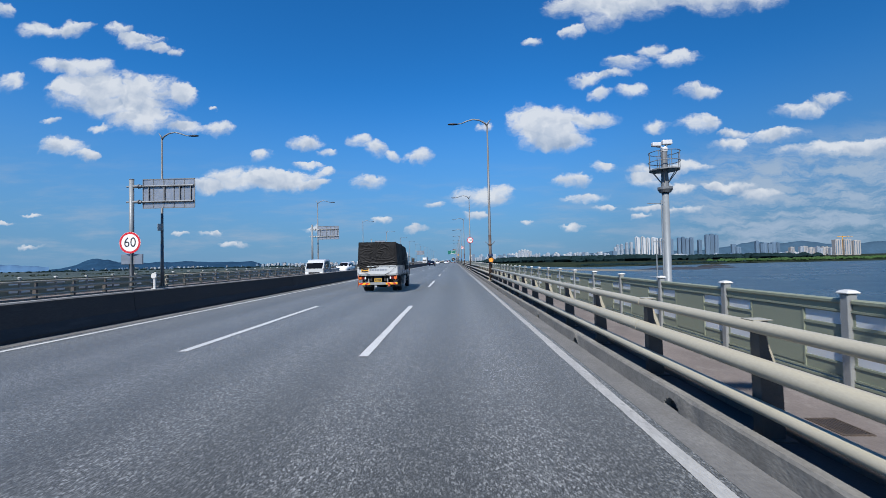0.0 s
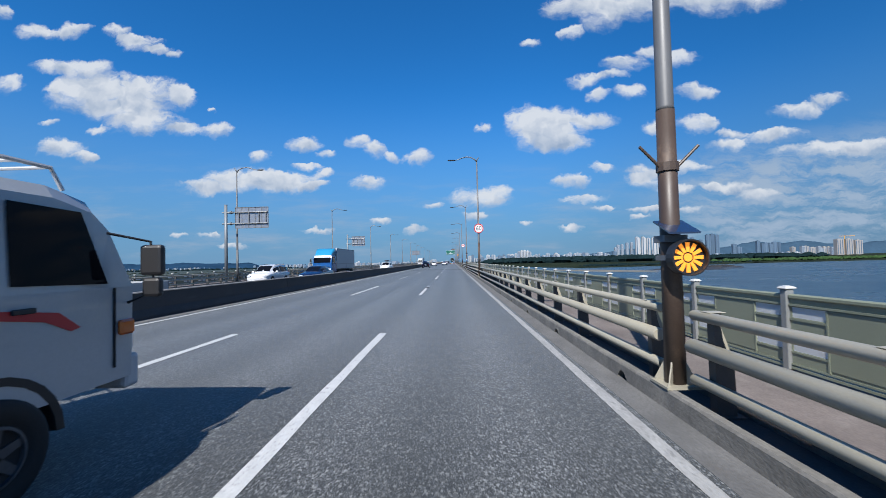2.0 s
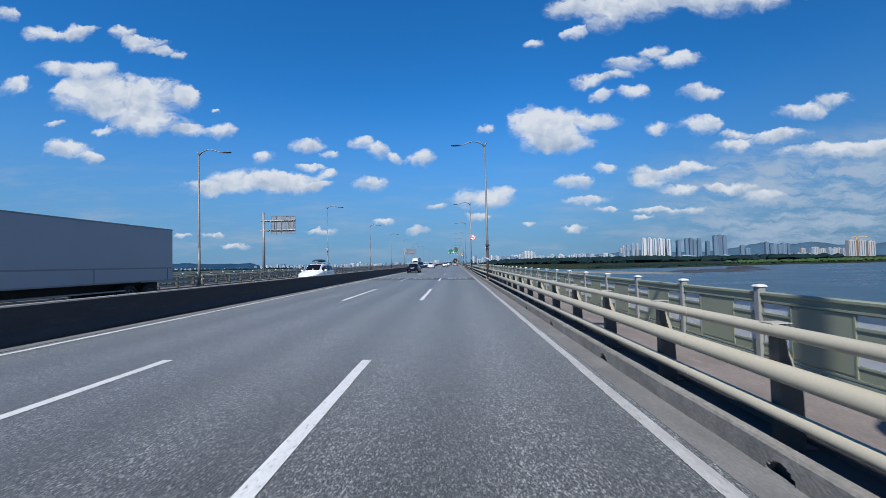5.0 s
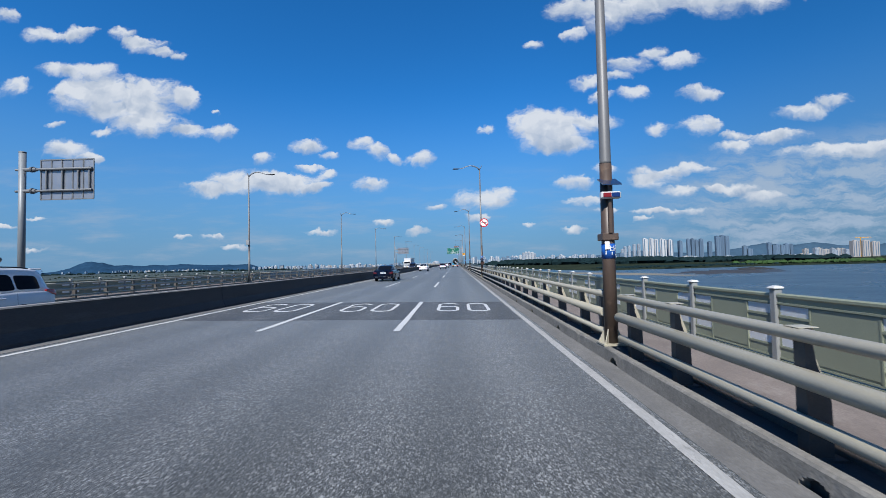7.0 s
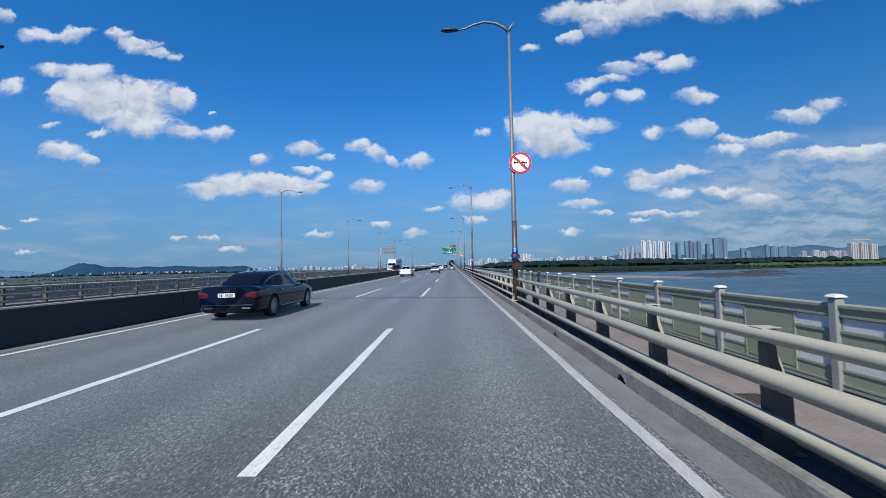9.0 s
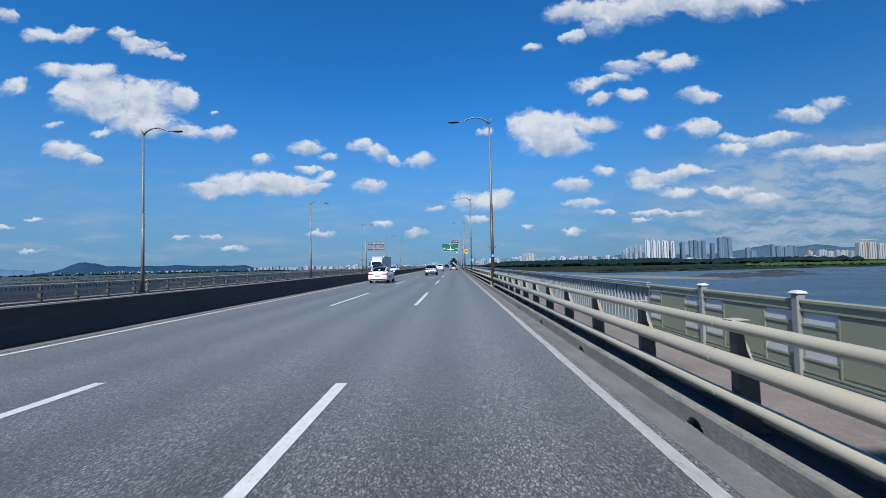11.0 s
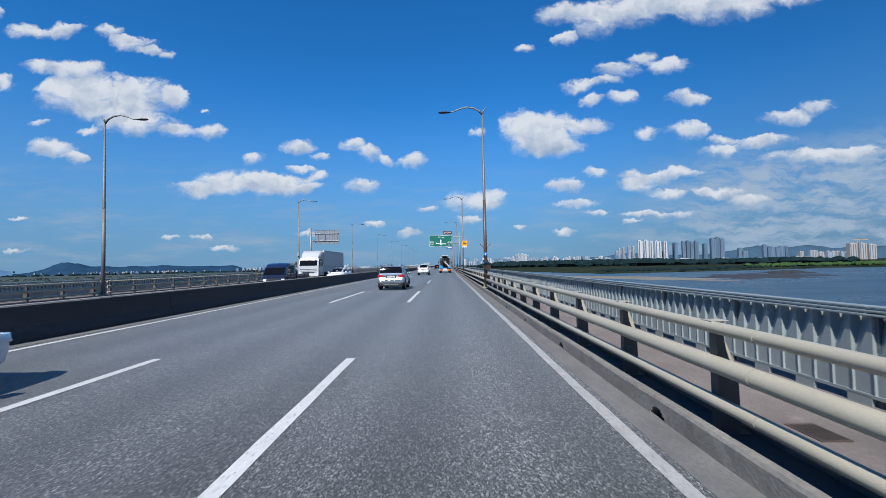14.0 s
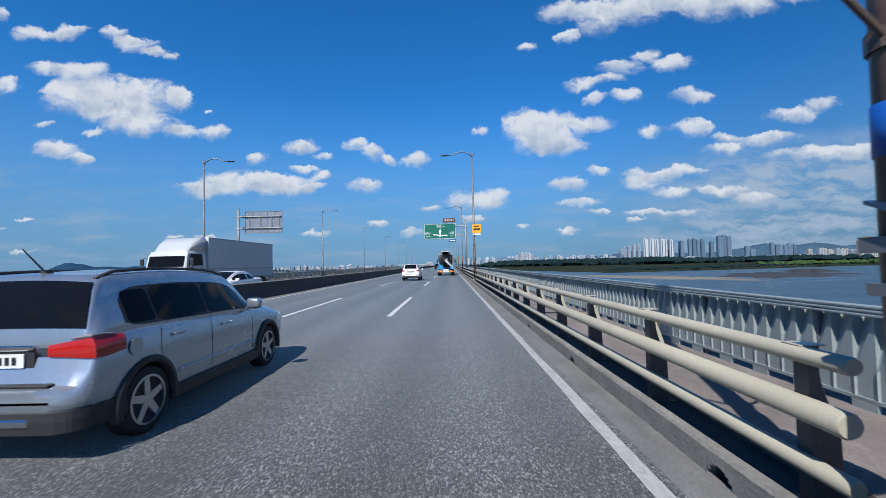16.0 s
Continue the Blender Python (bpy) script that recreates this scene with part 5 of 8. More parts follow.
# white family suv
SUV_LOW = [(0.0, 0.72, 0.80, 0.36, 1.0, 1.05), (0.06, 0.80, 0.88, 0.38, 1.04, 1.08), (0.25, 0.85, 0.925, 0.33, 1.07, 1.10), (0.95, 0.88, 0.945, 0.28, 1.08, 1.12), (2.3, 0.88, 0.94, 0.27, 1.05, 1.1),
           (3.3, 0.88, 0.935, 0.27, 1.02, 1.1), (3.8, 0.86, 0.92, 0.28, 0.98, 1.08), (4.35, 0.80, 0.86, 0.30, 0.88, 0.98), (4.58, 0.70, 0.76, 0.36, 0.76, 0.82), (4.67, 0.58, 0.62, 0.42, 0.66, 0.7)]
SUV_UP = [(0.02, 0.80, 0.66, 1.06, 1.08), (0.12, 0.83, 0.66, 1.08, 1.32), (0.28, 0.86, 0.66, 1.09, 1.58), (0.42, 0.875, 0.665, 1.09, 1.66), (0.9, 0.885, 0.67, 1.09, 1.70), (1.8, 0.89, 0.67, 1.08, 1.71), (2.5, 0.885, 0.66, 1.06, 1.65), (2.9, 0.875, 0.64, 1.05, 1.54), (3.3, 0.86, 0.62, 1.04, 1.28), (3.6, 0.83, 0.60, 1.03, 1.09)]


def suv(at, mat, label, rz=0, scale=1.0):
    c = car("car", at, 1.89, SUV_LOW, SUV_UP, 0.405, (0.98, 3.68), mat, label, "car",
            {"side": [(0.45, 1.05, 0.12, 0.84), (1.1, 1.95, 0.10, 0.88), (2.02, 3.1, 0.10, 0.88)], "rear": (0.075, 0.31, 0.93, 0.86), "front": (2.72, 3.5, 0.86, 0.95)},
            [("tail_lamp", M_LAMP_RB, "rear", 0.50, 0.32, 0.96, 1.10, [(0.0, 0.985, 1.03), (0.25, 0.955, 1.075), (0.55, 0.95, 1.105), (0.85, 1.0, 1.125), (1.0, 1.07, 1.12)]), ("head_lamp", M_LAMP_W, "front", 0.45, 0.5, 0.74, 0.86)],
            [("rear_bumper", M_TRIM, -0.78, 0.78, -0.03, 0.10, 0.36, 0.50, "dark lower bumper"), ("reflector", M_LAMP_R, 0.56, 0.76, -0.014, 0.03, 0.56, 0.62, "red reflector"), ("reflector", M_LAMP_R, -0.76, -0.56, -0.014, 0.03, 0.56, 0.62, "red reflector"),
             ("bumper_line", M_TRIM, -0.5, 0.5, -0.012, 0.02, 0.655, 0.68, "thin dark bumper line"), ("chrome_bar", M_CHROME, -0.38, 0.38, -0.02, 0.0, 0.945, 0.985, "chrome bar over the plate"),
             ("spoiler", mat, -0.58, 0.58, 0.16, 0.50, 1.66, 1.70, "roof spoiler")],
            (-0.022, 0.875, 0.52, 0.12), 5, (0.36, 0.235), None, (3.0, 1.08, 0.91), (0.55, 2.55), rz=rz, handles=((1.5, 0.95), (2.5, 0.93)), scale=scale, group="off-road cars")
    seams(c, [(1.1, 0.75, 1.06, 0.945), (2.0, 0.45, 1.05, 0.942), (3.15, 0.45, 1.02, 0.936)], SUV_LOW)
    return c


suv((-3.70, 244.2, zr(-3.70) - 0.004), P_WHITE, "white family off-road car with red tail lamps and roof rails")

# traffic on the opposite carriageway
OPP = {1: 2 * MID - -6.95 , 2: 2 * MID - -3.44, 3: 2 * MID - 0.06}


def opp(lane, y):
    x = OPP[lane]
    return (x, y, zr(x) - 0.004)


saloon(opp(1, 63.95), P_NAVY, "dark blue saloon car on the far carriageway", 180, 1.0, False)
saloon(opp(1, 227.7), P_WHITE, "white saloon car on the far carriageway", 180, 1.0, False)
w = suv(opp(1, 103.1), P_WHITE, "white compact off-road car carrying a black roof box", 180)
bm = bmesh.new()
rings = []
for f, hw, h in ((0.9, 0.25, 0.10), (1.0, 0.40, 0.22), (1.3, 0.45, 0.27), (2.1, 0.42, 0.26), (2.5, 0.34, 0.18), (2.65, 0.2, 0.08)):
    rings.append([(hw * math.cos(2 * math.pi * k / 14), f, 1.83 + h / 2 + h / 2 * math.sin(2 * math.pi * k / 14)) for k in range(14)])
loft(bm, rings)
part("roof_box", bm, M_DARK, w, "black roof box", smooth=True)
suv(opp(2, 62.0), P_WHITE, "white off-road car on the far carriageway", 180)
suv((-3.5, 330.0, zr(-3.5) - 0.004), P_BLACK, "black off-road car far ahead in the middle lane")

# ---- lorries ----
M_TARP = shade("black_tarpaulin", (0.008, 0.008, 0.009), 0.72, var=0.3, big=1.2, fine=22, bump=0.35, spots=0.15, spot_col=(0.025, 0.025, 0.025))
M_TARP.node_tree.nodes["Principled BSDF"].inputs["Specular IOR Level"].default_value = 0.24
M_CHASSIS = shade("dirty_chassis_steel", (0.035, 0.033, 0.032), 0.75, var=0.3, big=2, fine=30, bump=0.2, spots=0.4, spot_col=(0.09, 0.07, 0.05))
M_GALV = shade("dull_toolbox_steel", (0.36, 0.37, 0.37), 0.45, metal=0.4, var=0.1, big=2, fine=40, bump=0.05, spots=0.2)
M_RIM = shade("dirty_steel_rim", (0.10, 0.105, 0.115), 0.5, metal=0.3, var=0.2, big=5, fine=40, bump=0.1)
M_ROPE = plain("grey_rope", (0.12, 0.115, 0.11), 0.8)
M_STRAP = plain("orange_strap", (0.65, 0.12, 0.03), 0.7)
M_MIXDRUM = shade("stained_mixer_drum", (0.10, 0.105, 0.11), 0.6, var=0.3, big=1.2, fine=20, bump=0.3, spots=0.6, spot_col=(0.32, 0.32, 0.31))
M_BOX_W = shade("white_box_panel", (0.60, 0.61, 0.62), 0.4, var=0.05, big=0.6, fine=30, bump=0.0, spots=0.15, spot_col=(0.5, 0.5, 0.5))
M_BOX_G = shade("pale_grey_box_panel", (0.50, 0.52, 0.55), 0.42, var=0.05, big=0.6, fine=30, bump=0.0, spots=0.15, spot_col=(0.4, 0.42, 0.44))


def one(name, bm, mat, parent, label="", smooth=False):
    return part(name, bm, mat, parent, label, smooth)


def cab_over(parent, y0, y1, hw, z0, z1, mat, rake=0.45, glass_from=0.52, roof_drop=0.08):
    """A cab-over cab from its back wall y0 to its front y1."""
    zb = z0 + (z1 - z0) * glass_from
    bm = bmesh.new()
    rings = []
    for y, w, lo, hi in ((y0, hw * 0.97, z0 + 0.02, z1 - 0.06), (y0 + 0.06, hw, z0, z1), (y1 - rake - 0.35, hw, z0, z1), (y1 - rake, hw * 0.985, z0, z1 - roof_drop)):
        rings.append([(x * w, y, z) for x, z in ((1, lo), (1.0, zb), (0.95, hi - 0.10), (0.88, hi), (0, hi + 0.03), (-0.88, hi), (-0.95, hi - 0.10), (-1.0, zb), (-1, lo))])
    f = [(x, y, z) for x, y, z in rings[-1]]
    rings.append([(hw * 0.98, y1 - 0.06, z0), (hw * 0.98, y1 - 0.04, zb), (hw * 0.93, y1 - rake * 0.6, z1 - 0.32), (hw * 0.86, y1 - rake * 0.62, z1 - 0.30), (0, y1 - rake * 0.6, z1 - 0.28), (-hw * 0.86, y1 - rake * 0.62, z1 - 0.30), (-hw * 0.93, y1 - rake * 0.6, z1 - 0.32), (-hw * 0.98, y1 - 0.04, zb), (-hw * 0.98, y1 - 0.06, z0)])
    rings.append([(hw * 0.92, y1, z0 + 0.05), (hw * 0.92, y1 + 0.02, zb - 0.02), (hw * 0.85, y1, zb), (hw * 0.8, y1, zb), (0, y1 + 0.03, zb), (-hw * 0.8, y1, zb), (-hw * 0.85, y1, zb), (-hw * 0.92, y1 + 0.02, zb - 0.02), (-hw * 0.92, y1, z0 + 0.05)])
    loft(bm, rings)
    cab = one("cab", bm, mat, parent, "lorry cab")
    bm = bmesh.new()
    loft(bm, [[(x * hw, y1 - rake * 0.60 + 0.045, z1 - 0.30) for x in (-0.84, 0, 0.84)], [(x * hw, y1 + 0.05, zb + 0.01) for x in (-0.84, 0, 0.84)]], closed=False)
    one("windscreen", bm, M_GLASS, cab, "dark windscreen")
    for s in (1, -1):
        bm = bmesh.new()
        ya, yb = y0 + 0.42, y1 - rake - 0.12
        loft(bm, [[(s * (hw + 0.006), ya, zb + 0.06), (s * (hw * 0.965 + 0.006), ya, z1 - 0.17)], [(s * (hw + 0.006), yb + 0.2, zb + 0.04), (s * (hw * 0.965 + 0.006), yb - 0.02, z1 - 0.19)]], closed=False)
        one("side_window", bm, M_GLASS, cab, "dark side window")
        bm = bmesh.new()
        for y in (ya - 0.12, yb + 0.28):
            box(bm, s * (hw - 0.02), s * (hw + 0.004), y - 0.005, y + 0.005, z0 + 0.12, zb)
        one("door_gap", bm, M_CHAR, cab, "thin dark door gaps")
        bm = bmesh.new()
        box(bm, s * (hw + 0.005), s * (hw + 0.03), ya, ya + 0.16, zb - 0.14, zb - 0.10, 0.006)
        one("door_handle", bm, M_DARK, cab, "dark door handle")
        bm = bmesh.new()
        tube(bm, [(s * hw, y1 - 0.35, z1 - 0.35), (s * (hw + 0.22), y1 - 0.12, z1 - 0.42), (s * (hw + 0.24), y1 - 0.1, zb - 0.05), (s * hw, y1 - 0.12, zb - 0.15)], 0.014, 6)
        box(bm, s * (hw + 0.13), s * (hw + 0.34), y1 - 0.15, y1 - 0.07, zb + 0.10, z1 - 0.45, 0.03, 2)
        box(bm, s * (hw + 0.15), s * (hw + 0.32), y1 - 0.15, y1 - 0.07, zb - 0.10, zb + 0.08, 0.03, 2)
        one("door_mirror", bm, M_DARK, cab, "black door mirrors on an arm")
    bm = bmesh.new()
    box(bm, -hw * 0.97, hw * 0.97, y1 - 0.12, y1 + 0.06, z0 - 0.12, z0 + 0.20, 0.04, 2)
    one("front_bumper", bm, M_BOX_W if mat is not P_BLUE else P_NAVY, cab, "front bumper")
    for s in (1, -1):
        bm = bmesh.new()
        box(bm, s * hw * 0.62, s * hw * 0.92, y1 + 0.0, y1 + 0.05, z0 + 0.22, z0 + 0.40, 0.02)
        one("head_lamp", bm, M_LAMP_W, cab, "clear head lamp")
    bm = bmesh.new()
    box(bm, -hw * 0.55, hw * 0.55, y1 + 0.0, y1 + 0.035, z0 + 0.24, z0 + 0.40, 0.01)
    one("grille", bm, M_TRIM, cab, "dark grille")
    return cab


def striped_bar(parent, x0, x1, y, z0, z1, lab="reflective bar in slanted red and yellow"):
    """An underrun bar with slanted bands."""
    bm = bmesh.new()
    box(bm, x0, x1, y, y + 0.05, z0, z1)
    b = one("reflective_bar", bm, M_YELLOW, parent, lab)
    n = 2
    w = (x1 - x0) / n
    for i in range(n):
        a, d = x0 + w * i, w * 0.42
        sl = (z1 - z0) * (-1.1 if x0 > 0 else 1.1)
        lo = a + w * (0.50 if x0 > 0 else 0.08)
        bm = bmesh.new()
        sheet(bm, [(lo, z0 + 0.004), (lo + d, z0 + 0.004), (lo + d + sl, z1 - 0.004), (lo + sl, z1 - 0.004)], y - 0.004, 0.006)
        one("red_band", bm, M_RED, b, "slanted red band")
    return b


def truck_wheels(c, rows, r, hw):
    for y, dual in rows:
        for s in (1, -1):
            x = s * (hw - 0.14)
            wheel(c, x, y, r, 0.22, s, 6, 0.55, M_RIM, True)
            if dual:
                o = one("wheel", tyre_mesh(x - s * 0.26, y, r, 0.22, s), M_RUBBER, c, "black inner tyre", True)


def dropside_truck(at):
    t = thing("lorry", at, "white flatbed lorry loaded under a wrinkled black tarpaulin", "lorry")
    hw, bl, fz = 1.075, 4.78, 0.985
    for s in (1, -1):
        bm = bmesh.new()
        box(bm, s * 0.32, s * 0.40, 0.12, 6.0, 0.62, 0.84)
        one("chassis_beam", bm, M_CHASSIS, t, "dark chassis beam")
    bm = bmesh.new()
    for y in (0.15, 1.2, 2.2, 3.4, 4.4):
        box(bm, -hw + 0.05, hw - 0.05, y - 0.04, y + 0.04, 0.84, 0.90)
    one("cross_beam", bm, M_CHASSIS, t, "dark cross beams")
    bm = bmesh.new()
    box(bm, -hw, hw, 0.0, bl, 0.90, fz, 0.01)
    one("bed_floor", bm, M_GALV, t, "steel bed floor")
    bm = bmesh.new()
    tube(bm, [(-0.95, 1.58, 0.39), (0.95, 1.58, 0.39)], 0.07, 8)
    tube(bm, [(-0.2, 1.58, 0.39), (0.2, 1.58, 0.39)], 0.19, 10)
    one("rear_axle", bm, M_CHASSIS, t, "dark rear axle")
    bm = bmesh.new()
    box(bm, -0.3, 0.3, 2.3, 4.2, 0.40, 0.80, 0.05)
    box(bm, -0.95, -0.45, 2.3, 3.3, 0.40, 0.80, 0.06)
    one("underbody", bm, M_CHASSIS, t, "dark tanks and gearbox under the bed")
    # side gates in two lengths, with ribs and a steel pillar between
    for s in (1, -1):
        for a, b in ((0.05, 2.74), (2.84, bl)):
            bm = bmesh.new()
            box(bm, s * (hw - 0.01), s * (hw - 0.05), a, b, fz + 0.005, 1.425, 0.008)
            box(bm, s * (hw - 0.035), s * (hw + 0.012), a, b, 1.385, 1.43, 0.008)
            box(bm, s * (hw - 0.035), s * (hw + 0.012), a, b, fz + 0.005, fz + 0.05, 0.008)
            for f in (0.0, 1.0):
                y = a + (b - a) * f
                box(bm, s * (hw - 0.04), s * (hw + 0.008), min(y, b - 0.05), min(y, b - 0.05) + 0.05, fz, 1.42)
            g = one("side_gate", bm, P_WHITE2, t, "white drop side")
            bm = bmesh.new()
            box(bm, s * (hw - 0.012), s * (hw - 0.006), a + 0.06, b - 0.06, 1.085, 1.10)
            one("gate_line", bm, M_BLUE, g, "thin blue line")
            bm = bmesh.new()
            for i in range(5):
                y = a + 0.2 + (b - a - 0.4) * i / 4
                box(bm, s * (hw - 0.01), s * (hw + 0.025), y - 0.03, y + 0.03, fz - 0.13, fz + 0.02, 0.006)
            one("hinge", bm, M_GALV, g, "steel hinges")
        bm = bmesh.new()
        box(bm, s * (hw - 0.06), s * (hw + 0.015), 2.75, 2.83, fz - 0.05, 1.44, 0.006)
        one("gate_pillar", bm, M_GALV, t, "steel gate pillar")
        bm = bmesh.new()
        box(bm, s * (hw - 0.05), s * (hw + 0.008), 0.06, bl, 0.885, 0.935, 0.006)
        for i in range(10):
            y = 0.3 + 0.47 * i
            tube(bm, [(s * hw, y, 0.90), (s * (hw + 0.02), y, 0.84), (s * (hw - 0.01), y + 0.03, 0.80)], 0.009, 5)
        one("rope_rail", bm, M_CHASSIS, t, "rusty rope rail with hooks")
    # tailgate
    bm = bmesh.new()
    box(bm, -hw + 0.015, hw - 0.015, 0.0, 0.035, fz + 0.005, 1.425, 0.006)
    gate = one("tailgate", bm, P_WHITE2, t, "white tailgate with pressed frame")
    bm = bmesh.new()
    for r in ((-hw + 0.015, hw - 0.015, 1.375, 1.43), (-hw + 0.015, hw - 0.015, fz + 0.005, fz + 0.06), (-hw + 0.015, -hw + 0.10, fz, 1.43), (hw - 0.10, hw - 0.015, fz, 1.43)):
        box(bm, r[0], r[1], -0.02, 0.02, r[2], r[3], 0.006)
    one("gate_frame", bm, P_WHITE2, gate, "pressed frame of the tailgate")
    for i in range(7):
        bm = bmesh.new()
        box(bm, -0.42 + i * 0.135, -0.325 + i * 0.135, -0.006, 0.0, 1.17, 1.255, 0.002)
        one("brand_bar", bm, M_SIGNBACK, gate, "pale grey brand bar")
    bm = bmesh.new()
    box(bm, -0.86, -0.48, -0.006, 0.0, 1.10, 1.29)
    st = one("sticker", bm, M_YELLOW, gate, "yellow sticker")
    bm = bmesh.new()
    box(bm, -0.80, -0.50, -0.010, -0.005, 1.22, 1.27)
    box(bm, -0.84, -0.50, -0.010, -0.005, 1.12, 1.18)
    one("sticker_bars", bm, M_CHAR, st, "plain dark bars")
    # chains across the tailgate
    for s in (1, -1):
        bm = bmesh.new()
        p0, p1 = Vector((s * (hw - 0.02), 0.0, 1.44)), Vector((s * 0.42, -0.035, 0.97))
        n = 15
        for i in range(n):
            f = i / (n - 1)
            p = p0.lerp(p1, f) + Vector((0, -0.03 * math.sin(math.pi * f), -0.06 * math.sin(math.pi * f)))
            d = (p1 - p0).normalized()
            v = Vector((0, 1, 0)) if i % 2 else d.cross(Vector((0, 1, 0)))
            loop = [p + 0.026 * math.cos(a) * d + 0.013 * math.sin(a) * v for a in (2 * math.pi * k / 8 for k in range(9))]
            tube(bm, loop, 0.0055, 4)
        one("chain", bm, M_CHASSIS, t, "rusty chain")
    bm = bmesh.new()
    box(bm, -hw, hw, -0.02, 0.05, 0.905, fz, 0.01)
    for x in (-0.95, -0.5, 0.5, 0.95):
        box(bm, x - 0.05, x + 0.05, -0.045, 0.0, 0.92, 0.975, 0.01)
    one("rear_sill", bm, M_GALV, t, "worn steel rear sill with latches")
    # rear lamps, plate and underrun bar
    for s in (1, -1):
        bm = bmesh.new()
        box(bm, s * 0.62, s * 1.03, 0.05, 0.16, 0.70, 0.86, 0.02)
        h = one("lamp_housing", bm, M_DARK, t, "rear lamp housing")
        for nm, m_, a, b in (("lamp_white", M_LAMP_W, 0.63, 0.70), ("lamp_red", M_LAMP_R, 0.70, 0.86), ("lamp_amber", M_LAMP_O, 0.86, 1.02)):
            bm = bmesh.new()
            box(bm, s * a, s * b, 0.03, 0.06, 0.715, 0.85, 0.01)
            one(nm, bm, m_, h)
        striped_bar(t, min(s * 0.42, s * 1.04), max(s * 0.42, s * 1.04), 0.0, 0.43, 0.545)
    bm = bmesh.new()
    box(bm, -1.04, 1.04, 0.05, 0.10, 0.42, 0.55, 0.01)
    for x in (-0.5, 0.5):
        box(bm, x - 0.03, x + 0.03, 0.08, 0.30, 0.45, 0.75)
    one("underrun_bar", bm, M_GALV, t, "grey steel underrun bar")
    bm = bmesh.new()
    box(bm, -0.22, 0.22, 0.10, 0.14, 0.56, 0.85, 0.01)
    one("plate_bracket", bm, M_DARK, t)
    plate_bars(t, -0.0, 0.10, 0.67, 0.40, 0.19, M_PLATE_Y)
    # mud flaps with a wing emblem and words
    for s in (1, -1):
        bm = bmesh.new()
        box(bm, s * 0.50, s * 1.06, 1.06, 1.075, 0.24, 0.82)
        fl = one("mud_flap", bm, M_TRIM, t, "black mud flap with pale emblem")
        bm = bmesh.new()
        cx = s * 0.78
        for q in (1, -1):
            for j in range(5):
                z = 0.62 - 0.035 * j
                sheet(bm, [(cx + q * 0.02, z - 0.02), (cx + q * (0.20 - 0.028 * j), z + 0.055), (cx + q * (0.18 - 0.028 * j), z + 0.02), (cx + q * 0.03, z - 0.04)], 1.055, 0.006)
        sheet(bm, [(cx - 0.03, 0.62), (cx + 0.03, 0.62), (cx + 0.02, 0.42), (cx, 0.38), (cx - 0.02, 0.42)], 1.055, 0.006)
        one("wing_emblem", bm, M_GALV, fl, "pale wing emblem")
        lettering("flap_word", "안전 제일", 0.115, M_GALV, fl, pose(cx, 1.053, 0.315), "pale lettering")
        bm = bmesh.new()
        ring_plate(bm, (cx, 1.053, 0.312), 0.028, 0.036, 0.004, 16)
        box(bm, cx - 0.022, cx + 0.022, 1.051, 1.055, 0.308, 0.316)
        box(bm, cx - 0.004, cx + 0.004, 1.051, 1.055, 0.29, 0.334)
        one("flap_cross", bm, M_GALV, fl, "pale ringed cross")
    words = lettering("gate_word", "개인화물", 0.13, M_BLUE, t, Matrix.Translation((hw + 0.0125 - 0.018, 0.62, 1.27)) @ pose(0, 0, 0, 0, 0, 90), "blue lettering")
    bm = bmesh.new()
    box(bm, hw - 0.012, hw - 0.006, 0.34, 0.92, 1.175, 1.19)
    one("words_line", bm, M_BLUE, t, "blue line under the words")
    # toolbox
    bm = bmesh.new()
    box(bm, 0.62, 1.08, 2.33, 3.33, 0.33, 0.80, 0.012)
    tb = one("toolbox", bm, M_GALV, t, "dull steel toolbox")
    bm = bmesh.new()
    box(bm, 1.078, 1.10, 2.36, 3.30, 0.68, 0.79, 0.006)
    box(bm, 1.09, 1.11, 2.78, 2.88, 0.60, 0.72, 0.006)
    one("lid", bm, M_GALV, tb, "hinged lid with hasp")
    # wheels, guards and cab
    truck_wheels(t, ((1.58, True), (5.15, False)), 0.39, hw)
    bm = bmesh.new()
    for s in (1, -1):
        box(bm, s * (hw - 0.04), s * (hw - 0.01), 2.1, 2.3, 0.5, 0.56)
        for z in (0.45, 0.62):
            box(bm, s * (hw - 0.05), s * (hw - 0.02), 3.4, 4.5, z, z + 0.05)
    one("side_guard", bm, M_CHASSIS, t, "dark side guards")
    cab = cab_over(t, 4.86, 6.40, 1.0, 0.62, 2.30, P_WHITE2, 0.42, 0.50)
    for s in (1, -1):
        bm = bmesh.new()
        rows = []
        for i in range(13):
            a = math.pi * i / 12
            rows.append([(s * x, 5.15 + r * math.cos(a), 0.40 + r * math.sin(a)) for x, r in ((0.85, 0.46), (1.005, 0.46), (1.008, 0.52), (0.85, 0.52))])
        loft(bm, rows, closed=False)
        one("wheel_arch", bm, M_TRIM, cab, "black wheel arch")
        bm = bmesh.new()
        sheet_pts = [(5.05, 1.38), (5.62, 1.30), (5.80, 1.16), (5.72, 1.14), (5.52, 1.24), (5.06, 1.32)]
        loft(bm, [[(s * (1.0 + d), y, z) for y, z in sheet_pts] for d in (0.001, 0.008)])
        one("door_stripe", bm, M_RED, cab, "dark red door stripe")
        bm = bmesh.new()
        box(bm, s * 0.97, s * 1.03, 6.18, 6.34, 1.02, 1.16, 0.02)
        one("indicator", bm, M_LAMP_O, cab, "amber side indicator")
    bm = bmesh.new()
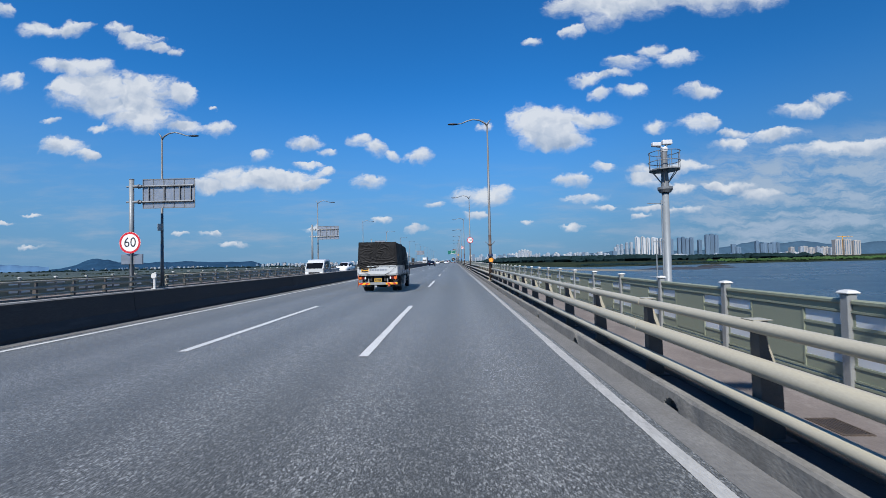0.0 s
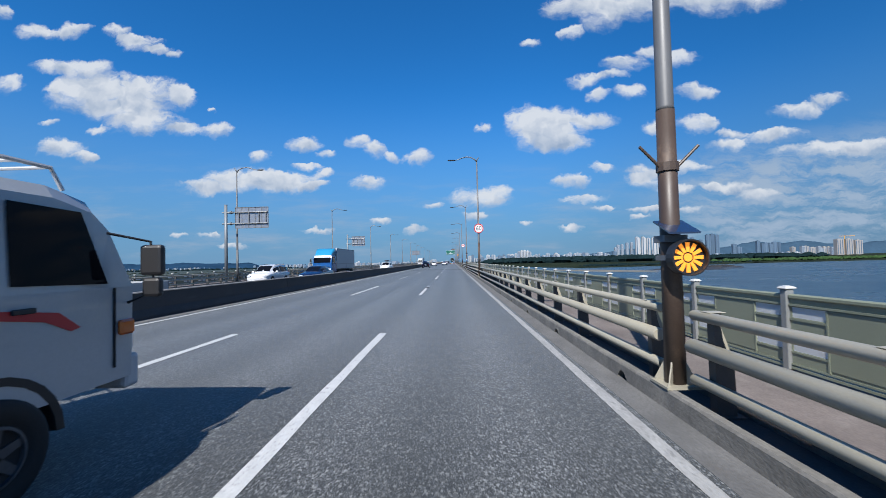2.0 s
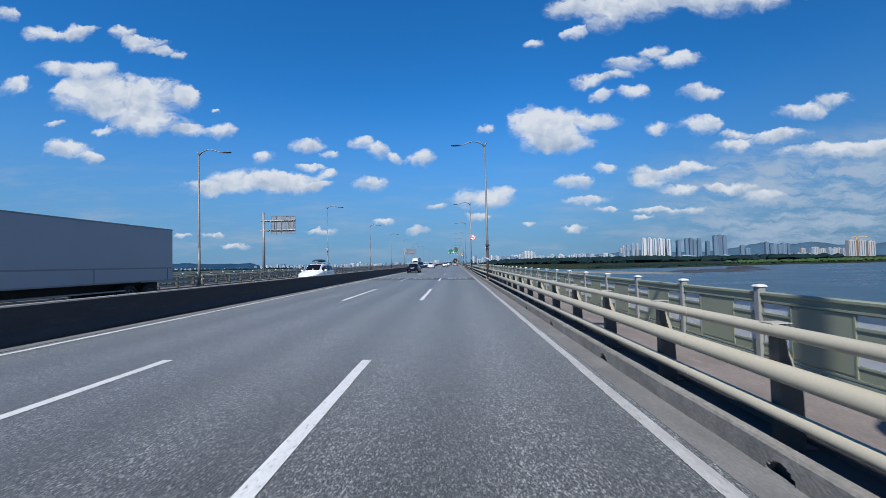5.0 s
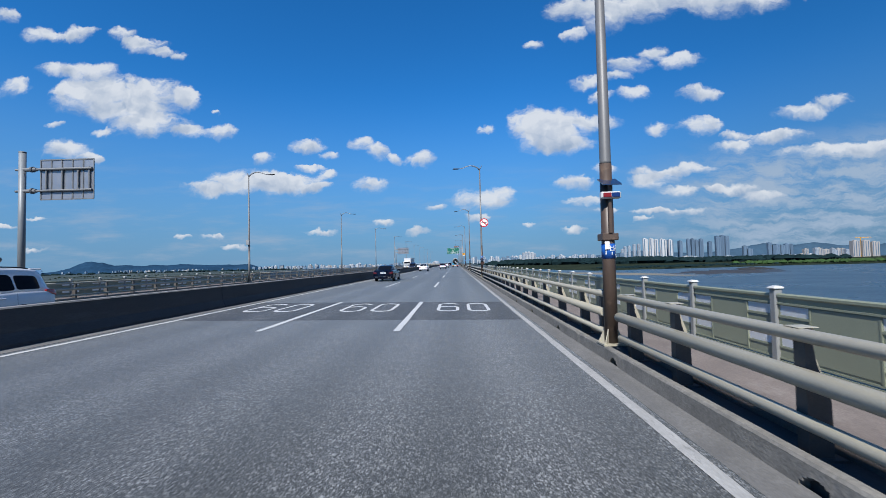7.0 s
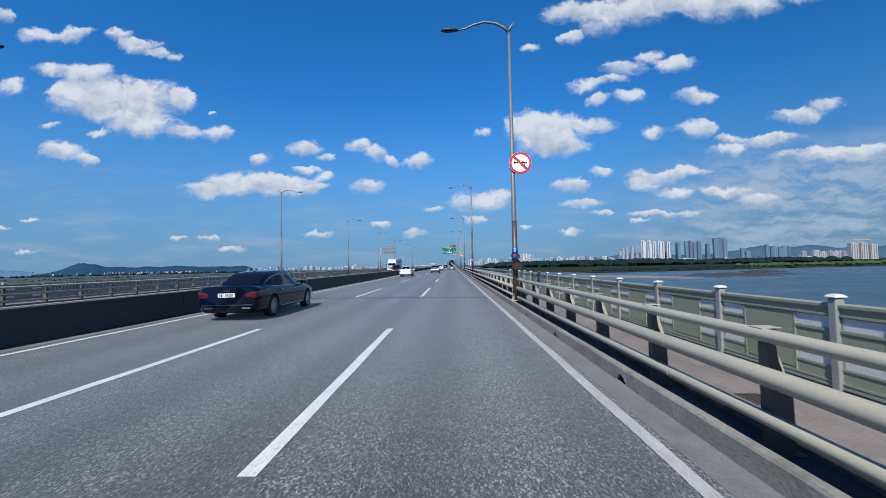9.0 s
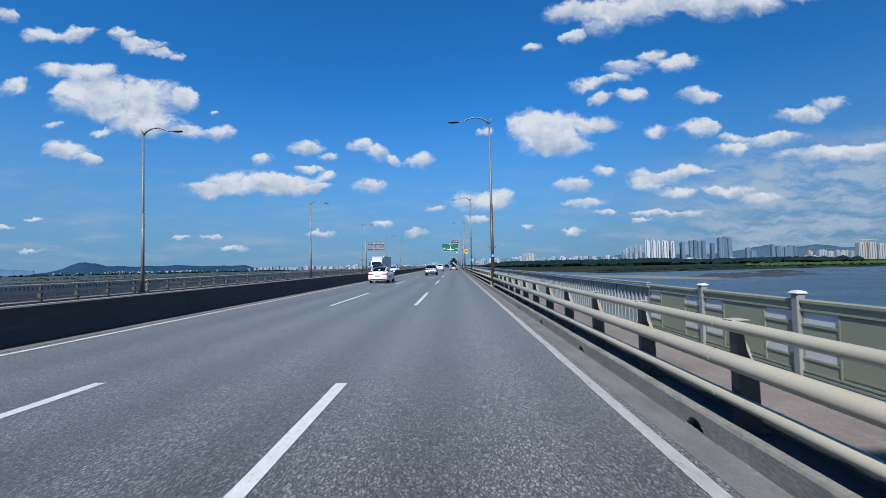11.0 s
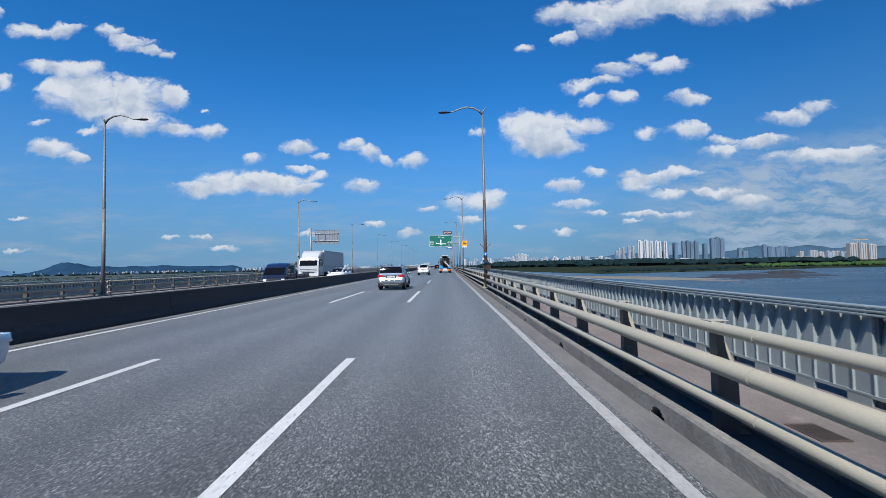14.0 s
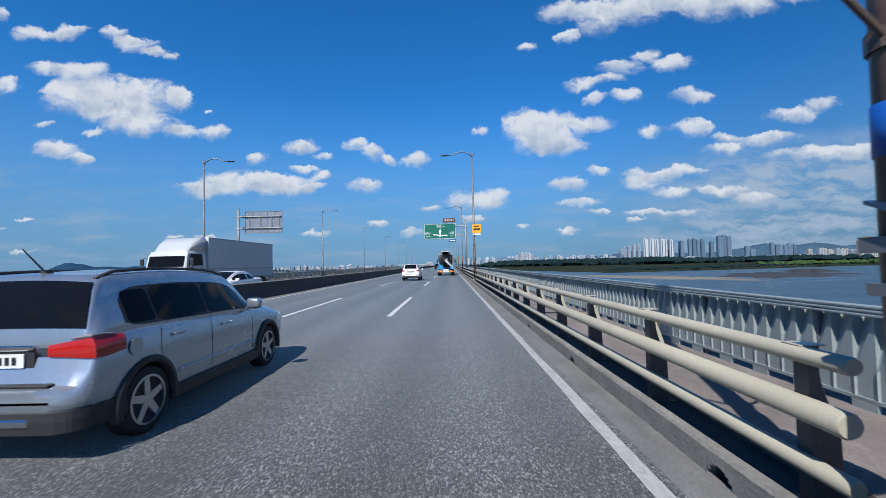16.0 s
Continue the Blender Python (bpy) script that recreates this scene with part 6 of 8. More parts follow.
    for x in (-0.8, 0.8):
        tube(bm, [(x, 4.95, 2.32), (x, 4.95, 2.47), (x, 5.75, 2.47), (x, 5.85, 2.30)], 0.018, 6)
    for y in (4.98, 5.25, 5.5, 5.74):
        tube(bm, [(-0.8, y, 2.47), (0.8, y, 2.47)], 0.014, 6)
    one("roof_rack", bm, M_BOX_W, cab, "white tubular roof rack")
    bm = bmesh.new()
    for y in (4.90, 5.02):
        tube(bm, [(1.035, y, 0.72), (1.035, y, 2.2)], 0.014, 6)
    for z in (0.8, 1.1, 1.4, 1.7, 2.0):
        tube(bm, [(1.035, 4.90, z), (1.035, 5.02, z)], 0.01, 5)
    one("ladder", bm, M_BOX_W, cab, "slim white ladder")
    # load under the tarpaulin
    tarp_on(t, hw)
    return t


def tarp_on(t, hw):
    """A wrinkled sheet over boxes: flat top, gathered at its back, falling to the cab."""
    bm = bmesh.new()

    def edge(y):
        z = float(np.interp(y, [0.0, 1.3, 2.4, 2.55, 3.9, 4.05, 4.65, 4.85], [2.67, 2.67, 2.66, 2.61, 2.56, 2.50, 2.18, 1.95]))
        w = float(np.interp(y, [0.0, 4.0, 4.85], [0.98, 0.99, 0.97]))
        return z, w

    def wr(x, y, z, k):
        return k * (noise.noise((x * 2.3, y * 2.1, z * 2.3)) * 0.05 + noise.noise((x * 6, y * 3, z * 6.5)) * 0.02)

    rows = []
    ys = [0.06 + (4.85 - 0.06) * i / 96 for i in range(97)]
    for y in ys:
        zt, w = edge(y)
        low = 1.30 if y < 0.1 else 1.36
        if y > 2.9:
            low = 1.22 + 0.10 * math.sin(y * 5.5)
        ring = []
        for j in range(13):
            f = j / 12
            z = low + (zt - 0.05 - low) * f
            swag = 0.035 * math.sin(y * 9 + 2 * math.sin(y * 2.3)) * (1 - f) ** 2 * (1.6 if y > 2.0 else 0.6)
            x = w + 0.02 + 0.05 * (1 - f) ** 2 + swag * 0.6 + wr(w, y, z, 0.7)
            if y > 2.6:
                x += 0.05 * (1 - f)
            ring.append((x, y, z))
        for j in range(1, 9):
            f = j / 8
            ring.append((w * (1 - 2 * f) * 1.0 + 0.0, y, zt + 0.02 * math.sin(math.pi * f) + wr(w * (1 - 2 * f), y, zt, 0.8)))
        for j in range(1, 13):
            f = 1 - j / 12
            z = low + (zt - 0.05 - low) * f
            ring.append((-(w + 0.02 + 0.05 * (1 - f) ** 2) + wr(-w, y, z, 0.7), y, z))
        rows.append(ring)
    loft(bm, rows, closed=False)
    # back: folds drawn in to a knot high on the sheet, then swept down and round to one side
    n, m = 110, 80

    def crease(v, sharp=1.6):
        return (1 - abs(math.sin(v))) ** sharp

    g = []
    for j in range(m + 1):
        fz = j / m
        z = 1.30 + (2.67 - 1.30) * fz
        r = []
        for i in range(n + 1):
            f = -1 + 2 * i / n
            x = f * (1.0 + 0.05 * (1 - fz) ** 2)
            kx, kz = x + 0.12, z - 2.28
            a, d = math.atan2(kz, kx), math.hypot(kx, kz)
            wob = noise.noise((x * 1.7, z * 1.7, 1)) + 0.5 * noise.noise((x * 4.5, z * 4.5, 4))
            star = crease(a * 7.0 + 5.0 * wob + 2.0 * d) * 0.045 * min(1, d * 3) * max(0, 1.15 - d)
            sweep = crease((z + 0.28 * x - 0.35 * (x + 0.1) ** 2) * 22 + 3.2 * wob) * 0.06 * max(0, 1 - abs(z - 1.55) / 0.42)
            hang = crease(x * 12 + 1.2 * wob - 0.9 * z) * 0.02 * fz
            bag = 0.12 * max(0, 1 - fz * 1.3) * (0.4 + 0.6 * max(0, -f))
            ease = min(1, (1 - abs(f)) * 7) * min(1, (1 - fz) * 9)
            r.append((x - 0.05 * max(0, -f) * (1 - fz), 0.06 - (star + sweep + hang + bag + 0.02 * wob) * ease, z))
        g.append(r)
    loft(bm, g, closed=False)
    one("tarpaulin", bm, M_TARP, t, "wrinkled black tarpaulin", True)
    for nm, pts in (("rope", [(1.07, 0.02, 1.62), (1.02, 0.9, 1.50), (1.11, 1.55, 1.40), (1.11, 1.62, 1.0)]), ("rope", [(-0.95, -0.05, 1.72), (-0.4, -0.08, 1.62), (0.2, -0.09, 1.56), (0.95, -0.02, 1.66)]),
                    ("rope", [(1.06, 2.0, 1.66), (1.10, 2.25, 1.45), (1.12, 2.32, 0.95)]), ("rope", [(1.05, 1.5, 1.62), (1.09, 2.0, 1.68), (1.09, 2.9, 1.74), (1.09, 3.7, 1.76), (1.06, 4.6, 1.80)]),
                    ("rope", [(1.06, 3.4, 1.75), (1.13, 3.45, 1.35), (1.12, 3.3, 0.95)]), ("rope", [(1.06, 4.2, 1.78), (1.13, 4.1, 1.35), (1.12, 4.25, 0.95)])):
        bm = bmesh.new()
        tube(bm, pts, 0.008, 5)
        one(nm, bm, M_ROPE, t, "grey lashing rope", True)
    bm = bmesh.new()
    for pts in ([(0.98, 0.0, 0.95), (1.0, -0.03, 0.8), (0.93, -0.05, 0.66), (0.80, -0.06, 0.50), (0.68, -0.06, 0.42)],):
        rows = []
        for i, p in enumerate(pts):
            rows.append([(p[0] - 0.022, p[1], p[2] - 0.02), (p[0] + 0.022, p[1] - 0.01, p[2] + 0.02)])
        loft(bm, rows, closed=False)
    tube(bm, [(0.66, -0.06, 0.40), (0.60, -0.06, 0.36), (0.55, -0.06, 0.33)], [0.03, 0.04, 0.02], 6)
    one("strap", bm, M_STRAP, t, "loose orange strap")
    bm = bmesh.new()
    tube(bm, [(-1.0, -0.02, 0.95), (-1.03, -0.03, 0.7), (-1.02, -0.03, 0.45), (-1.05, -0.03, 0.3)], [0.02, 0.016, 0.02, 0.012], 5)
    one("strap", bm, M_STRAP, t, "loose orange strap")


dropside_truck((-4.080, 21.78, zr(-4.03) - 0.004)).scale.y = 1.05


def box_truck(at, cab_mat, box_mat, label, length, rz):
    """A long rigid lorry with a box body and a roof fairing."""
    t = thing("lorry", at, label, "lorry", "box lorries", rz=rz)
    hw, fz, top = 1.22, 1.05, 3.62
    bl = length - 2.15
    for s in (1, -1):
        bm = bmesh.new()
        box(bm, s * 0.36, s * 0.46, 0.1, length - 1.2, 0.68, 0.98)
        one("chassis_beam", bm, M_CHASSIS, t)
    bm = bmesh.new()
    box(bm, -hw, hw, 0.0, bl, fz, top, 0.03)
    b = one("box_body", bm, box_mat, t, "smooth box body")
    bm = bmesh.new()
    for s in (1, -1):
        for z in (fz + 0.02, fz + 0.62, top - 0.03):
            box(bm, s * (hw - 0.01), s * (hw + 0.012), 0.02, bl - 0.02, z - 0.03, z + 0.03)
    one("box_rail", bm, M_GALV, b, "metal edge rails")
    bm = bmesh.new()
    for s in (1, -1):
        for i in range(3):
            y = 0.4 + (bl - 0.8) * i / 2
            box(bm, s * (hw - 0.01), s * (hw + 0.008), y - 0.01, y + 0.01, fz + 0.05, fz + 0.6)
    one("panel_gap", bm, M_CHAR, b, "panel gaps")
    bm = bmesh.new()
    for s in (1, -1):
        for z in (0.50, 0.68):
            box(bm, s * (hw - 0.06), s * (hw - 0.02), 3.0, bl - 0.7, z, z + 0.06)
    one("side_guard", bm, M_GALV, t, "side guard rails")
    truck_wheels(t, ((1.5, True), (2.75, True), (length - 1.55, False)), 0.48, hw)
    cab = cab_over(t, length - 2.0, length - 0.02, 1.2, 0.72, 2.75, cab_mat, 0.30, 0.55, 0.05)
    bm = bmesh.new()
    rings = []
    for y, z, w in ((length - 2.0, 3.62, 1.16), (length - 1.5, 3.55, 1.14), (length - 0.95, 3.25, 1.08), (length - 0.45, 2.80, 1.0), (length - 0.36, 2.72, 0.96)):
        rings.append([(w, y, 2.68), (w * 0.97, y, z - 0.08), (w * 0.85, y, z), (-w * 0.85, y, z), (-w * 0.97, y, z - 0.08), (-w, y, 2.68)])
    loft(bm, rings)
    one("roof_fairing", bm, P_SKY if cab_mat is P_BLUE else cab_mat, cab, "sloping roof fairing", True)
    bm = bmesh.new()
    for z in (1.05, 1.25, 1.45):
        box(bm, -0.95, 0.95, length + 0.0, length + 0.03, z - 0.02, z + 0.02)
    one("grille_bar", bm, M_CHROME, cab, "bright grille bars")
    bm = bmesh.new()
    box(bm, -0.26, 0.26, length + 0.04, length + 0.055, 0.62, 0.78)
    one("number_plate", bm, M_PLATE_Y, cab, "yellow number plate")
    return t


x2 = OPP[2]
box_truck((x2, 85.6, zr(x2) - 0.004), P_BLUE, M_BOX_G, "blue lorry with a pale grey box body and light blue fairing", 11.4, 180)
box_truck((x2, 236.5, zr(x2) - 0.004), P_WHITE2, M_BOX_W, "white lorry with a tall white box body", 11.4, 180)


def small_truck(at, mat, label, rz):
    """A one-tonne pick-up lorry with an empty bed."""
    t = thing("pickup", at, label, "pickup", "small pickups", rz=rz)
    hw = 0.86
    bm = bmesh.new()
    box(bm, -0.4, 0.4, 0.1, 4.6, 0.42, 0.62)
    one("chassis", bm, M_CHASSIS, t)
    bm = bmesh.new()
    box(bm, -hw, hw, 0.0, 2.85, 0.66, 0.74)
    one("bed_floor", bm, M_CHASSIS, t)
    for nm, r in (("side_gate", (hw - 0.04, hw, 0.0, 2.85, 0.72, 1.08)), ("side_gate", (-hw, -hw + 0.04, 0.0, 2.85, 0.72, 1.08)), ("tailgate", (-hw, hw, 0.0, 0.04, 0.72, 1.08)), ("headboard", (-hw, hw, 2.8, 2.85, 0.72, 1.45))):
        bm = bmesh.new()
        box(bm, *r, bevel=0.008)
        one(nm, bm, mat, t)
    truck_wheels(t, ((0.95, False), (3.75, False)), 0.31, hw)
    cab_over(t, 2.92, 4.98, 0.84, 0.42, 1.92, mat, 0.62, 0.48)
    return t


x1 = OPP[1]
small_truck((x1, 40.9, zr(x1) - 0.004), P_WHITE2, "white small pickup lorry on the far carriageway", 180)
small_truck((x1, 212.2, zr(x1) - 0.004), P_NAVY, "dark blue small pickup lorry on the far carriageway", 180)


def mixer(at):
    t = thing("concrete_mixer", at, "grimy concrete mixer lorry with blue mudguards and a chute", "mixer lorry")
    for s in (1, -1):
        bm = bmesh.new()
        box(bm, s * 0.36, s * 0.46, 0.3, 8.0, 0.72, 1.02)
        one("chassis_beam", bm, M_CHASSIS, t)
    # drum, tilted down to the front
    bm = bmesh.new()
    rings = []
    for y, z, r in ((0.55, 2.95, 0.50), (0.75, 2.92, 0.58), (1.6, 2.72, 0.95), (2.7, 2.48, 1.16), (3.6, 2.33, 1.15), (4.9, 2.10, 0.80), (5.2, 2.05, 0.35)):
        rings.append([(r * math.cos(2 * math.pi * k / 28), y + 0.18 * r * math.sin(2 * math.pi * k / 28), z + r * math.sin(2 * math.pi * k / 28)) for k in range(28)])
    loft(bm, rings)
    one("drum", bm, M_MIXDRUM, t, "stained steel mixing drum", True)
    bm = bmesh.new()
    for s in (1, -1):
        tube(bm, [(s * 0.85, 1.05, 1.05), (s * 0.75, 0.65, 2.0), (s * 0.55, 0.45, 3.1)], 0.06, 8)
        tube(bm, [(s * 0.85, 1.05, 1.05), (s * 0.9, 2.0, 1.05), (s * 0.8, 1.3, 2.2)], 0.05, 8)
    tube(bm, [(-0.75, 0.66, 2.0), (0.75, 0.66, 2.0)], 0.05, 8)
    one("drum_frame", bm, M_CHASSIS, t, "dark drum frame", True)
    bm = bmesh.new()
    loft(bm, [[(x * w, y, z) for x, y in ((-1, 0.05), (1, 0.05), (1, 0.95), (-1, 0.95))] for w, z in ((0.36, 2.95), (0.58, 3.52), (0.54, 3.52), (0.32, 2.97))])
    one("hopper", bm, M_MIXDRUM, t, "dark loading hopper")
    bm = bmesh.new()
    box(bm, -0.62, 0.62, 0.0, 0.06, 3.46, 3.56, 0.01)
    box(bm, -0.95, 0.95, 0.30, 0.40, 3.08, 3.16, 0.01)
    one("hopper_rim", bm, M_BOX_W, t, "pale hopper rim and rail")
    # chute and funnel
    bm = bmesh.new()
    loft(bm, [[(-0.30 + 0.5 * q, 0.15, 2.55), (0.30, 0.15, 2.50), (0.20, 0.1, 1.95), (-0.10 + 0.2 * q, 0.1, 1.95)] for q in (0, 0.02)], caps=True)
    rows = []
    for (x, y, z, w) in ((-0.15, 0.25, 2.35, 0.34), (0.0, 0.05, 2.1, 0.30), (0.35, -0.1, 1.75, 0.24), (0.95, -0.2, 1.22, 0.22)):
        rows.append([(x - w * 0.7, y - 0.02, z + w * 0.55), (x - w * 0.5, y - 0.18, z), (x + w * 0.2, y - 0.2, z - 0.12), (x + w * 0.6, y - 0.05, z + w * 0.4)])
    loft(bm, rows, closed=False)
    one("chute", bm, M_GALV, t, "pale folded discharge chute", True)
    bm = bmesh.new()
    for s in (1, -1):
        for x in (0.98, 1.12):
            tube(bm, [(s * x, 0.55, 0.9), (s * x, 0.6, 3.0)], 0.02, 5)
        for i in range(8):
            tube(bm, [(s * 0.98, 0.56, 1.0 + 0.26 * i), (s * 1.12, 0.56, 1.0 + 0.26 * i)], 0.015, 5)
    one("ladder", bm, M_GALV, t, "side ladders")
    for s in (1, -1):
        bm = bmesh.new()
        rows = []
        for i in range(11):
            a = math.pi * i / 10
            rows.append([(s * x, 1.6 + r * math.cos(a) * 1.9, 0.62 + r * math.sin(a)) for x, r in ((0.62, 0.60), (1.22, 0.60), (1.22, 0.66), (0.62, 0.66))])
        loft(bm, rows)
        one("mudguard", bm, P_SKY, t, "bright blue mudguard")
        bm = bmesh.new()
        box(bm, s * 0.62, s * 1.2, 0.42, 0.44, 0.30, 0.85)
        one("mud_flap", bm, M_TRIM, t, "black mud flap")
        bm = bmesh.new()
        box(bm, s * 0.66, s * 1.14, 0.14, 0.22, 0.80, 0.95, 0.01)
        one("tail_lamp", bm, M_LAMP_R, t, "red tail lamp cluster")
        striped_bar(t, min(s * 0.42, s * 1.2), max(s * 0.42, s * 1.2), 0.10, 0.50, 0.72, "reflective bar in orange bands")
    bm = bmesh.new()
    box(bm, -1.2, 1.2, 0.16, 0.24, 0.50, 0.72, 0.01)
    box(bm, -0.4, 0.4, 0.1, 0.2, 0.5, 0.95, 0.01)
    one("rear_bumper", bm, M_BOX_W, t, "pale rear bumper")
    bm = bmesh.new()
    box(bm, -1.1, -0.5, 0.6, 1.2, 1.0, 1.55, 0.05)
    one("water_tank", bm, P_SKY, t, "blue water tank")
    truck_wheels(t, ((1.0, True), (2.3, True), (6.9, False)), 0.5, 1.22)
    cab_over(t, 6.1, 8.1, 1.22, 0.75, 2.85, P_SKY, 0.30, 0.55)
    return t


mixer((-0.25, 261.6, zr(-0.25) - 0.004))

# ---- signs beside the far carriageway, seen from behind ----
def back_sign(x, y, top, x0, x1, z0, z1):
    g = thing("direction_sign", (x, y, 0.15), "grey back of a large direction sign on a tall steel mast", "road sign", "signs on the far side")
    bm = bmesh.new()
    tube(bm, [(0, 0, 0), (0, 0, top - 0.15)], 0.15, 14)
    disc(bm, (0, 0, top - 0.13), 0.16, 0.05, 14, "z")
    box(bm, -0.3, 0.3, -0.3, 0.3, 0, 0.04)
    one("mast", bm, M_MAST, g, "steel mast", True)
    a, b, lo, hi = x0 - x, x1 - x, z0 - 0.15, z1 - 0.15
    for z in (lo + (hi - lo) * 0.22, lo + (hi - lo) * 0.76):
        bm = bmesh.new()
        tube(bm, [(-0.35, 0.0, z), (b - 0.03, 0.0, z)], 0.06, 8)
        tube(bm, [(0.0, 0.0, z), (0.75, 0.0, z)], 0.10, 10)
        disc(bm, (0.5, 0, z), 0.15, 0.04, 12, "x")
        disc(bm, (0.56, 0, z), 0.15, 0.04, 12, "x")
        one("arm", bm, M_STEEL, g, "steel arm with flange")
    bm = bmesh.new()
    box(bm, a, b, 0.09, 0.12, lo, hi, 0.01)
    p = one("panel", bm, M_SIGNBACK, g, "grey sheet seen from behind")
    bm = bmesh.new()
    for i in range(6):
        xx = a + (b - a) * i / 5
        box(bm, xx - 0.025, xx + 0.025, 0.06, 0.092, lo, hi)
    for z in (lo, hi):
        box(bm, a, b, 0.06, 0.092, z - 0.03, z + 0.03)
    one("frame", bm, M_STEEL, p, "ribbed frame")
    for f in (0.12, 0.42, 0.72, 0.93):
        bm = bmesh.new()
        xx = a + (b - a) * f
        box(bm, xx - 0.035, xx + 0.035, 0.0, 0.06, lo + 0.2 * (hi - lo), hi - 0.2 * (hi - lo))
        one("stiffener", bm, M_STEEL, p, "upright stiffener")


SX = -22.3
back_sign(SX, 28.1, 7.75, -21.55, -17.9, 5.75, 7.75)
back_sign(SX, 64.85, 7.75, -21.4, -18.1, 5.45, 7.5)
back_sign(SX, 112.25, 7.85, -21.4, -18.6, 5.4, 7.45)
back_sign(SX, 246.0, 8.1, -21.6, -17.6, 5.5, 7.8)


def round_sign(parent, c, r, kind):
    """A round red-rimmed sign facing backwards along the road."""
    x, y, z = c
    bm = bmesh.new()
    disc(bm, (x, y, z), r, 0.02, 36)
    d = one("sign_disc", bm, M_WHITE, parent, "white round disc")
    bm = bmesh.new()
    ring_plate(bm, (x, y - 0.013, z), r * 0.80, r * 0.985, 0.006, 40)
    one("red_ring", bm, M_RED, d, "red ring")
    if kind == "60":
        lettering("figure", "60", r * 1.28, M_CHAR, d, pose(x, y - 0.013, z - 0.0), "black figures", 0.92)
    else:
        bm = bmesh.new()
        h = r
        sheet(bm, [(x - 0.60 * h, z - 0.08 * h), (x - 0.60 * h, z + 0.20 * h), (x - 0.40 * h, z + 0.10 * h), (x - 0.40 * h, z + 0.02 * h)], y - 0.013, 0.005)
        sheet(bm, [(x - 0.42 * h, z + 0.02 * h), (x + 0.58 * h, z - 0.04 * h), (x + 0.58 * h, z + 0.06 * h), (x - 0.42 * h, z + 0.10 * h)], y - 0.013, 0.005)
        ring_plate(bm, (x + 0.18 * h, y - 0.013, z - 0.06 * h), 0.13 * h, 0.20 * h, 0.005, 18)
        box(bm, x + 0.02 * h, x + 0.40 * h, y - 0.016, y - 0.010, z - 0.24 * h, z - 0.17 * h)
        one("horn_mark", bm, M_CHAR, d, "black horn shape")
        bm = bmesh.new()
        k = 0.58 * h
        w = 0.075 * h
        sheet(bm, [(x - k - w, z + k - w), (x - k + w, z + k + w), (x + k + w, z - k + w), (x + k - w, z - k - w)], y - 0.017, 0.005)
        one("red_bar", bm, M_RED, d, "red slanting bar")


PX = 2.54
s = thing("speed_sign", (PX, pole_y(2), 0), "round red-rimmed speed limit sign on a lamp pole", "road sign")
round_sign(s, (0.02, -0.14, 4.76), 0.46, "60")
bm = bmesh.new()
for z in (4.6, 4.92):
    box(bm, -0.11, 0.11, -0.125, 0.11, z - 0.02, z + 0.02)
one("clamp", bm, M_STEEL, s, "steel clamps")
s = thing("horn_sign", (PX, pole_y(4), 0), "round red-rimmed no-horn sign on a lamp pole", "road sign")
round_sign(s, (0.30, -0.14, 5.75), 0.45, "horn")
bm = bmesh.new()
for z in (5.6, 5.9):
    box(bm, -0.11, 0.5, -0.125, 0.11, z - 0.02, z + 0.02)
one("clamp", bm, M_STEEL, s, "steel clamps")
s = thing("speed_sign", (-21.95, 27.6, 0.12), "large round speed limit sign on a thin post", "road sign")
round_sign(s, (0.0, -0.08, 3.22), 0.74, "60")
bm = bmesh.new()
tube(bm, [(0.02, 0, 0), (0.02, 0, 3.9)], 0.055, 8)
one("post", bm, M_STEEL, s, "thin steel post")
bm = bmesh.new()
box(bm, -0.75, 0.72, 0.08, 0.2, 1.75, 2.45, 0.02)
one("board", bm, M_SIGNBACK, s, "grey board under the sign")

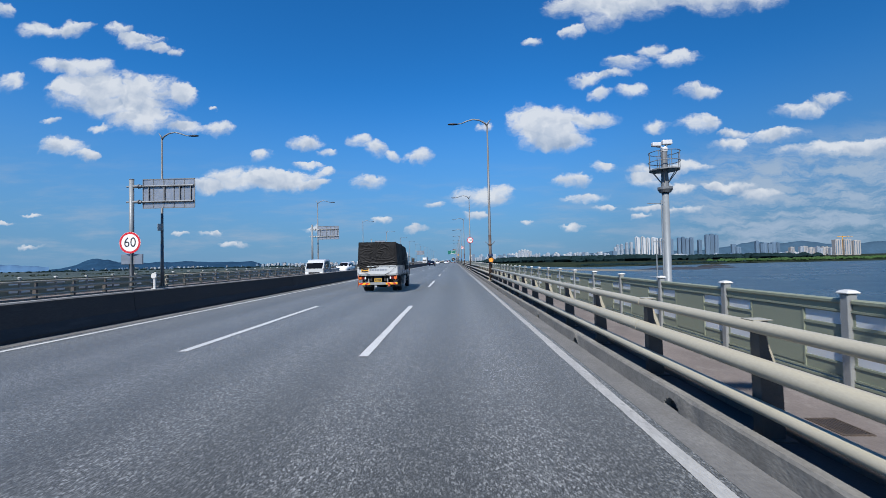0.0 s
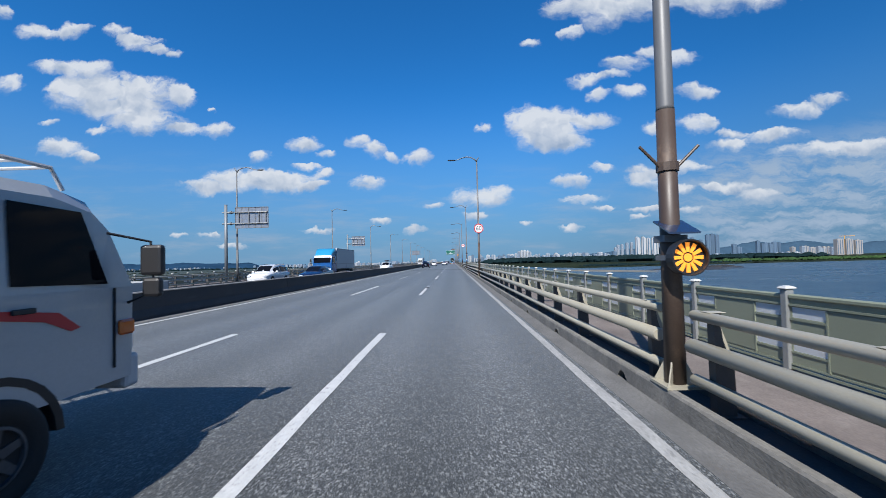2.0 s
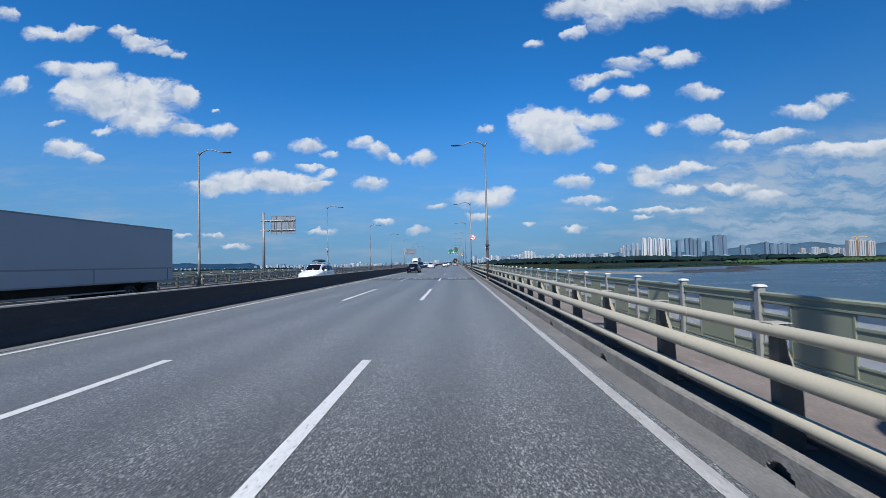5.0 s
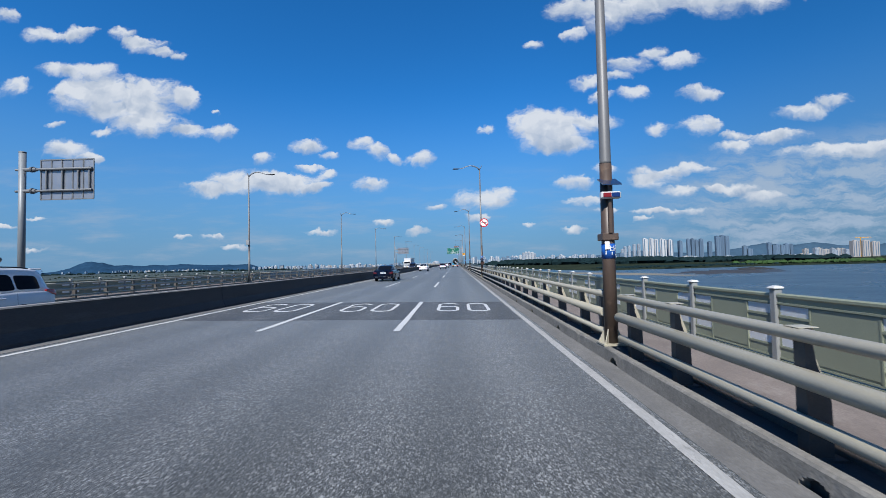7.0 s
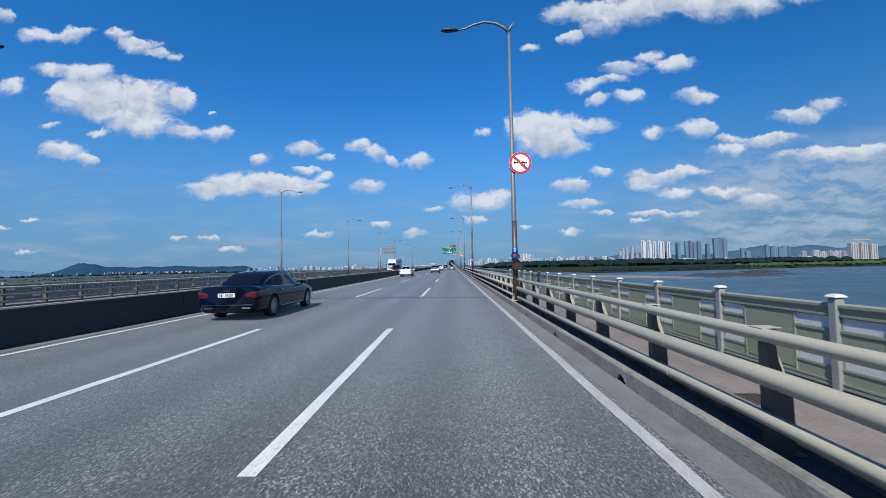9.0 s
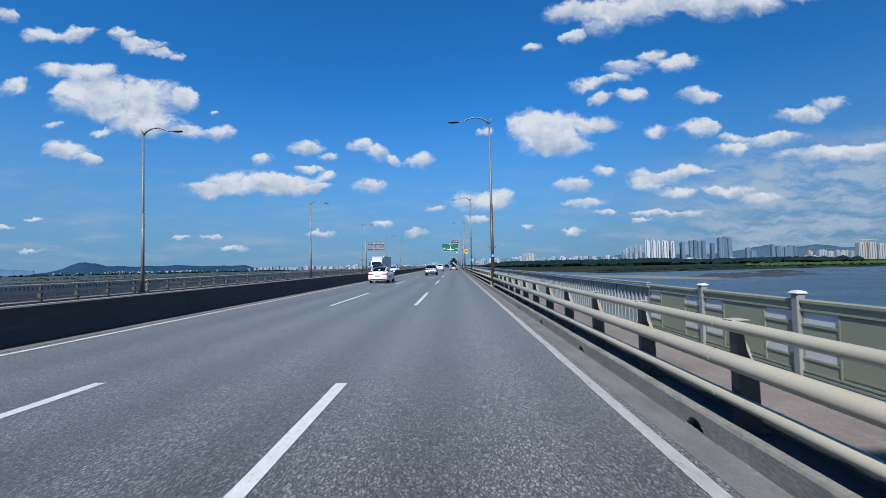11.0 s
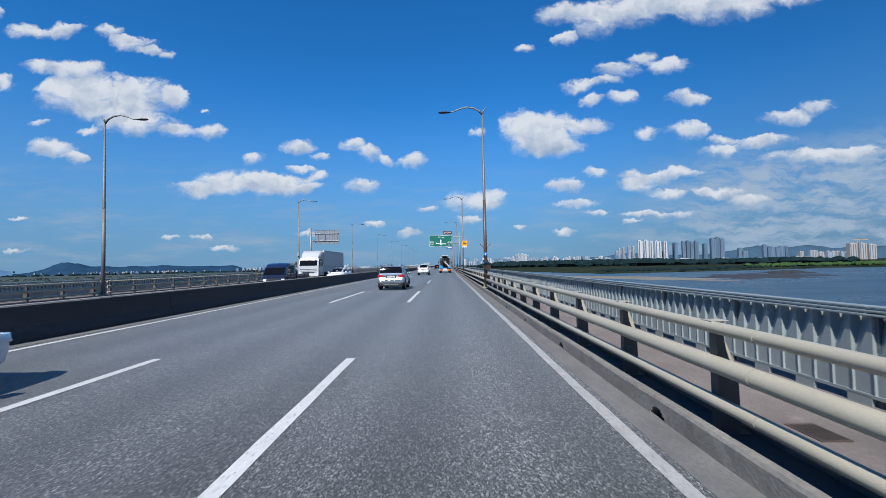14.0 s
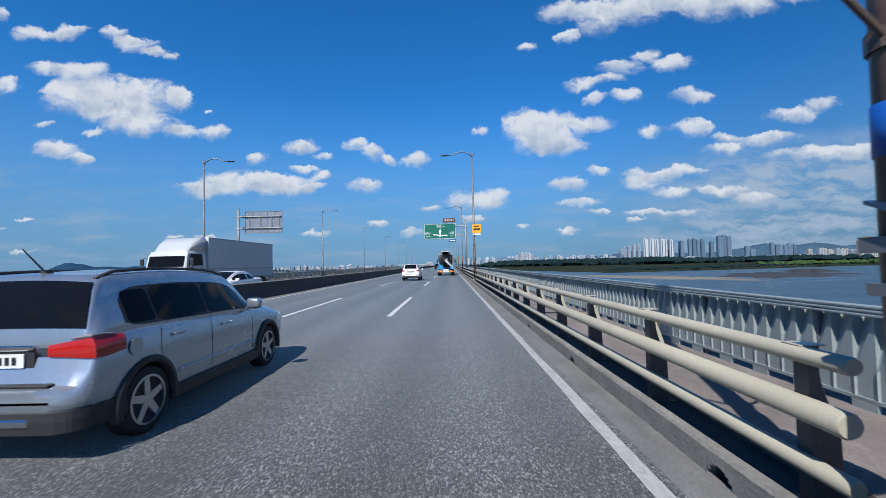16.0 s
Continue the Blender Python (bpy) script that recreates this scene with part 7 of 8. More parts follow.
# warning flashers, number plates and boxes on the lamp poles
def flasher(y, z, on, c=0.02):
    f = thing("warning_flasher", (PX, y, 0), "round black warning flasher with %s amber lamps and a solar panel" % ("lit" if on else "unlit"), "flasher", "flashers on poles")
    bm = bmesh.new()
    disc(bm, (c, -0.26, z), 0.19, 0.10, 28)
    ring_plate(bm, (c, -0.33, z), 0.185, 0.20, 0.10, 28)
    h = one("housing", bm, M_DARK, f, "black round housing")
    for k in range(12):
        a = 2 * math.pi * k / 12
        bm = bmesh.new()
        u, v = math.cos(a), math.sin(a)
        sheet(bm, [(c + 0.06 * u - 0.015 * v, z + 0.06 * v + 0.015 * u), (c + 0.165 * u - 0.022 * v, z + 0.165 * v + 0.022 * u), (c + 0.165 * u + 0.022 * v, z + 0.165 * v - 0.022 * u), (c + 0.06 * u + 0.015 * v, z + 0.06 * v - 0.015 * u)], -0.315, 0.01)
        one("amber_lamp", bm, M_AMBER if on else M_AMBER_OFF, h, "glowing amber lamp" if on else "unlit amber lamp")
    bm = bmesh.new()
    disc(bm, (c, -0.315, z), 0.045, 0.012, 14)
    one("amber_lamp", bm, M_AMBER if on else M_AMBER_OFF, h, "glowing amber lamp" if on else "unlit amber lamp")
    bm = bmesh.new()
    box(bm, -0.13, 0.13, -0.2, 0.1, z - 0.03, z + 0.03)
    one("bracket", bm, M_STEEL, f, "steel bracket")
    bm = bmesh.new()
    box(bm, -0.13, 0.13, -0.13, 0.13, z + 0.18, z + 0.26)
    one("clamp", bm, M_STEEL, f, "steel clamp")
    bm = bmesh.new()
    loft(bm, [[(x, -0.32 + d, z + 0.26 + d * 0.2) for x, d in ((-0.17, 0.0), (0.17, 0.0))] + [(x, 0.05, z + 0.42) for x in (0.17, -0.17)], [(x, -0.32, z + 0.28) for x in (-0.17, 0.17)] + [(x, 0.05, z + 0.44) for x in (0.17, -0.17)]])
    one("solar_panel", bm, M_BLUEGLASS, f, "tilted solar panel")
    return f


M_AMBER_OFF = plain("unlit_amber_lamp", (0.06, 0.015, 0.006), 0.55)
M_AMBER = plain("amber_flasher_lamp", (1.0, 0.33, 0.03), 0.4, glow=0.7)
M_BLUEGLASS = plain("solar_cells", (0.02, 0.035, 0.08), 0.15, coat=0.6)
for k, z in ((1, 1.66), (4, 1.62), (6, 1.50)):
    flasher(pole_y(k), z, k == 1, 0.09 if k == 6 else 0.02)


def number_band(k, z, text):
    b = thing("number_plate_band", (PX, pole_y(k), 0), "blue number band with white figures round a lamp pole", "pole number", "pole numbers")
    bm = bmesh.new()
    tube(bm, [(0, 0, z - 0.13), (0, 0, z + 0.13)], 0.118, 16)
    o = one("band", bm, M_BLUE, b, "blue band", True)
    w = lettering("figure", text, 0.20, M_WHITE, o, pose(-0.02 if len(text) == 1 else 0.01, 0, z), "white figures")
    for v in w.data.vertices:                        # wrapped round the pole
        a, r = v.co.x / 0.123, 0.123 - v.co.y
        v.co.x, v.co.y = r * math.sin(a), -r * math.cos(a)


number_band(3, 1.83, "1번")
number_band(5, 2.2, "13번")
number_band(4, 2.22, "2")
number_band(6, 2.28, "14번")
u = thing("police_light_bar", (PX, pole_y(3), 0), "red and blue light bar with solar panel on a pole", "warning light")
bm = bmesh.new()
box(bm, -0.17, 0.17, -0.24, -0.12, 2.74, 2.86, 0.02)
one("case", bm, M_BOX_W, u, "white case")
for a, b, m_ in ((-0.14, 0.0, plain("red_lens", (0.22, 0.012, 0.015), 0.2)), (0.005, 0.145, plain("blue_lens", (0.008, 0.03, 0.14), 0.2))):
    bm = bmesh.new()
    box(bm, a, b, -0.25, -0.235, 2.76, 2.84, 0.006)
    one("lens", bm, m_, u, "coloured lens")
bm = bmesh.new()
loft(bm, [[(-0.16, -0.30, z), (0.16, -0.30, z), (0.16, -0.02, z + 0.14), (-0.16, -0.02, z + 0.14)] for z in (2.96, 2.98)])
one("solar_panel", bm, M_BLUEGLASS, u, "tilted solar panel")
bm = bmesh.new()
box(bm, -0.02, 0.02, -0.2, -0.1, 2.84, 3.0)
box(bm, -0.14, 0.14, -0.14, 0.14, 2.02, 2.14, 0.01)
box(bm, -0.03, 0.03, -0.17, -0.11, 2.14, 2.74, 0.01)
one("bracket", bm, M_BROWN, u, "brown bracket and clamp")
bm = bmesh.new()
box(bm, -0.10, -0.02, -0.125, -0.115, 1.86, 2.0)
one("notice", bm, M_WHITE, u, "small white notice")
for k, (z, ox) in ((2, (1.75, -0.1)), (7, (1.6, 0.0))):
    bm = bmesh.new()
    box(bm, PX - 0.13, PX + 0.13, pole_y(k) - 0.22, pole_y(k) - 0.09, z - 0.12, z + 0.14, 0.03, 2)
    solo("pole_box", bm, M_DARK, "small dark control box strapped to a lamp pole", "control box", "pole boxes")
for k, z in ((1, 4.6), (4, 4.3), (7, 3.6)):
    bm = bmesh.new()
    yy = pole_y(k, -1)
    box(bm, side(PX, -1) - 0.16, side(PX, -1) + 0.16, yy - 0.3, yy - 0.09, z - 0.25, z + 0.25, 0.02)
    solo("pole_box", bm, M_GALV, "grey equipment box strapped to a far lamp pole", "control box", "pole boxes")

for k in (1, 5, 6):                                  # brackets for flags, empty
    fh = thing("flag_bracket", (PX, pole_y(k), 2.72), "empty brown twin flag bracket strapped to a lamp pole", "flag bracket", "flag brackets")
    bm = bmesh.new()
    tube(bm, [(0, 0, -0.05), (0, 0, 0.05)], 0.125, 12)
    one("strap", bm, M_BROWN, fh, "brown steel strap")
    for d in (1, -1):
        bm = bmesh.new()
        tube(bm, [(0.10 * d, -0.03, 0.0), (0.34 * d, -0.05, 0.24)], 0.018, 8)
        one("flag_socket", bm, M_BROWN, fh, "slanted tube")

# green direction gantry far ahead
GY = 267.2
g = thing("gantry_sign", (2.95, GY, 0.17), "green direction sign hung over the road from a tall steel mast", "road sign")
bm = bmesh.new()
tube(bm, [(0, 0, 0), (0, 0, 8.6)], 0.16, 14)
box(bm, -0.3, 0.3, -0.3, 0.3, 0, 0.04)
one("mast", bm, M_MAST, g, "steel mast", True)
for z in (6.1, 7.5):
    bm = bmesh.new()
    tube(bm, [(0.4, 0, z), (-6.4, 0, z)], 0.08, 8)
    tube(bm, [(0.2, 0, z), (-0.9, 0, z)], 0.12, 10)
    one("arm", bm, M_STEEL, g, "steel arm")
bm = bmesh.new()
box(bm, -6.55, -1.55, -0.16, -0.12, 5.45, 7.9, 0.03)
p = one("panel", bm, M_GREEN, g, "green sheet")
bm = bmesh.new()
for r in ((-6.50, -1.60, 5.50, 5.54), (-6.50, -1.60, 7.81, 7.85), (-6.50, -6.46, 5.5, 7.85), (-1.64, -1.60, 5.5, 7.85)):
    box(bm, r[0], r[1], -0.166, -0.158, r[2], r[3])
one("border", bm, M_WHITE, p, "white border")
for txt, x, z, sz in (("일산", -4.25, 7.45, 0.42), ("Ilsan", -3.55, 7.42, 0.24), ("문산", -5.95, 6.35, 0.48), ("Munsan", -5.95, 5.95, 0.24), ("서울", -2.2, 6.35, 0.48), ("Seoul", -2.2, 5.95, 0.24)):
    lettering("word", txt, sz, M_WHITE, p, pose(x, -0.164, z), "white lettering")
bm = bmesh.new()
sheet(bm, [(-4.15, 5.75), (-3.90, 5.75), (-3.90, 6.6), (-3.8, 6.6), (-4.02, 7.1), (-4.25, 6.6), (-4.15, 6.6)], -0.166, 0.008)
sheet(bm, [(-4.15, 6.1), (-4.9, 6.25), (-4.9, 6.35), (-5.15, 6.18), (-4.9, 6.0), (-4.9, 6.1), (-4.15, 5.95)], -0.166, 0.008)
sheet(bm, [(-3.9, 6.1), (-3.15, 6.1), (-3.15, 6.2), (-2.85, 6.03), (-3.15, 5.85), (-3.15, 5.95), (-3.9, 5.95)], -0.166, 0.008)
one("arrow", bm, M_WHITE, p, "white arrows")
M_BROWNSIGN = plain("brown_sheet", (0.10, 0.035, 0.02), 0.4)
bm = bmesh.new()
box(bm, -3.55, -1.6, -0.16, -0.12, 8.05, 8.72, 0.02)
p = one("brown_panel", bm, M_BROWNSIGN, g, "brown plate")
lettering("word", "철새도래지", 0.36, M_WHITE, p, pose(-2.57, -0.164, 8.38), "white lettering")
bm = bmesh.new()
for x in (-3.2, -1.95):
    box(bm, x - 0.03, x + 0.03, -0.12, -0.08, 7.8, 8.1)
one("strut", bm, M_STEEL, g, "short struts")
bm = bmesh.new()
box(bm, -2.7, -1.55, -0.16, -0.12, 4.95, 5.38, 0.02)
p = one("blue_panel", bm, M_BLUE, g, "blue plate")
bm = bmesh.new()
box(bm, -2.55, -1.7, -0.168, -0.158, 5.1, 5.24)
one("word_bar", bm, M_WHITE, p, "plain white bar")
yl = thing("notice_sign", (PX, pole_y(7), 0), "yellow notice sign clamped to a lamp pole", "road sign")
bm = bmesh.new()
box(bm, -0.15, 0.62, -0.16, -0.13, 4.35, 5.15, 0.02)
p = one("plate", bm, M_YELLOW, yl, "yellow plate")
bm = bmesh.new()
box(bm, 0.0, 0.47, -0.168, -0.158, 4.92, 5.02)
box(bm, -0.05, 0.52, -0.168, -0.158, 4.62, 4.78)
one("word_bar", bm, M_CHAR, p, "plain dark bars")
bm = bmesh.new()
box(bm, -0.1, 0.57, -0.16, -0.13, 4.18, 4.32, 0.01)
box(bm, -0.11, 0.11, -0.135, 0.11, 4.6, 4.66)
one("lower_plate", bm, M_WHITE, yl, "small white plate")

# ---- camera mast in the river ----
mt = thing("camera_mast", (11.55, 22.8, -15.43), "tall pale steel mast with a railed platform and cameras", "mast")
bm = bmesh.new()
tube(bm, [(0, 0, -3.2), (0, 0, 23.9)], [0.27, 0.20], 16)
one("column", bm, M_MAST, mt, "pale steel column", True)
bm = bmesh.new()
tube(bm, [(0, 0, 23.9), (0, 0, 24.1), (0, 0, 24.25), (0, 0, 24.3)], [0.32, 0.44, 0.44, 0.2], 16)
tube(bm, [(0, 0, 24.25), (0, 0, 25.3)], [0.24, 0.2], 12)
tube(bm, [(0, 0, 25.3), (0, 0, 26.5)], [0.2, 0.2], 12)
one("neck", bm, M_STEEL, mt, "darker neck")
bm = bmesh.new()
disc(bm, (0, 0, 25.33), 0.88, 0.08, 24, "z")
for k in range(6):
    a = k * math.pi / 3
    tube(bm, [(0.2 * math.cos(a), 0.2 * math.sin(a), 24.5), (0.8 * math.cos(a), 0.8 * math.sin(a), 25.3)], 0.03, 5)
one("platform", bm, M_STEEL, mt, "round platform on struts")
for z in (25.85, 26.45):
    bm = bmesh.new()
    tube(bm, [(0.9 * math.cos(2 * math.pi * k / 28), 0.9 * math.sin(2 * math.pi * k / 28), z) for k in range(29)], 0.025, 6)
    one("rail_ring", bm, M_STEEL, mt, "round handrail")
for k in range(8):
    a = 2 * math.pi * k / 8
    bm = bmesh.new()
    tube(bm, [(0.9 * math.cos(a), 0.9 * math.sin(a), 25.35), (0.9 * math.cos(a), 0.9 * math.sin(a), 26.46)], 0.022, 5)
    one("baluster", bm, M_STEEL, mt)
bm = bmesh.new()
box(bm, -0.16, 0.16, -0.2, 0.2, 26.5, 26.75, 0.03)
box(bm, -0.75, -0.2, -0.15, 0.15, 26.85, 27.1, 0.05, 2)
box(bm, -0.1, 0.5, -0.15, 0.15, 26.95, 27.25, 0.05, 2)
tube(bm, [(-0.6, 0, 26.9), (0, 0, 26.75), (0.3, 0, 27.0)], 0.06, 8)
one("camera_unit", bm, M_BOX_W, mt, "white camera housings")
bm = bmesh.new()
for x, top_z in ((-0.80, 20.6), (-0.40, 23.4)):
    tube(bm, [(x, -0.25, -3.2), (x, -0.25, top_z)], 0.035, 6)
one("conduit", bm, M_MAST, mt, "two thin conduit pipes")
for z, w in ((10.0, 0.9), (13.0, 0.9), (16.0, 0.9), (18.6, 1.25), (20.8, 1.0), (23.2, 1.25)):
    bm = bmesh.new()
    tube(bm, [(-w, -0.25, z), (-0.15, -0.05, z)], 0.028, 5)
    one("bracket", bm, M_MAST, mt, "thin steel bracket")
mt.scale = (0.86, 0.86, 0.86)

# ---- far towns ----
# tower colours are blued: the haze of distance is mixed into the paint
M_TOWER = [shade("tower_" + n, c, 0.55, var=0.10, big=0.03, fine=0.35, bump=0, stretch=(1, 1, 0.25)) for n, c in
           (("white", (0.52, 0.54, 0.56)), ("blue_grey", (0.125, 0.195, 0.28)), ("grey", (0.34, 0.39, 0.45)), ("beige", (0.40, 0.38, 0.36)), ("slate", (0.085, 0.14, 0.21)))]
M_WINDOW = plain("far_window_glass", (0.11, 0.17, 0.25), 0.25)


def tower(x, y, w, d, h, mat, label, strips=3, base=None):
    z = RIVER + 3.0 if base is None else base
    t = thing("apartment_building", (x, y, z), label, "building", "far apartment buildings")
    bm = bmesh.new()
    box(bm, -w / 2, w / 2, -d / 2, d / 2, 0, h)
    box(bm, -w * 0.16, w * 0.16, -d * 0.25, d * 0.25, h, h + 4)
    one("wall", bm, mat, t)
    for i in range(strips):
        a = -w / 2 + w * (i + 0.22) / strips
        bm = bmesh.new()
        box(bm, a, a + w * 0.32 / strips, -d / 2 - 0.5, -d / 2 + 1, 4, h - 3)
        one("window_band", bm, M_WINDOW, t, "dark band of windows")
    return t


rt = random.Random(21)
DY = 3110
for i in range(9):                                   # white slab blocks
    tower(1352 + i * 22.8, DY + rt.uniform(-30, 30), 21.8, 14, 158 + rt.uniform(-6, 6) - 0.6 * i, M_TOWER[0], "tall white apartment slab on the far shore", 1)
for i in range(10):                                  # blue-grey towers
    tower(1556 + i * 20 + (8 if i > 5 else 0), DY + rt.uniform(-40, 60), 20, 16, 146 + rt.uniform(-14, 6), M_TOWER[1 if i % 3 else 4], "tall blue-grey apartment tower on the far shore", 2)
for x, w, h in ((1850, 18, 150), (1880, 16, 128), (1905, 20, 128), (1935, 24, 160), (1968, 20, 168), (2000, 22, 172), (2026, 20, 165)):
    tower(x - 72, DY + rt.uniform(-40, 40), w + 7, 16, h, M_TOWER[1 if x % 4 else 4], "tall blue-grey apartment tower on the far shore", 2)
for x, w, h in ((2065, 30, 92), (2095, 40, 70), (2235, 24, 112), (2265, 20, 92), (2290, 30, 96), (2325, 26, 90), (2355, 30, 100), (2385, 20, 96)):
    tower(x, DY, w, 18, h, M_TOWER[1 if w > 22 else 4], "mid-height blue-grey apartment block on the far shore, haze in its colour", 2)
for i in range(13):
    tower(2420 + i * 26, DY - 100 + rt.uniform(-40, 40), rt.uniform(18, 34), 20, rt.uniform(42, 66), M_TOWER[2 if i % 2 else 3], "low pale apartment block on the far shore", 3)
for i in range(3):
    tower(2350 + i * 55, 2600, 42, 24, 94 - 8 * (i == 2), M_TOWER[3], "unfinished beige concrete apartment block", 3)
for i in range(34):
    x = 1120 + i * 36 + rt.uniform(-14, 14)
    tower(x, DY - 240 + rt.uniform(-60, 60), rt.uniform(16, 48), 24, rt.uniform(13, 27), M_TOWER[rt.choice((0, 2, 3, 3, 4))], "low building at the foot of the far towers", 2)
crane = thing("tower_crane", (2385, 2600, RIVER + 3), "yellow tower crane over unfinished blocks", "crane")
bm = bmesh.new()
box(bm, -1.2, 1.2, -1.2, 1.2, 0, 116)
one("mast", bm, M_YELLOW, crane)
bm = bmesh.new()
box(bm, -30, 62, -1.2, 1.2, 112, 114.5)
one("jib", bm, M_YELLOW, crane)
for x, w, h in ((1245, 18, 108), (1275, 16, 112), (1312, 18, 122), (1345, 18, 124), (1225, 16, 90)):
    tower(x, DY + 60, w, 15, h, M_TOWER[2], "tall pale apartment tower on the far shore", 2)
for x, w, h in ((470, 18, 62), (492, 16, 78), (512, 18, 84), (534, 18, 84), (556, 18, 80), (575, 16, 72)):
    tower(x, DY, w, 15, h, M_TOWER[0 if w > 16 else 2], "pale apartment tower beyond the woods", 2)
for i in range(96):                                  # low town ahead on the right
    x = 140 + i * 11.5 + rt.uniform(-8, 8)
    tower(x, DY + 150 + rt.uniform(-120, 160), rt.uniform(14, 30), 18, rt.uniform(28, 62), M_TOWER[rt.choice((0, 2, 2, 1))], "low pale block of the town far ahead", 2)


def town(name, rows, label):
    """Many far blocks in one mesh: (x, y, width, depth, height, paint); dark window bands on the faces towards the bridge."""
    verts, faces, paints = [], [], []

    def block(x0, x1, y0, y1, z0, z1, m):
        o = len(verts)
        verts.extend((x, y, z) for z in (z0, z1) for x, y in ((x0, y0), (x1, y0), (x1, y1), (x0, y1)))
        for f in ((0, 1, 5, 4), (1, 2, 6, 5), (2, 3, 7, 6), (3, 0, 4, 7), (4, 5, 6, 7)):
            faces.append([o + k for k in f])
            paints.append(m)

    z = RIVER + 3.0
    for x, y, w, d, h, m in rows:
        block(x - w / 2, x + w / 2, y - d / 2, y + d / 2, z, z + h, m)
        block(x - w * 0.16, x + w * 0.16, y - d / 4, y + d / 4, z + h, z + h + 3, m)
        for q in (-0.3, 0.12):
            block(x + w * q, x + w * (q + 0.18), y - d / 2 - 0.5, y - d / 2, z + 3, z + h - 2, len(M_TOWER))
    me = bpy.data.meshes.new(name)
    me.from_pydata(verts, [], faces)
    for m_ in M_TOWER + [M_WINDOW]:
        me.materials.append(m_)
    me.polygons.foreach_set("material_index", paints)
    return tagged(new(name, me), label, "far town", kind="stuff")


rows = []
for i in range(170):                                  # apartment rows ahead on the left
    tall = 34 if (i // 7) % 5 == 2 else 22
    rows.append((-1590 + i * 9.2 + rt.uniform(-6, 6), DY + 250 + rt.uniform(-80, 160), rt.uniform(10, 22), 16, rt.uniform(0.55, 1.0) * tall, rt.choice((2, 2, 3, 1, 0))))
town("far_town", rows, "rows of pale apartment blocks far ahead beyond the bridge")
for i in range(64):                                  # houses at the hill's foot
    x = -2660 + i * 15 + rt.uniform(-22, 22) if i < 50 else -3100 + (i - 50) * 110
    tower(x, 3240 + rt.uniform(-60, 40), rt.uniform(7, 15), 12, rt.uniform(5, 14), M_TOWER[rt.choice((2, 3, 1, 1))], "low pale building at the foot of the hills", 2)

# ---- guardrails along both walkways ----
def rail_bar(bm, x, z, rx, rz, y0, y1, s, n=14):
    rings = []
    for y, f in ((y0, 0.86), (y0 + 0.018, 1.0), (y1 - 0.018, 1.0), (y1, 0.86)):
        rings.append([(side(x, s) + rx * f * math.cos(2 * math.pi * k / n), y, z + rz * f * math.sin(2 * math.pi * k / n)) for k in range(n)])
    return loft(bm, rings)


POSTS_R = spread([3.83, 41.85, 95.3, 121.25, 164.1, 181.8, 204.8], 2.06, -42, 385)
rail_parts = {}


def again(key, make, name, material, parent, y, label="", smooth=False):
    """A part on shared mesh data, built the first time."""
    if key not in rail_parts:
        rail_parts[key] = part(name, make(), material, None, "", smooth)
        o = rail_parts[key]
    else:
        o = new(name, rail_parts[key].data)
    o.parent, o.location.y = parent, y
    if label:
        o["label"] = label
    return o


def guardrail(k, s):
    """One length between two lamp poles: three tubes on cast posts."""
    ya, yb = pole_y(k, s), pole_y(k + 1, s)
    g = thing("guardrail", (0, ya, 0), "cream-painted three-tube steel guardrail on the concrete kerb", "guardrail", "guardrail lengths")
    a, b = 0.39, yb - ya - 0.3
    for nm, x, z, rx, rz in (("top_rail", 2.60, 1.035, 0.062, 0.056), ("middle_rail", 2.565, 0.70, 0.085, 0.08), ("bottom_rail", 2.585, 0.345, 0.062, 0.058)):
        r = part(nm, rail_bar(bmesh.new(), x, z, rx, rz, a, b, s), M_RAIL, g, smooth=True)
        r.data.set_sharp_from_angle(angle=radians(35))
        for i in range(5):
            again((nm, s), lambda: rail_bar(bmesh.new(), x, z, rx + 0.0025, rz + 0.0025, 0, 0.035, s), "sleeve", M_RAIL, r, 5.42 + 6.0 * i, "joint sleeve", True)

    def web():
        prof = [(2.625, 0.03), (2.625, 0.62), (2.625, 0.97), (2.565, 1.075), (2.60, 1.086), (2.705, 1.087), (2.700, 1.02), (2.698, 0.92), (2.71, 0.82), (2.745, 0.71), (2.79, 0.62), (2.815, 0.52), (2.82, 0.30), (2.82, 0.03)]
        bm = bmesh.new()
        loft(bm, [[(side(x, s), h, z) for x, z in prof] for h in (-0.07, 0.045)])
        box(bm, side(2.57, s), side(2.89, s), -0.12, 0.12, 0.028, 0.05)
        return bm

    def back_plate():
        bm = bmesh.new()
        loft(bm, [[(side(x, s), h, z) for x, z in ((2.60, 1.086), (2.735, 1.086), (2.745, 1.03), (2.775, 0.90), (2.82, 0.78), (2.85, 0.68), (2.845, 0.60), (2.80, 0.50), (2.66, 0.50), (2.66, 1.0))] for h in (0.048, 0.072)])
        return bm

    def cap():
        bm = bmesh.new()
        box(bm, side(2.575, s), side(2.745, s), -0.08, 0.08, 1.088, 1.096, 0.003)
        return bm

    if s > 0:
        ends = [0.80, b - 0.24]
        ys = [y - ya for y in POSTS_R if ya + 1.9 < y < yb - 1.5] + ends
    else:
        ys = [0.72 + (b - 0.96) * i / 16 for i in range(17)]
    for y in sorted(ys):
        # webs have the rails' shade as dark paint; near-side plates stay lit cream
        p = again(("post", s), web, "post", M_POST, g, y, "dusty painted post, darkened for the rails' shade")
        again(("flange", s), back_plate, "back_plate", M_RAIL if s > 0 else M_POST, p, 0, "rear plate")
        again(("cap", s), cap, "cap_plate", M_RAIL, p, 0, "thin cream cap plate")
    return g


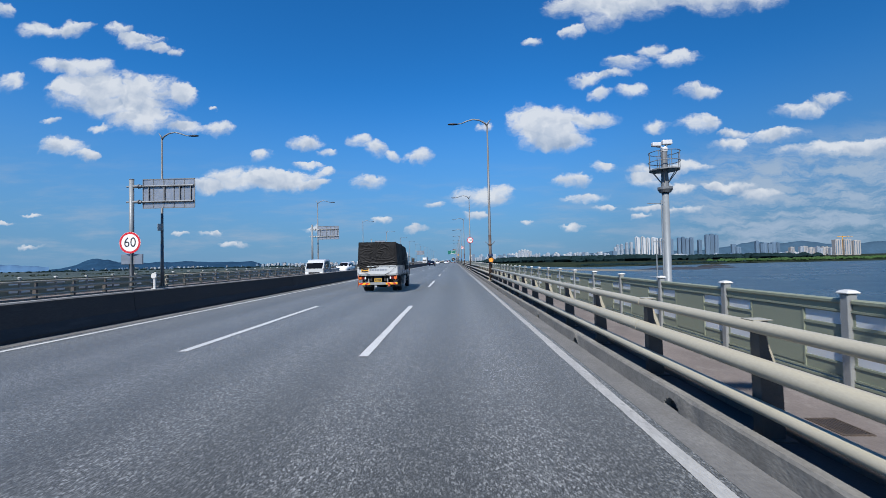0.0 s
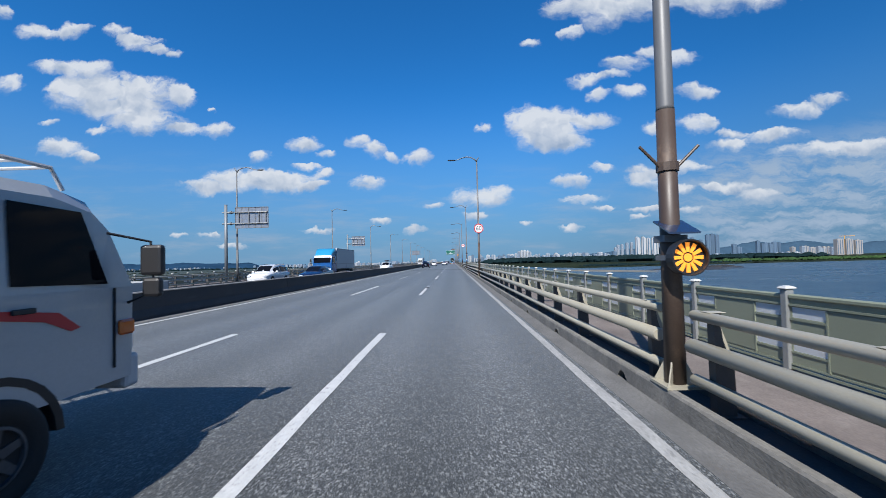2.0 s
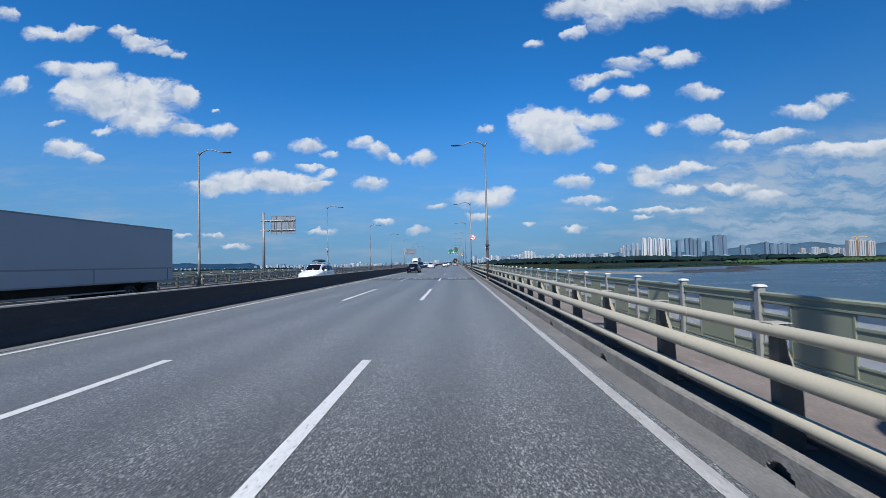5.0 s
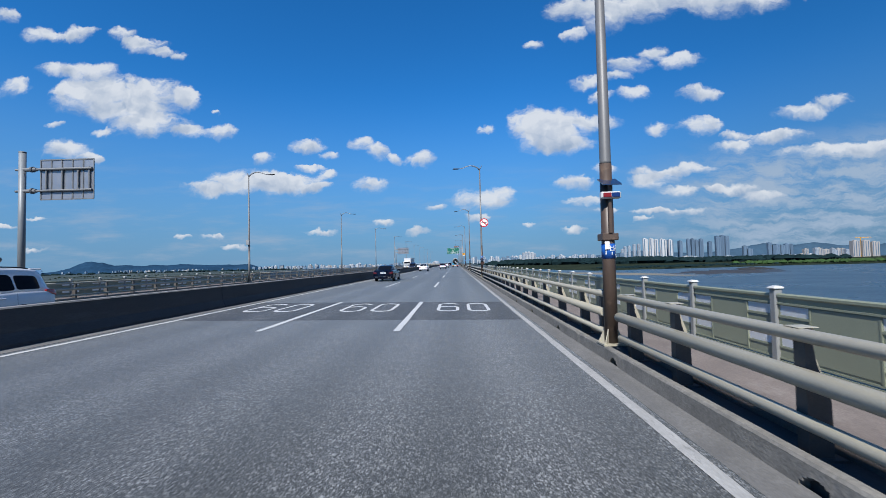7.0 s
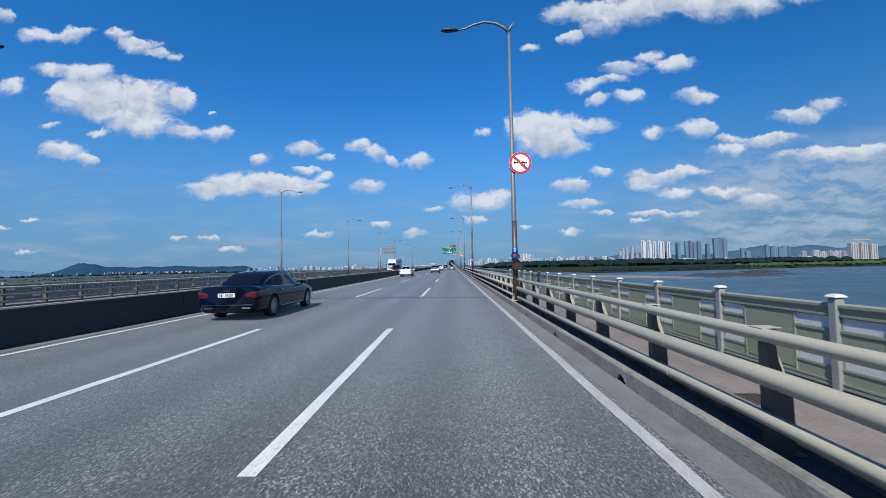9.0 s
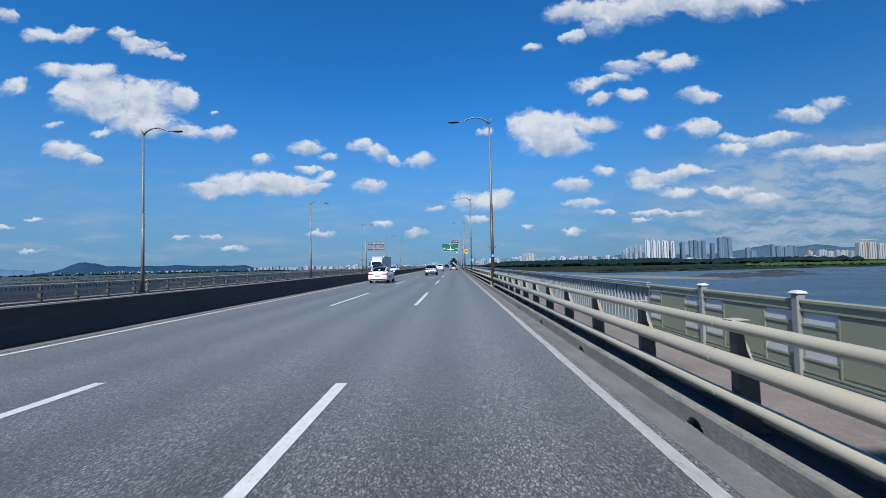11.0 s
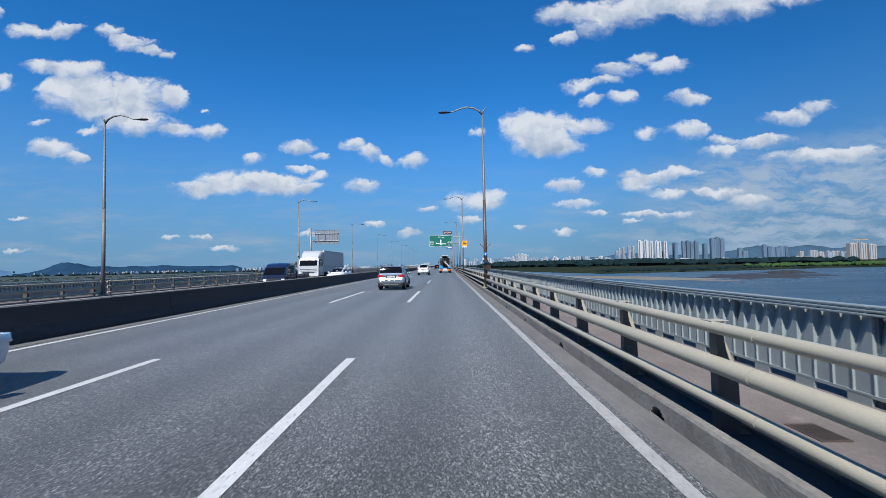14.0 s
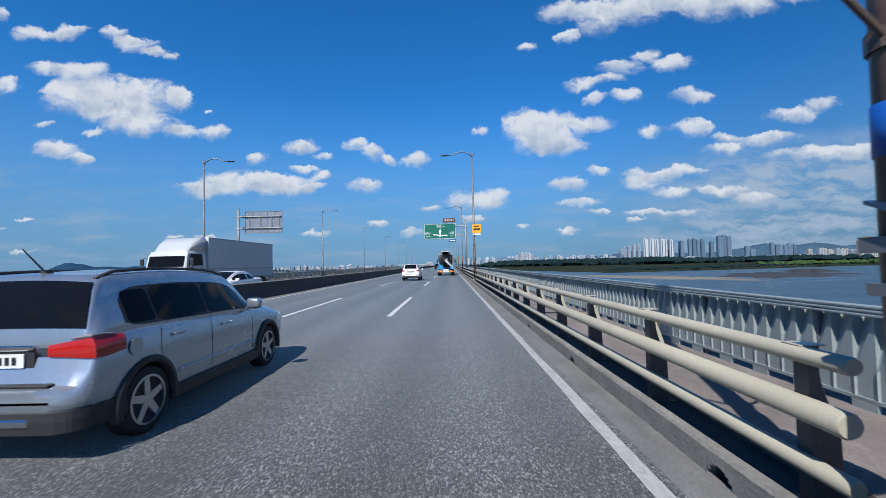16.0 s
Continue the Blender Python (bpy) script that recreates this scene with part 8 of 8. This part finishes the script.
for k in range(-1, 11):
    for s in (1, -1):
        guardrail(k, s)
for s in (1, -1):
    bm = bmesh.new()
    ya = FIRST + PITCH * 11
    for x, z, r in ((2.60, 1.035, 0.06), (2.565, 0.70, 0.082), (2.60, 0.335, 0.048)):
        rail_bar(bm, x, z, r, r, ya, Y1, s, 6)
    for i in range(180):
        y = ya + POST * 2 * i
        strip(bm, [(side(2.66, s), 0.02), (side(2.66, s), 1.08), (side(2.8, s), 1.08), (side(2.8, s), 0.02)], y, y + 0.15)
    solo("guardrail", bm, M_RAIL, "cream guardrail running on into the distance", "guardrail", "guardrail lengths", "stuff")

# ---- outer fences ----
FX, FTOP = 4.38, 1.17


def holed_sheet(x, t, ys, zs, holes):
    """One sheet with openings: cells (column, row) left out."""
    bm = bmesh.new()
    nc, nr = len(ys) - 1, len(zs) - 1
    front = [[bm.verts.new((x - t / 2, y, z)) for z in zs] for y in ys]
    back = [[bm.verts.new((x + t / 2, y, z)) for z in zs] for y in ys]

    def solid(i, j):
        return 0 <= i < nc and 0 <= j < nr and (i, j) not in holes

    for i in range(nc):
        for j in range(nr):
            if not solid(i, j):
                continue
            for g in (front, back):
                bm.faces.new((g[i][j], g[i + 1][j], g[i + 1][j + 1], g[i][j + 1]))
            for (di, dj), (p, q) in (((-1, 0), ((i, j), (i, j + 1))), ((1, 0), ((i + 1, j), (i + 1, j + 1))), ((0, -1), ((i, j), (i + 1, j))), ((0, 1), ((i, j + 1), (i + 1, j + 1)))):
                if not solid(i + di, j + dj):
                    bm.faces.new((front[p[0]][p[1]], front[q[0]][q[1]], back[q[0]][q[1]], back[p[0]][p[1]]))
    return bm


def green_fence(y0, bays, s):
    """Green-grey sheet fence with frosted strips between grey posts."""
    f = thing("fence", (0, y0, 0), "green-grey sheet-metal bridge fence with frosted strips and grey posts", "fence", "fence lengths")
    x = side(FX, s)
    base, d = 0.16, 0.02
    post = panel = toprail = None
    strips = [None] * 4
    B = POST

    def again(src, nm, y, par):
        o = new(nm, src.data)
        o.parent, o.location.y = par, y
        return o

    for i in range(bays):
        y = B * i
        if i == 0:
            bm = bmesh.new()
            box(bm, x - 0.055, x + 0.055, -0.055, 0.055, base, FTOP + 0.04, 0.012)
            post = part("post", bm, M_FPOST, f)
            bm = bmesh.new()
            box(bm, x - 0.075, x + 0.075, -0.075, 0.075, FTOP + 0.04, FTOP + 0.062, 0.008)
            loft(bm, [[(x + a * w, b * w, z) for a, b in ((-1, -1), (1, -1), (1, 1), (-1, 1))] for w, z in ((0.068, FTOP + 0.06), (0.05, FTOP + 0.078), (0.02, FTOP + 0.087))])
            cap = part("cap", bm, M_CAP, post, "pale cap")
            ya, yb = 0.056, B - 0.056
            bm = holed_sheet(x, 0.024, [ya, 0.085, 0.56, 1.49, B - 0.085, yb], [base + 0.10, 0.42, 0.545, 0.85, 0.985, 1.09], {(1, 1), (3, 1), (1, 3), (3, 3)})
            panel = part("panel", bm, M_FENCE, f)
            bm = bmesh.new()
            box(bm, x - 0.024, x + 0.024, 0.565, 0.59, base + 0.1, 0.998)
            box(bm, x - 0.024, x + 0.024, 1.46, 1.485, base + 0.1, 0.998)
            box(bm, x - 0.024, x + 0.02, ya, 0.562, 0.815, 0.845)
            box(bm, x - 0.024, x + 0.02, 1.488, yb, 0.815, 0.845)
            box(bm, x - 0.022, x + 0.02, ya, 0.562, 0.39, 0.415)
            box(bm, x - 0.022, x + 0.02, 1.488, yb, 0.39, 0.415)
            box(bm, x - 0.03, x + 0.03, ya, yb, base + 0.025, base + 0.055)
            box(bm, x - 0.026, x + 0.026, ya, yb, base + 0.075, base + 0.098)
            box(bm, x - 0.034, x + 0.02, ya, yb, 1.0, 1.025)
            bits = [part("panel_frame", bm, M_FENCE, panel, "ribs and rails")]
            bm = bmesh.new()
            box(bm, x - 0.019, x - 0.0125, 0.592, 1.458, base + 0.13, 0.985)
            bits.append(part("front_plate", bm, M_FENCE, panel, "flat middle plate"))
            bm = bmesh.new()
            box(bm, x - 0.04, x + 0.04, ya, yb, 1.09, 1.15, 0.015)
            toprail = part("handrail", bm, M_FENCE, f)
            for j, (a, b, c, e) in enumerate(((0.085, 0.56, 0.85, 0.985), (1.49, B - 0.085, 0.85, 0.985), (0.085, 0.56, 0.42, 0.545), (1.49, B - 0.085, 0.42, 0.545))):
                bm = bmesh.new()
                box(bm, x - 0.008, x + 0.008, a, b, c, e)
                strips[j] = part("frosted_strip", bm, M_STRIP, panel, "frosted white strip")
        else:
            p = again(post, "post", y, f)
            o = new("cap", cap.data)
            o.parent, o["label"] = p, "pale cap"
            pn = again(panel, "panel", y, f)
            again(toprail, "handrail", y, f)
            for q in bits:
                o = new(q.name.split(".")[0], q.data)
                o.parent, o["label"] = pn, q["label"]
            for j in range(4):
                o = new("frosted_strip", strips[j].data)
                o.parent, o["label"] = pn, "frosted white strip"
    return f


def corrugated_fence(y0, bays, s, slots):
    """Pale folded-sheet fence with triple rails along its top."""
    f = thing("fence", (0, y0, 0), "pale galvanised folded-sheet bridge fence with triple top rails", "fence", "fence lengths")
    x = side(FX, s)
    sg = 1 if s > 0 else -1
    data = {}
    fold, B = POST / 9, POST
    lo = 0.25 if slots else 0.18
    for i in range(bays):
        y = B * i
        for nm in ("post", "panel", "handrail", "upper_rail", "lower_rail"):
            if nm not in data:
                bm = bmesh.new()
                mt = M_CORR
                if nm == "post":
                    box(bm, x + 0.03 * sg, x + 0.11 * sg, -0.04, 0.04, 0.14, 1.12)
                    mt = M_STEEL
                elif nm == "panel":
                    # folded sheet: flat and ribbed at its foot, saw-toothed towards the top
                    P, deep, zm, zt = fold, 0.11, 0.56, 1.06

                    def pt(y_, d_, z_):
                        return bm.verts.new((x + d_ * sg, y_, z_))

                    A2, D2, E2 = pt(0, 0, zt), pt(0, 0, zm), pt(0, 0, lo)
                    for j in range(9):
                        y0_ = j * P
                        A, D, E = A2, D2, E2
                        B_, A2 = pt(y0_ + 0.88 * P, deep, zt), pt(y0_ + P, 0, zt)
                        C, M, D2 = pt(y0_ + 0.88 * P, 0, zm), pt(y0_ + 0.94 * P, -0.018, zm - 0.03), pt(y0_ + P, 0, zm)
                        F, N, E2 = pt(y0_ + 0.88 * P, 0, lo), pt(y0_ + 0.94 * P, -0.018, lo), pt(y0_ + P, 0, lo)
                        for f_ in ((A, B_, C), (A, C, D), (B_, A2, D2), (B_, D2, C), (D, C, F, E), (C, M, N, F), (M, D2, E2, N), (C, D2, M)):
                            bm.faces.new(f_)
                else:
                    zz = {"handrail": 1.165, "upper_rail": 1.125, "lower_rail": 1.085}[nm]
                    box(bm, x - 0.05, x + 0.05, 0, B, zz - 0.014, zz + 0.014, 0.008)
                data[nm] = part(nm, bm, mt, f)
            else:
                o = new(nm, data[nm].data)
                o.parent, o.location.y = f, y
        for nm, a, b, z0, z1 in [("foot_rail", 0.0, B, lo - 0.015, lo + 0.02)] + ([("foot", a, a + 0.26, 0.15, lo) for a in (0.02, 0.68, 1.36)] if slots and s > 0 else []):
            key = nm + str(a)
            if key not in data:
                bm = bmesh.new()
                box(bm, x - 0.02, x + 0.02, a, b, z0, z1)
                data[key] = part(nm, bm, M_CORR, f)
            else:
                o = new(nm, data[key].data)
                o.parent, o.location.y = f, y
    return f


FENCE0 = FIRST + 0.68
for s in (1, -1):
    turn = 76 if s > 0 else 71           # bays of the green kind before the fence changes
    for k in range(4):
        shift = 0.93 if k == 0 and s > 0 else 0.0       # the first length begins a little earlier
        green_fence(FENCE0 + PITCH * k - shift, 17, s).scale.y = 1 + shift / PITCH
    green_fence(FENCE0 + PITCH * 4, turn - 68, s)
    green_fence(FENCE0 - POST * 8 - (0.93 if s > 0 else 0.0), 8, s)
    corrugated_fence(FENCE0 + POST * turn, 89 - turn, s, False)
    corrugated_fence(FENCE0 + POST * 89, 13, s, True)
    for k in range(4):
        corrugated_fence(FENCE0 + PITCH * (6 + k), 17, s, True)
    bm = bmesh.new()
    x = side(FX, s)
    box(bm, x - 0.03, x + 0.03, FENCE0 + PITCH * 10, Y1, 0.18, 1.06)
    box(bm, x - 0.05, x + 0.05, FENCE0 + PITCH * 10, Y1, 1.06, 1.17)
    solo("fence", bm, M_CORR, "pale metal fence running on into the distance", "fence", "fence lengths", "stuff")

# ---- street lamps ----
def street_lamp(x, y, s, brown=3.2):
    """Tall tapered pole, brown below and steel above, with a swan-neck arm over the road."""
    L = thing("street_lamp", (x, y, KERB_TOP), "tall steel street lamp, lower pole painted brown, on the kerb" if s > 0 else "tall grey steel street lamp on the far kerb", "street lamp", "street lamps")
    bm = bmesh.new()
    for p in ((-0.15, -0.15), (0.15, -0.15), (-0.15, 0.15), (0.15, 0.15)):
        disc(bm, (p[0], p[1], 0.03), 0.02, 0.06, 6, "z")
    box(bm, -0.2, 0.2, -0.2, 0.2, 0, 0.03)
    for q in range(4):
        a = q * math.pi / 2 + math.pi / 4
        c, d = math.cos(a), math.sin(a)
        loft(bm, [[(c * r - d * w, d * r + c * w, z) for r, z in ((0.09, 0.03), (0.24, 0.03), (0.095, 0.32))] for w in (-0.008, 0.008)])
    part("base_plate", bm, M_RAIL, L, "cream base plate with gussets")
    bm = bmesh.new()
    tube(bm, [(0, 0, 0.03), (0, 0, brown)], [0.118, 0.118 - 0.0044 * brown], 12)
    part("lower_pole", bm, M_BROWN if s > 0 else M_POLE, L, "brown lower pole" if s > 0 else "grey lower pole", smooth=True)
    bm = bmesh.new()
    tube(bm, [(0, 0, brown), (0, 0, brown + 0.04), (0, 0, 11.05)], [0.118 - 0.0044 * brown, 0.112 - 0.0044 * brown, 0.055], 12)
    part("upper_pole", bm, M_POLE, L, smooth=True)
    bm = bmesh.new()
    d = -s
    pts = [(-0.16 * d, 0, 11.42), (0, 0, 11.08)]
    tube(bm, [(-0.24 * d, 0, 11.50), (-0.1 * d, 0, 11.30), (0.06 * d, 0, 11.02)], [0.02, 0.05, 0.06], 8)
    tube(bm, [(0, 0, 11.05), (0.22 * d, 0, 11.28), (0.55 * d, 0, 11.46), (1.0 * d, 0, 11.53), (1.45 * d, 0, 11.42), (1.8 * d, 0, 11.27), (2.15 * d, 0, 11.22)], [0.065, 0.06, 0.055, 0.05, 0.045, 0.04, 0.035], 8)
    part("arm", bm, M_STEEL, L, "swan-neck arm", smooth=True)
    bm = bmesh.new()
    rings = []
    for f, w, h in ((0, 0.04, 0.03), (0.12, 0.10, 0.05), (0.35, 0.15, 0.065), (0.6, 0.13, 0.06), (0.72, 0.05, 0.03)):
        rings.append([(d * (2.08 + f), w * math.cos(2 * math.pi * k / 10), 11.22 + h * math.sin(2 * math.pi * k / 10)) for k in range(10)])
    loft(bm, rings)
    part("lantern", bm, M_DARK, L, "dark flat lantern head", smooth=True)
    return L


for k in range(14):
    for s in (1, -1):
        street_lamp(side(2.54, s), pole_y(k, s), s, 5.5 if k in (5, 6) else 3.2)
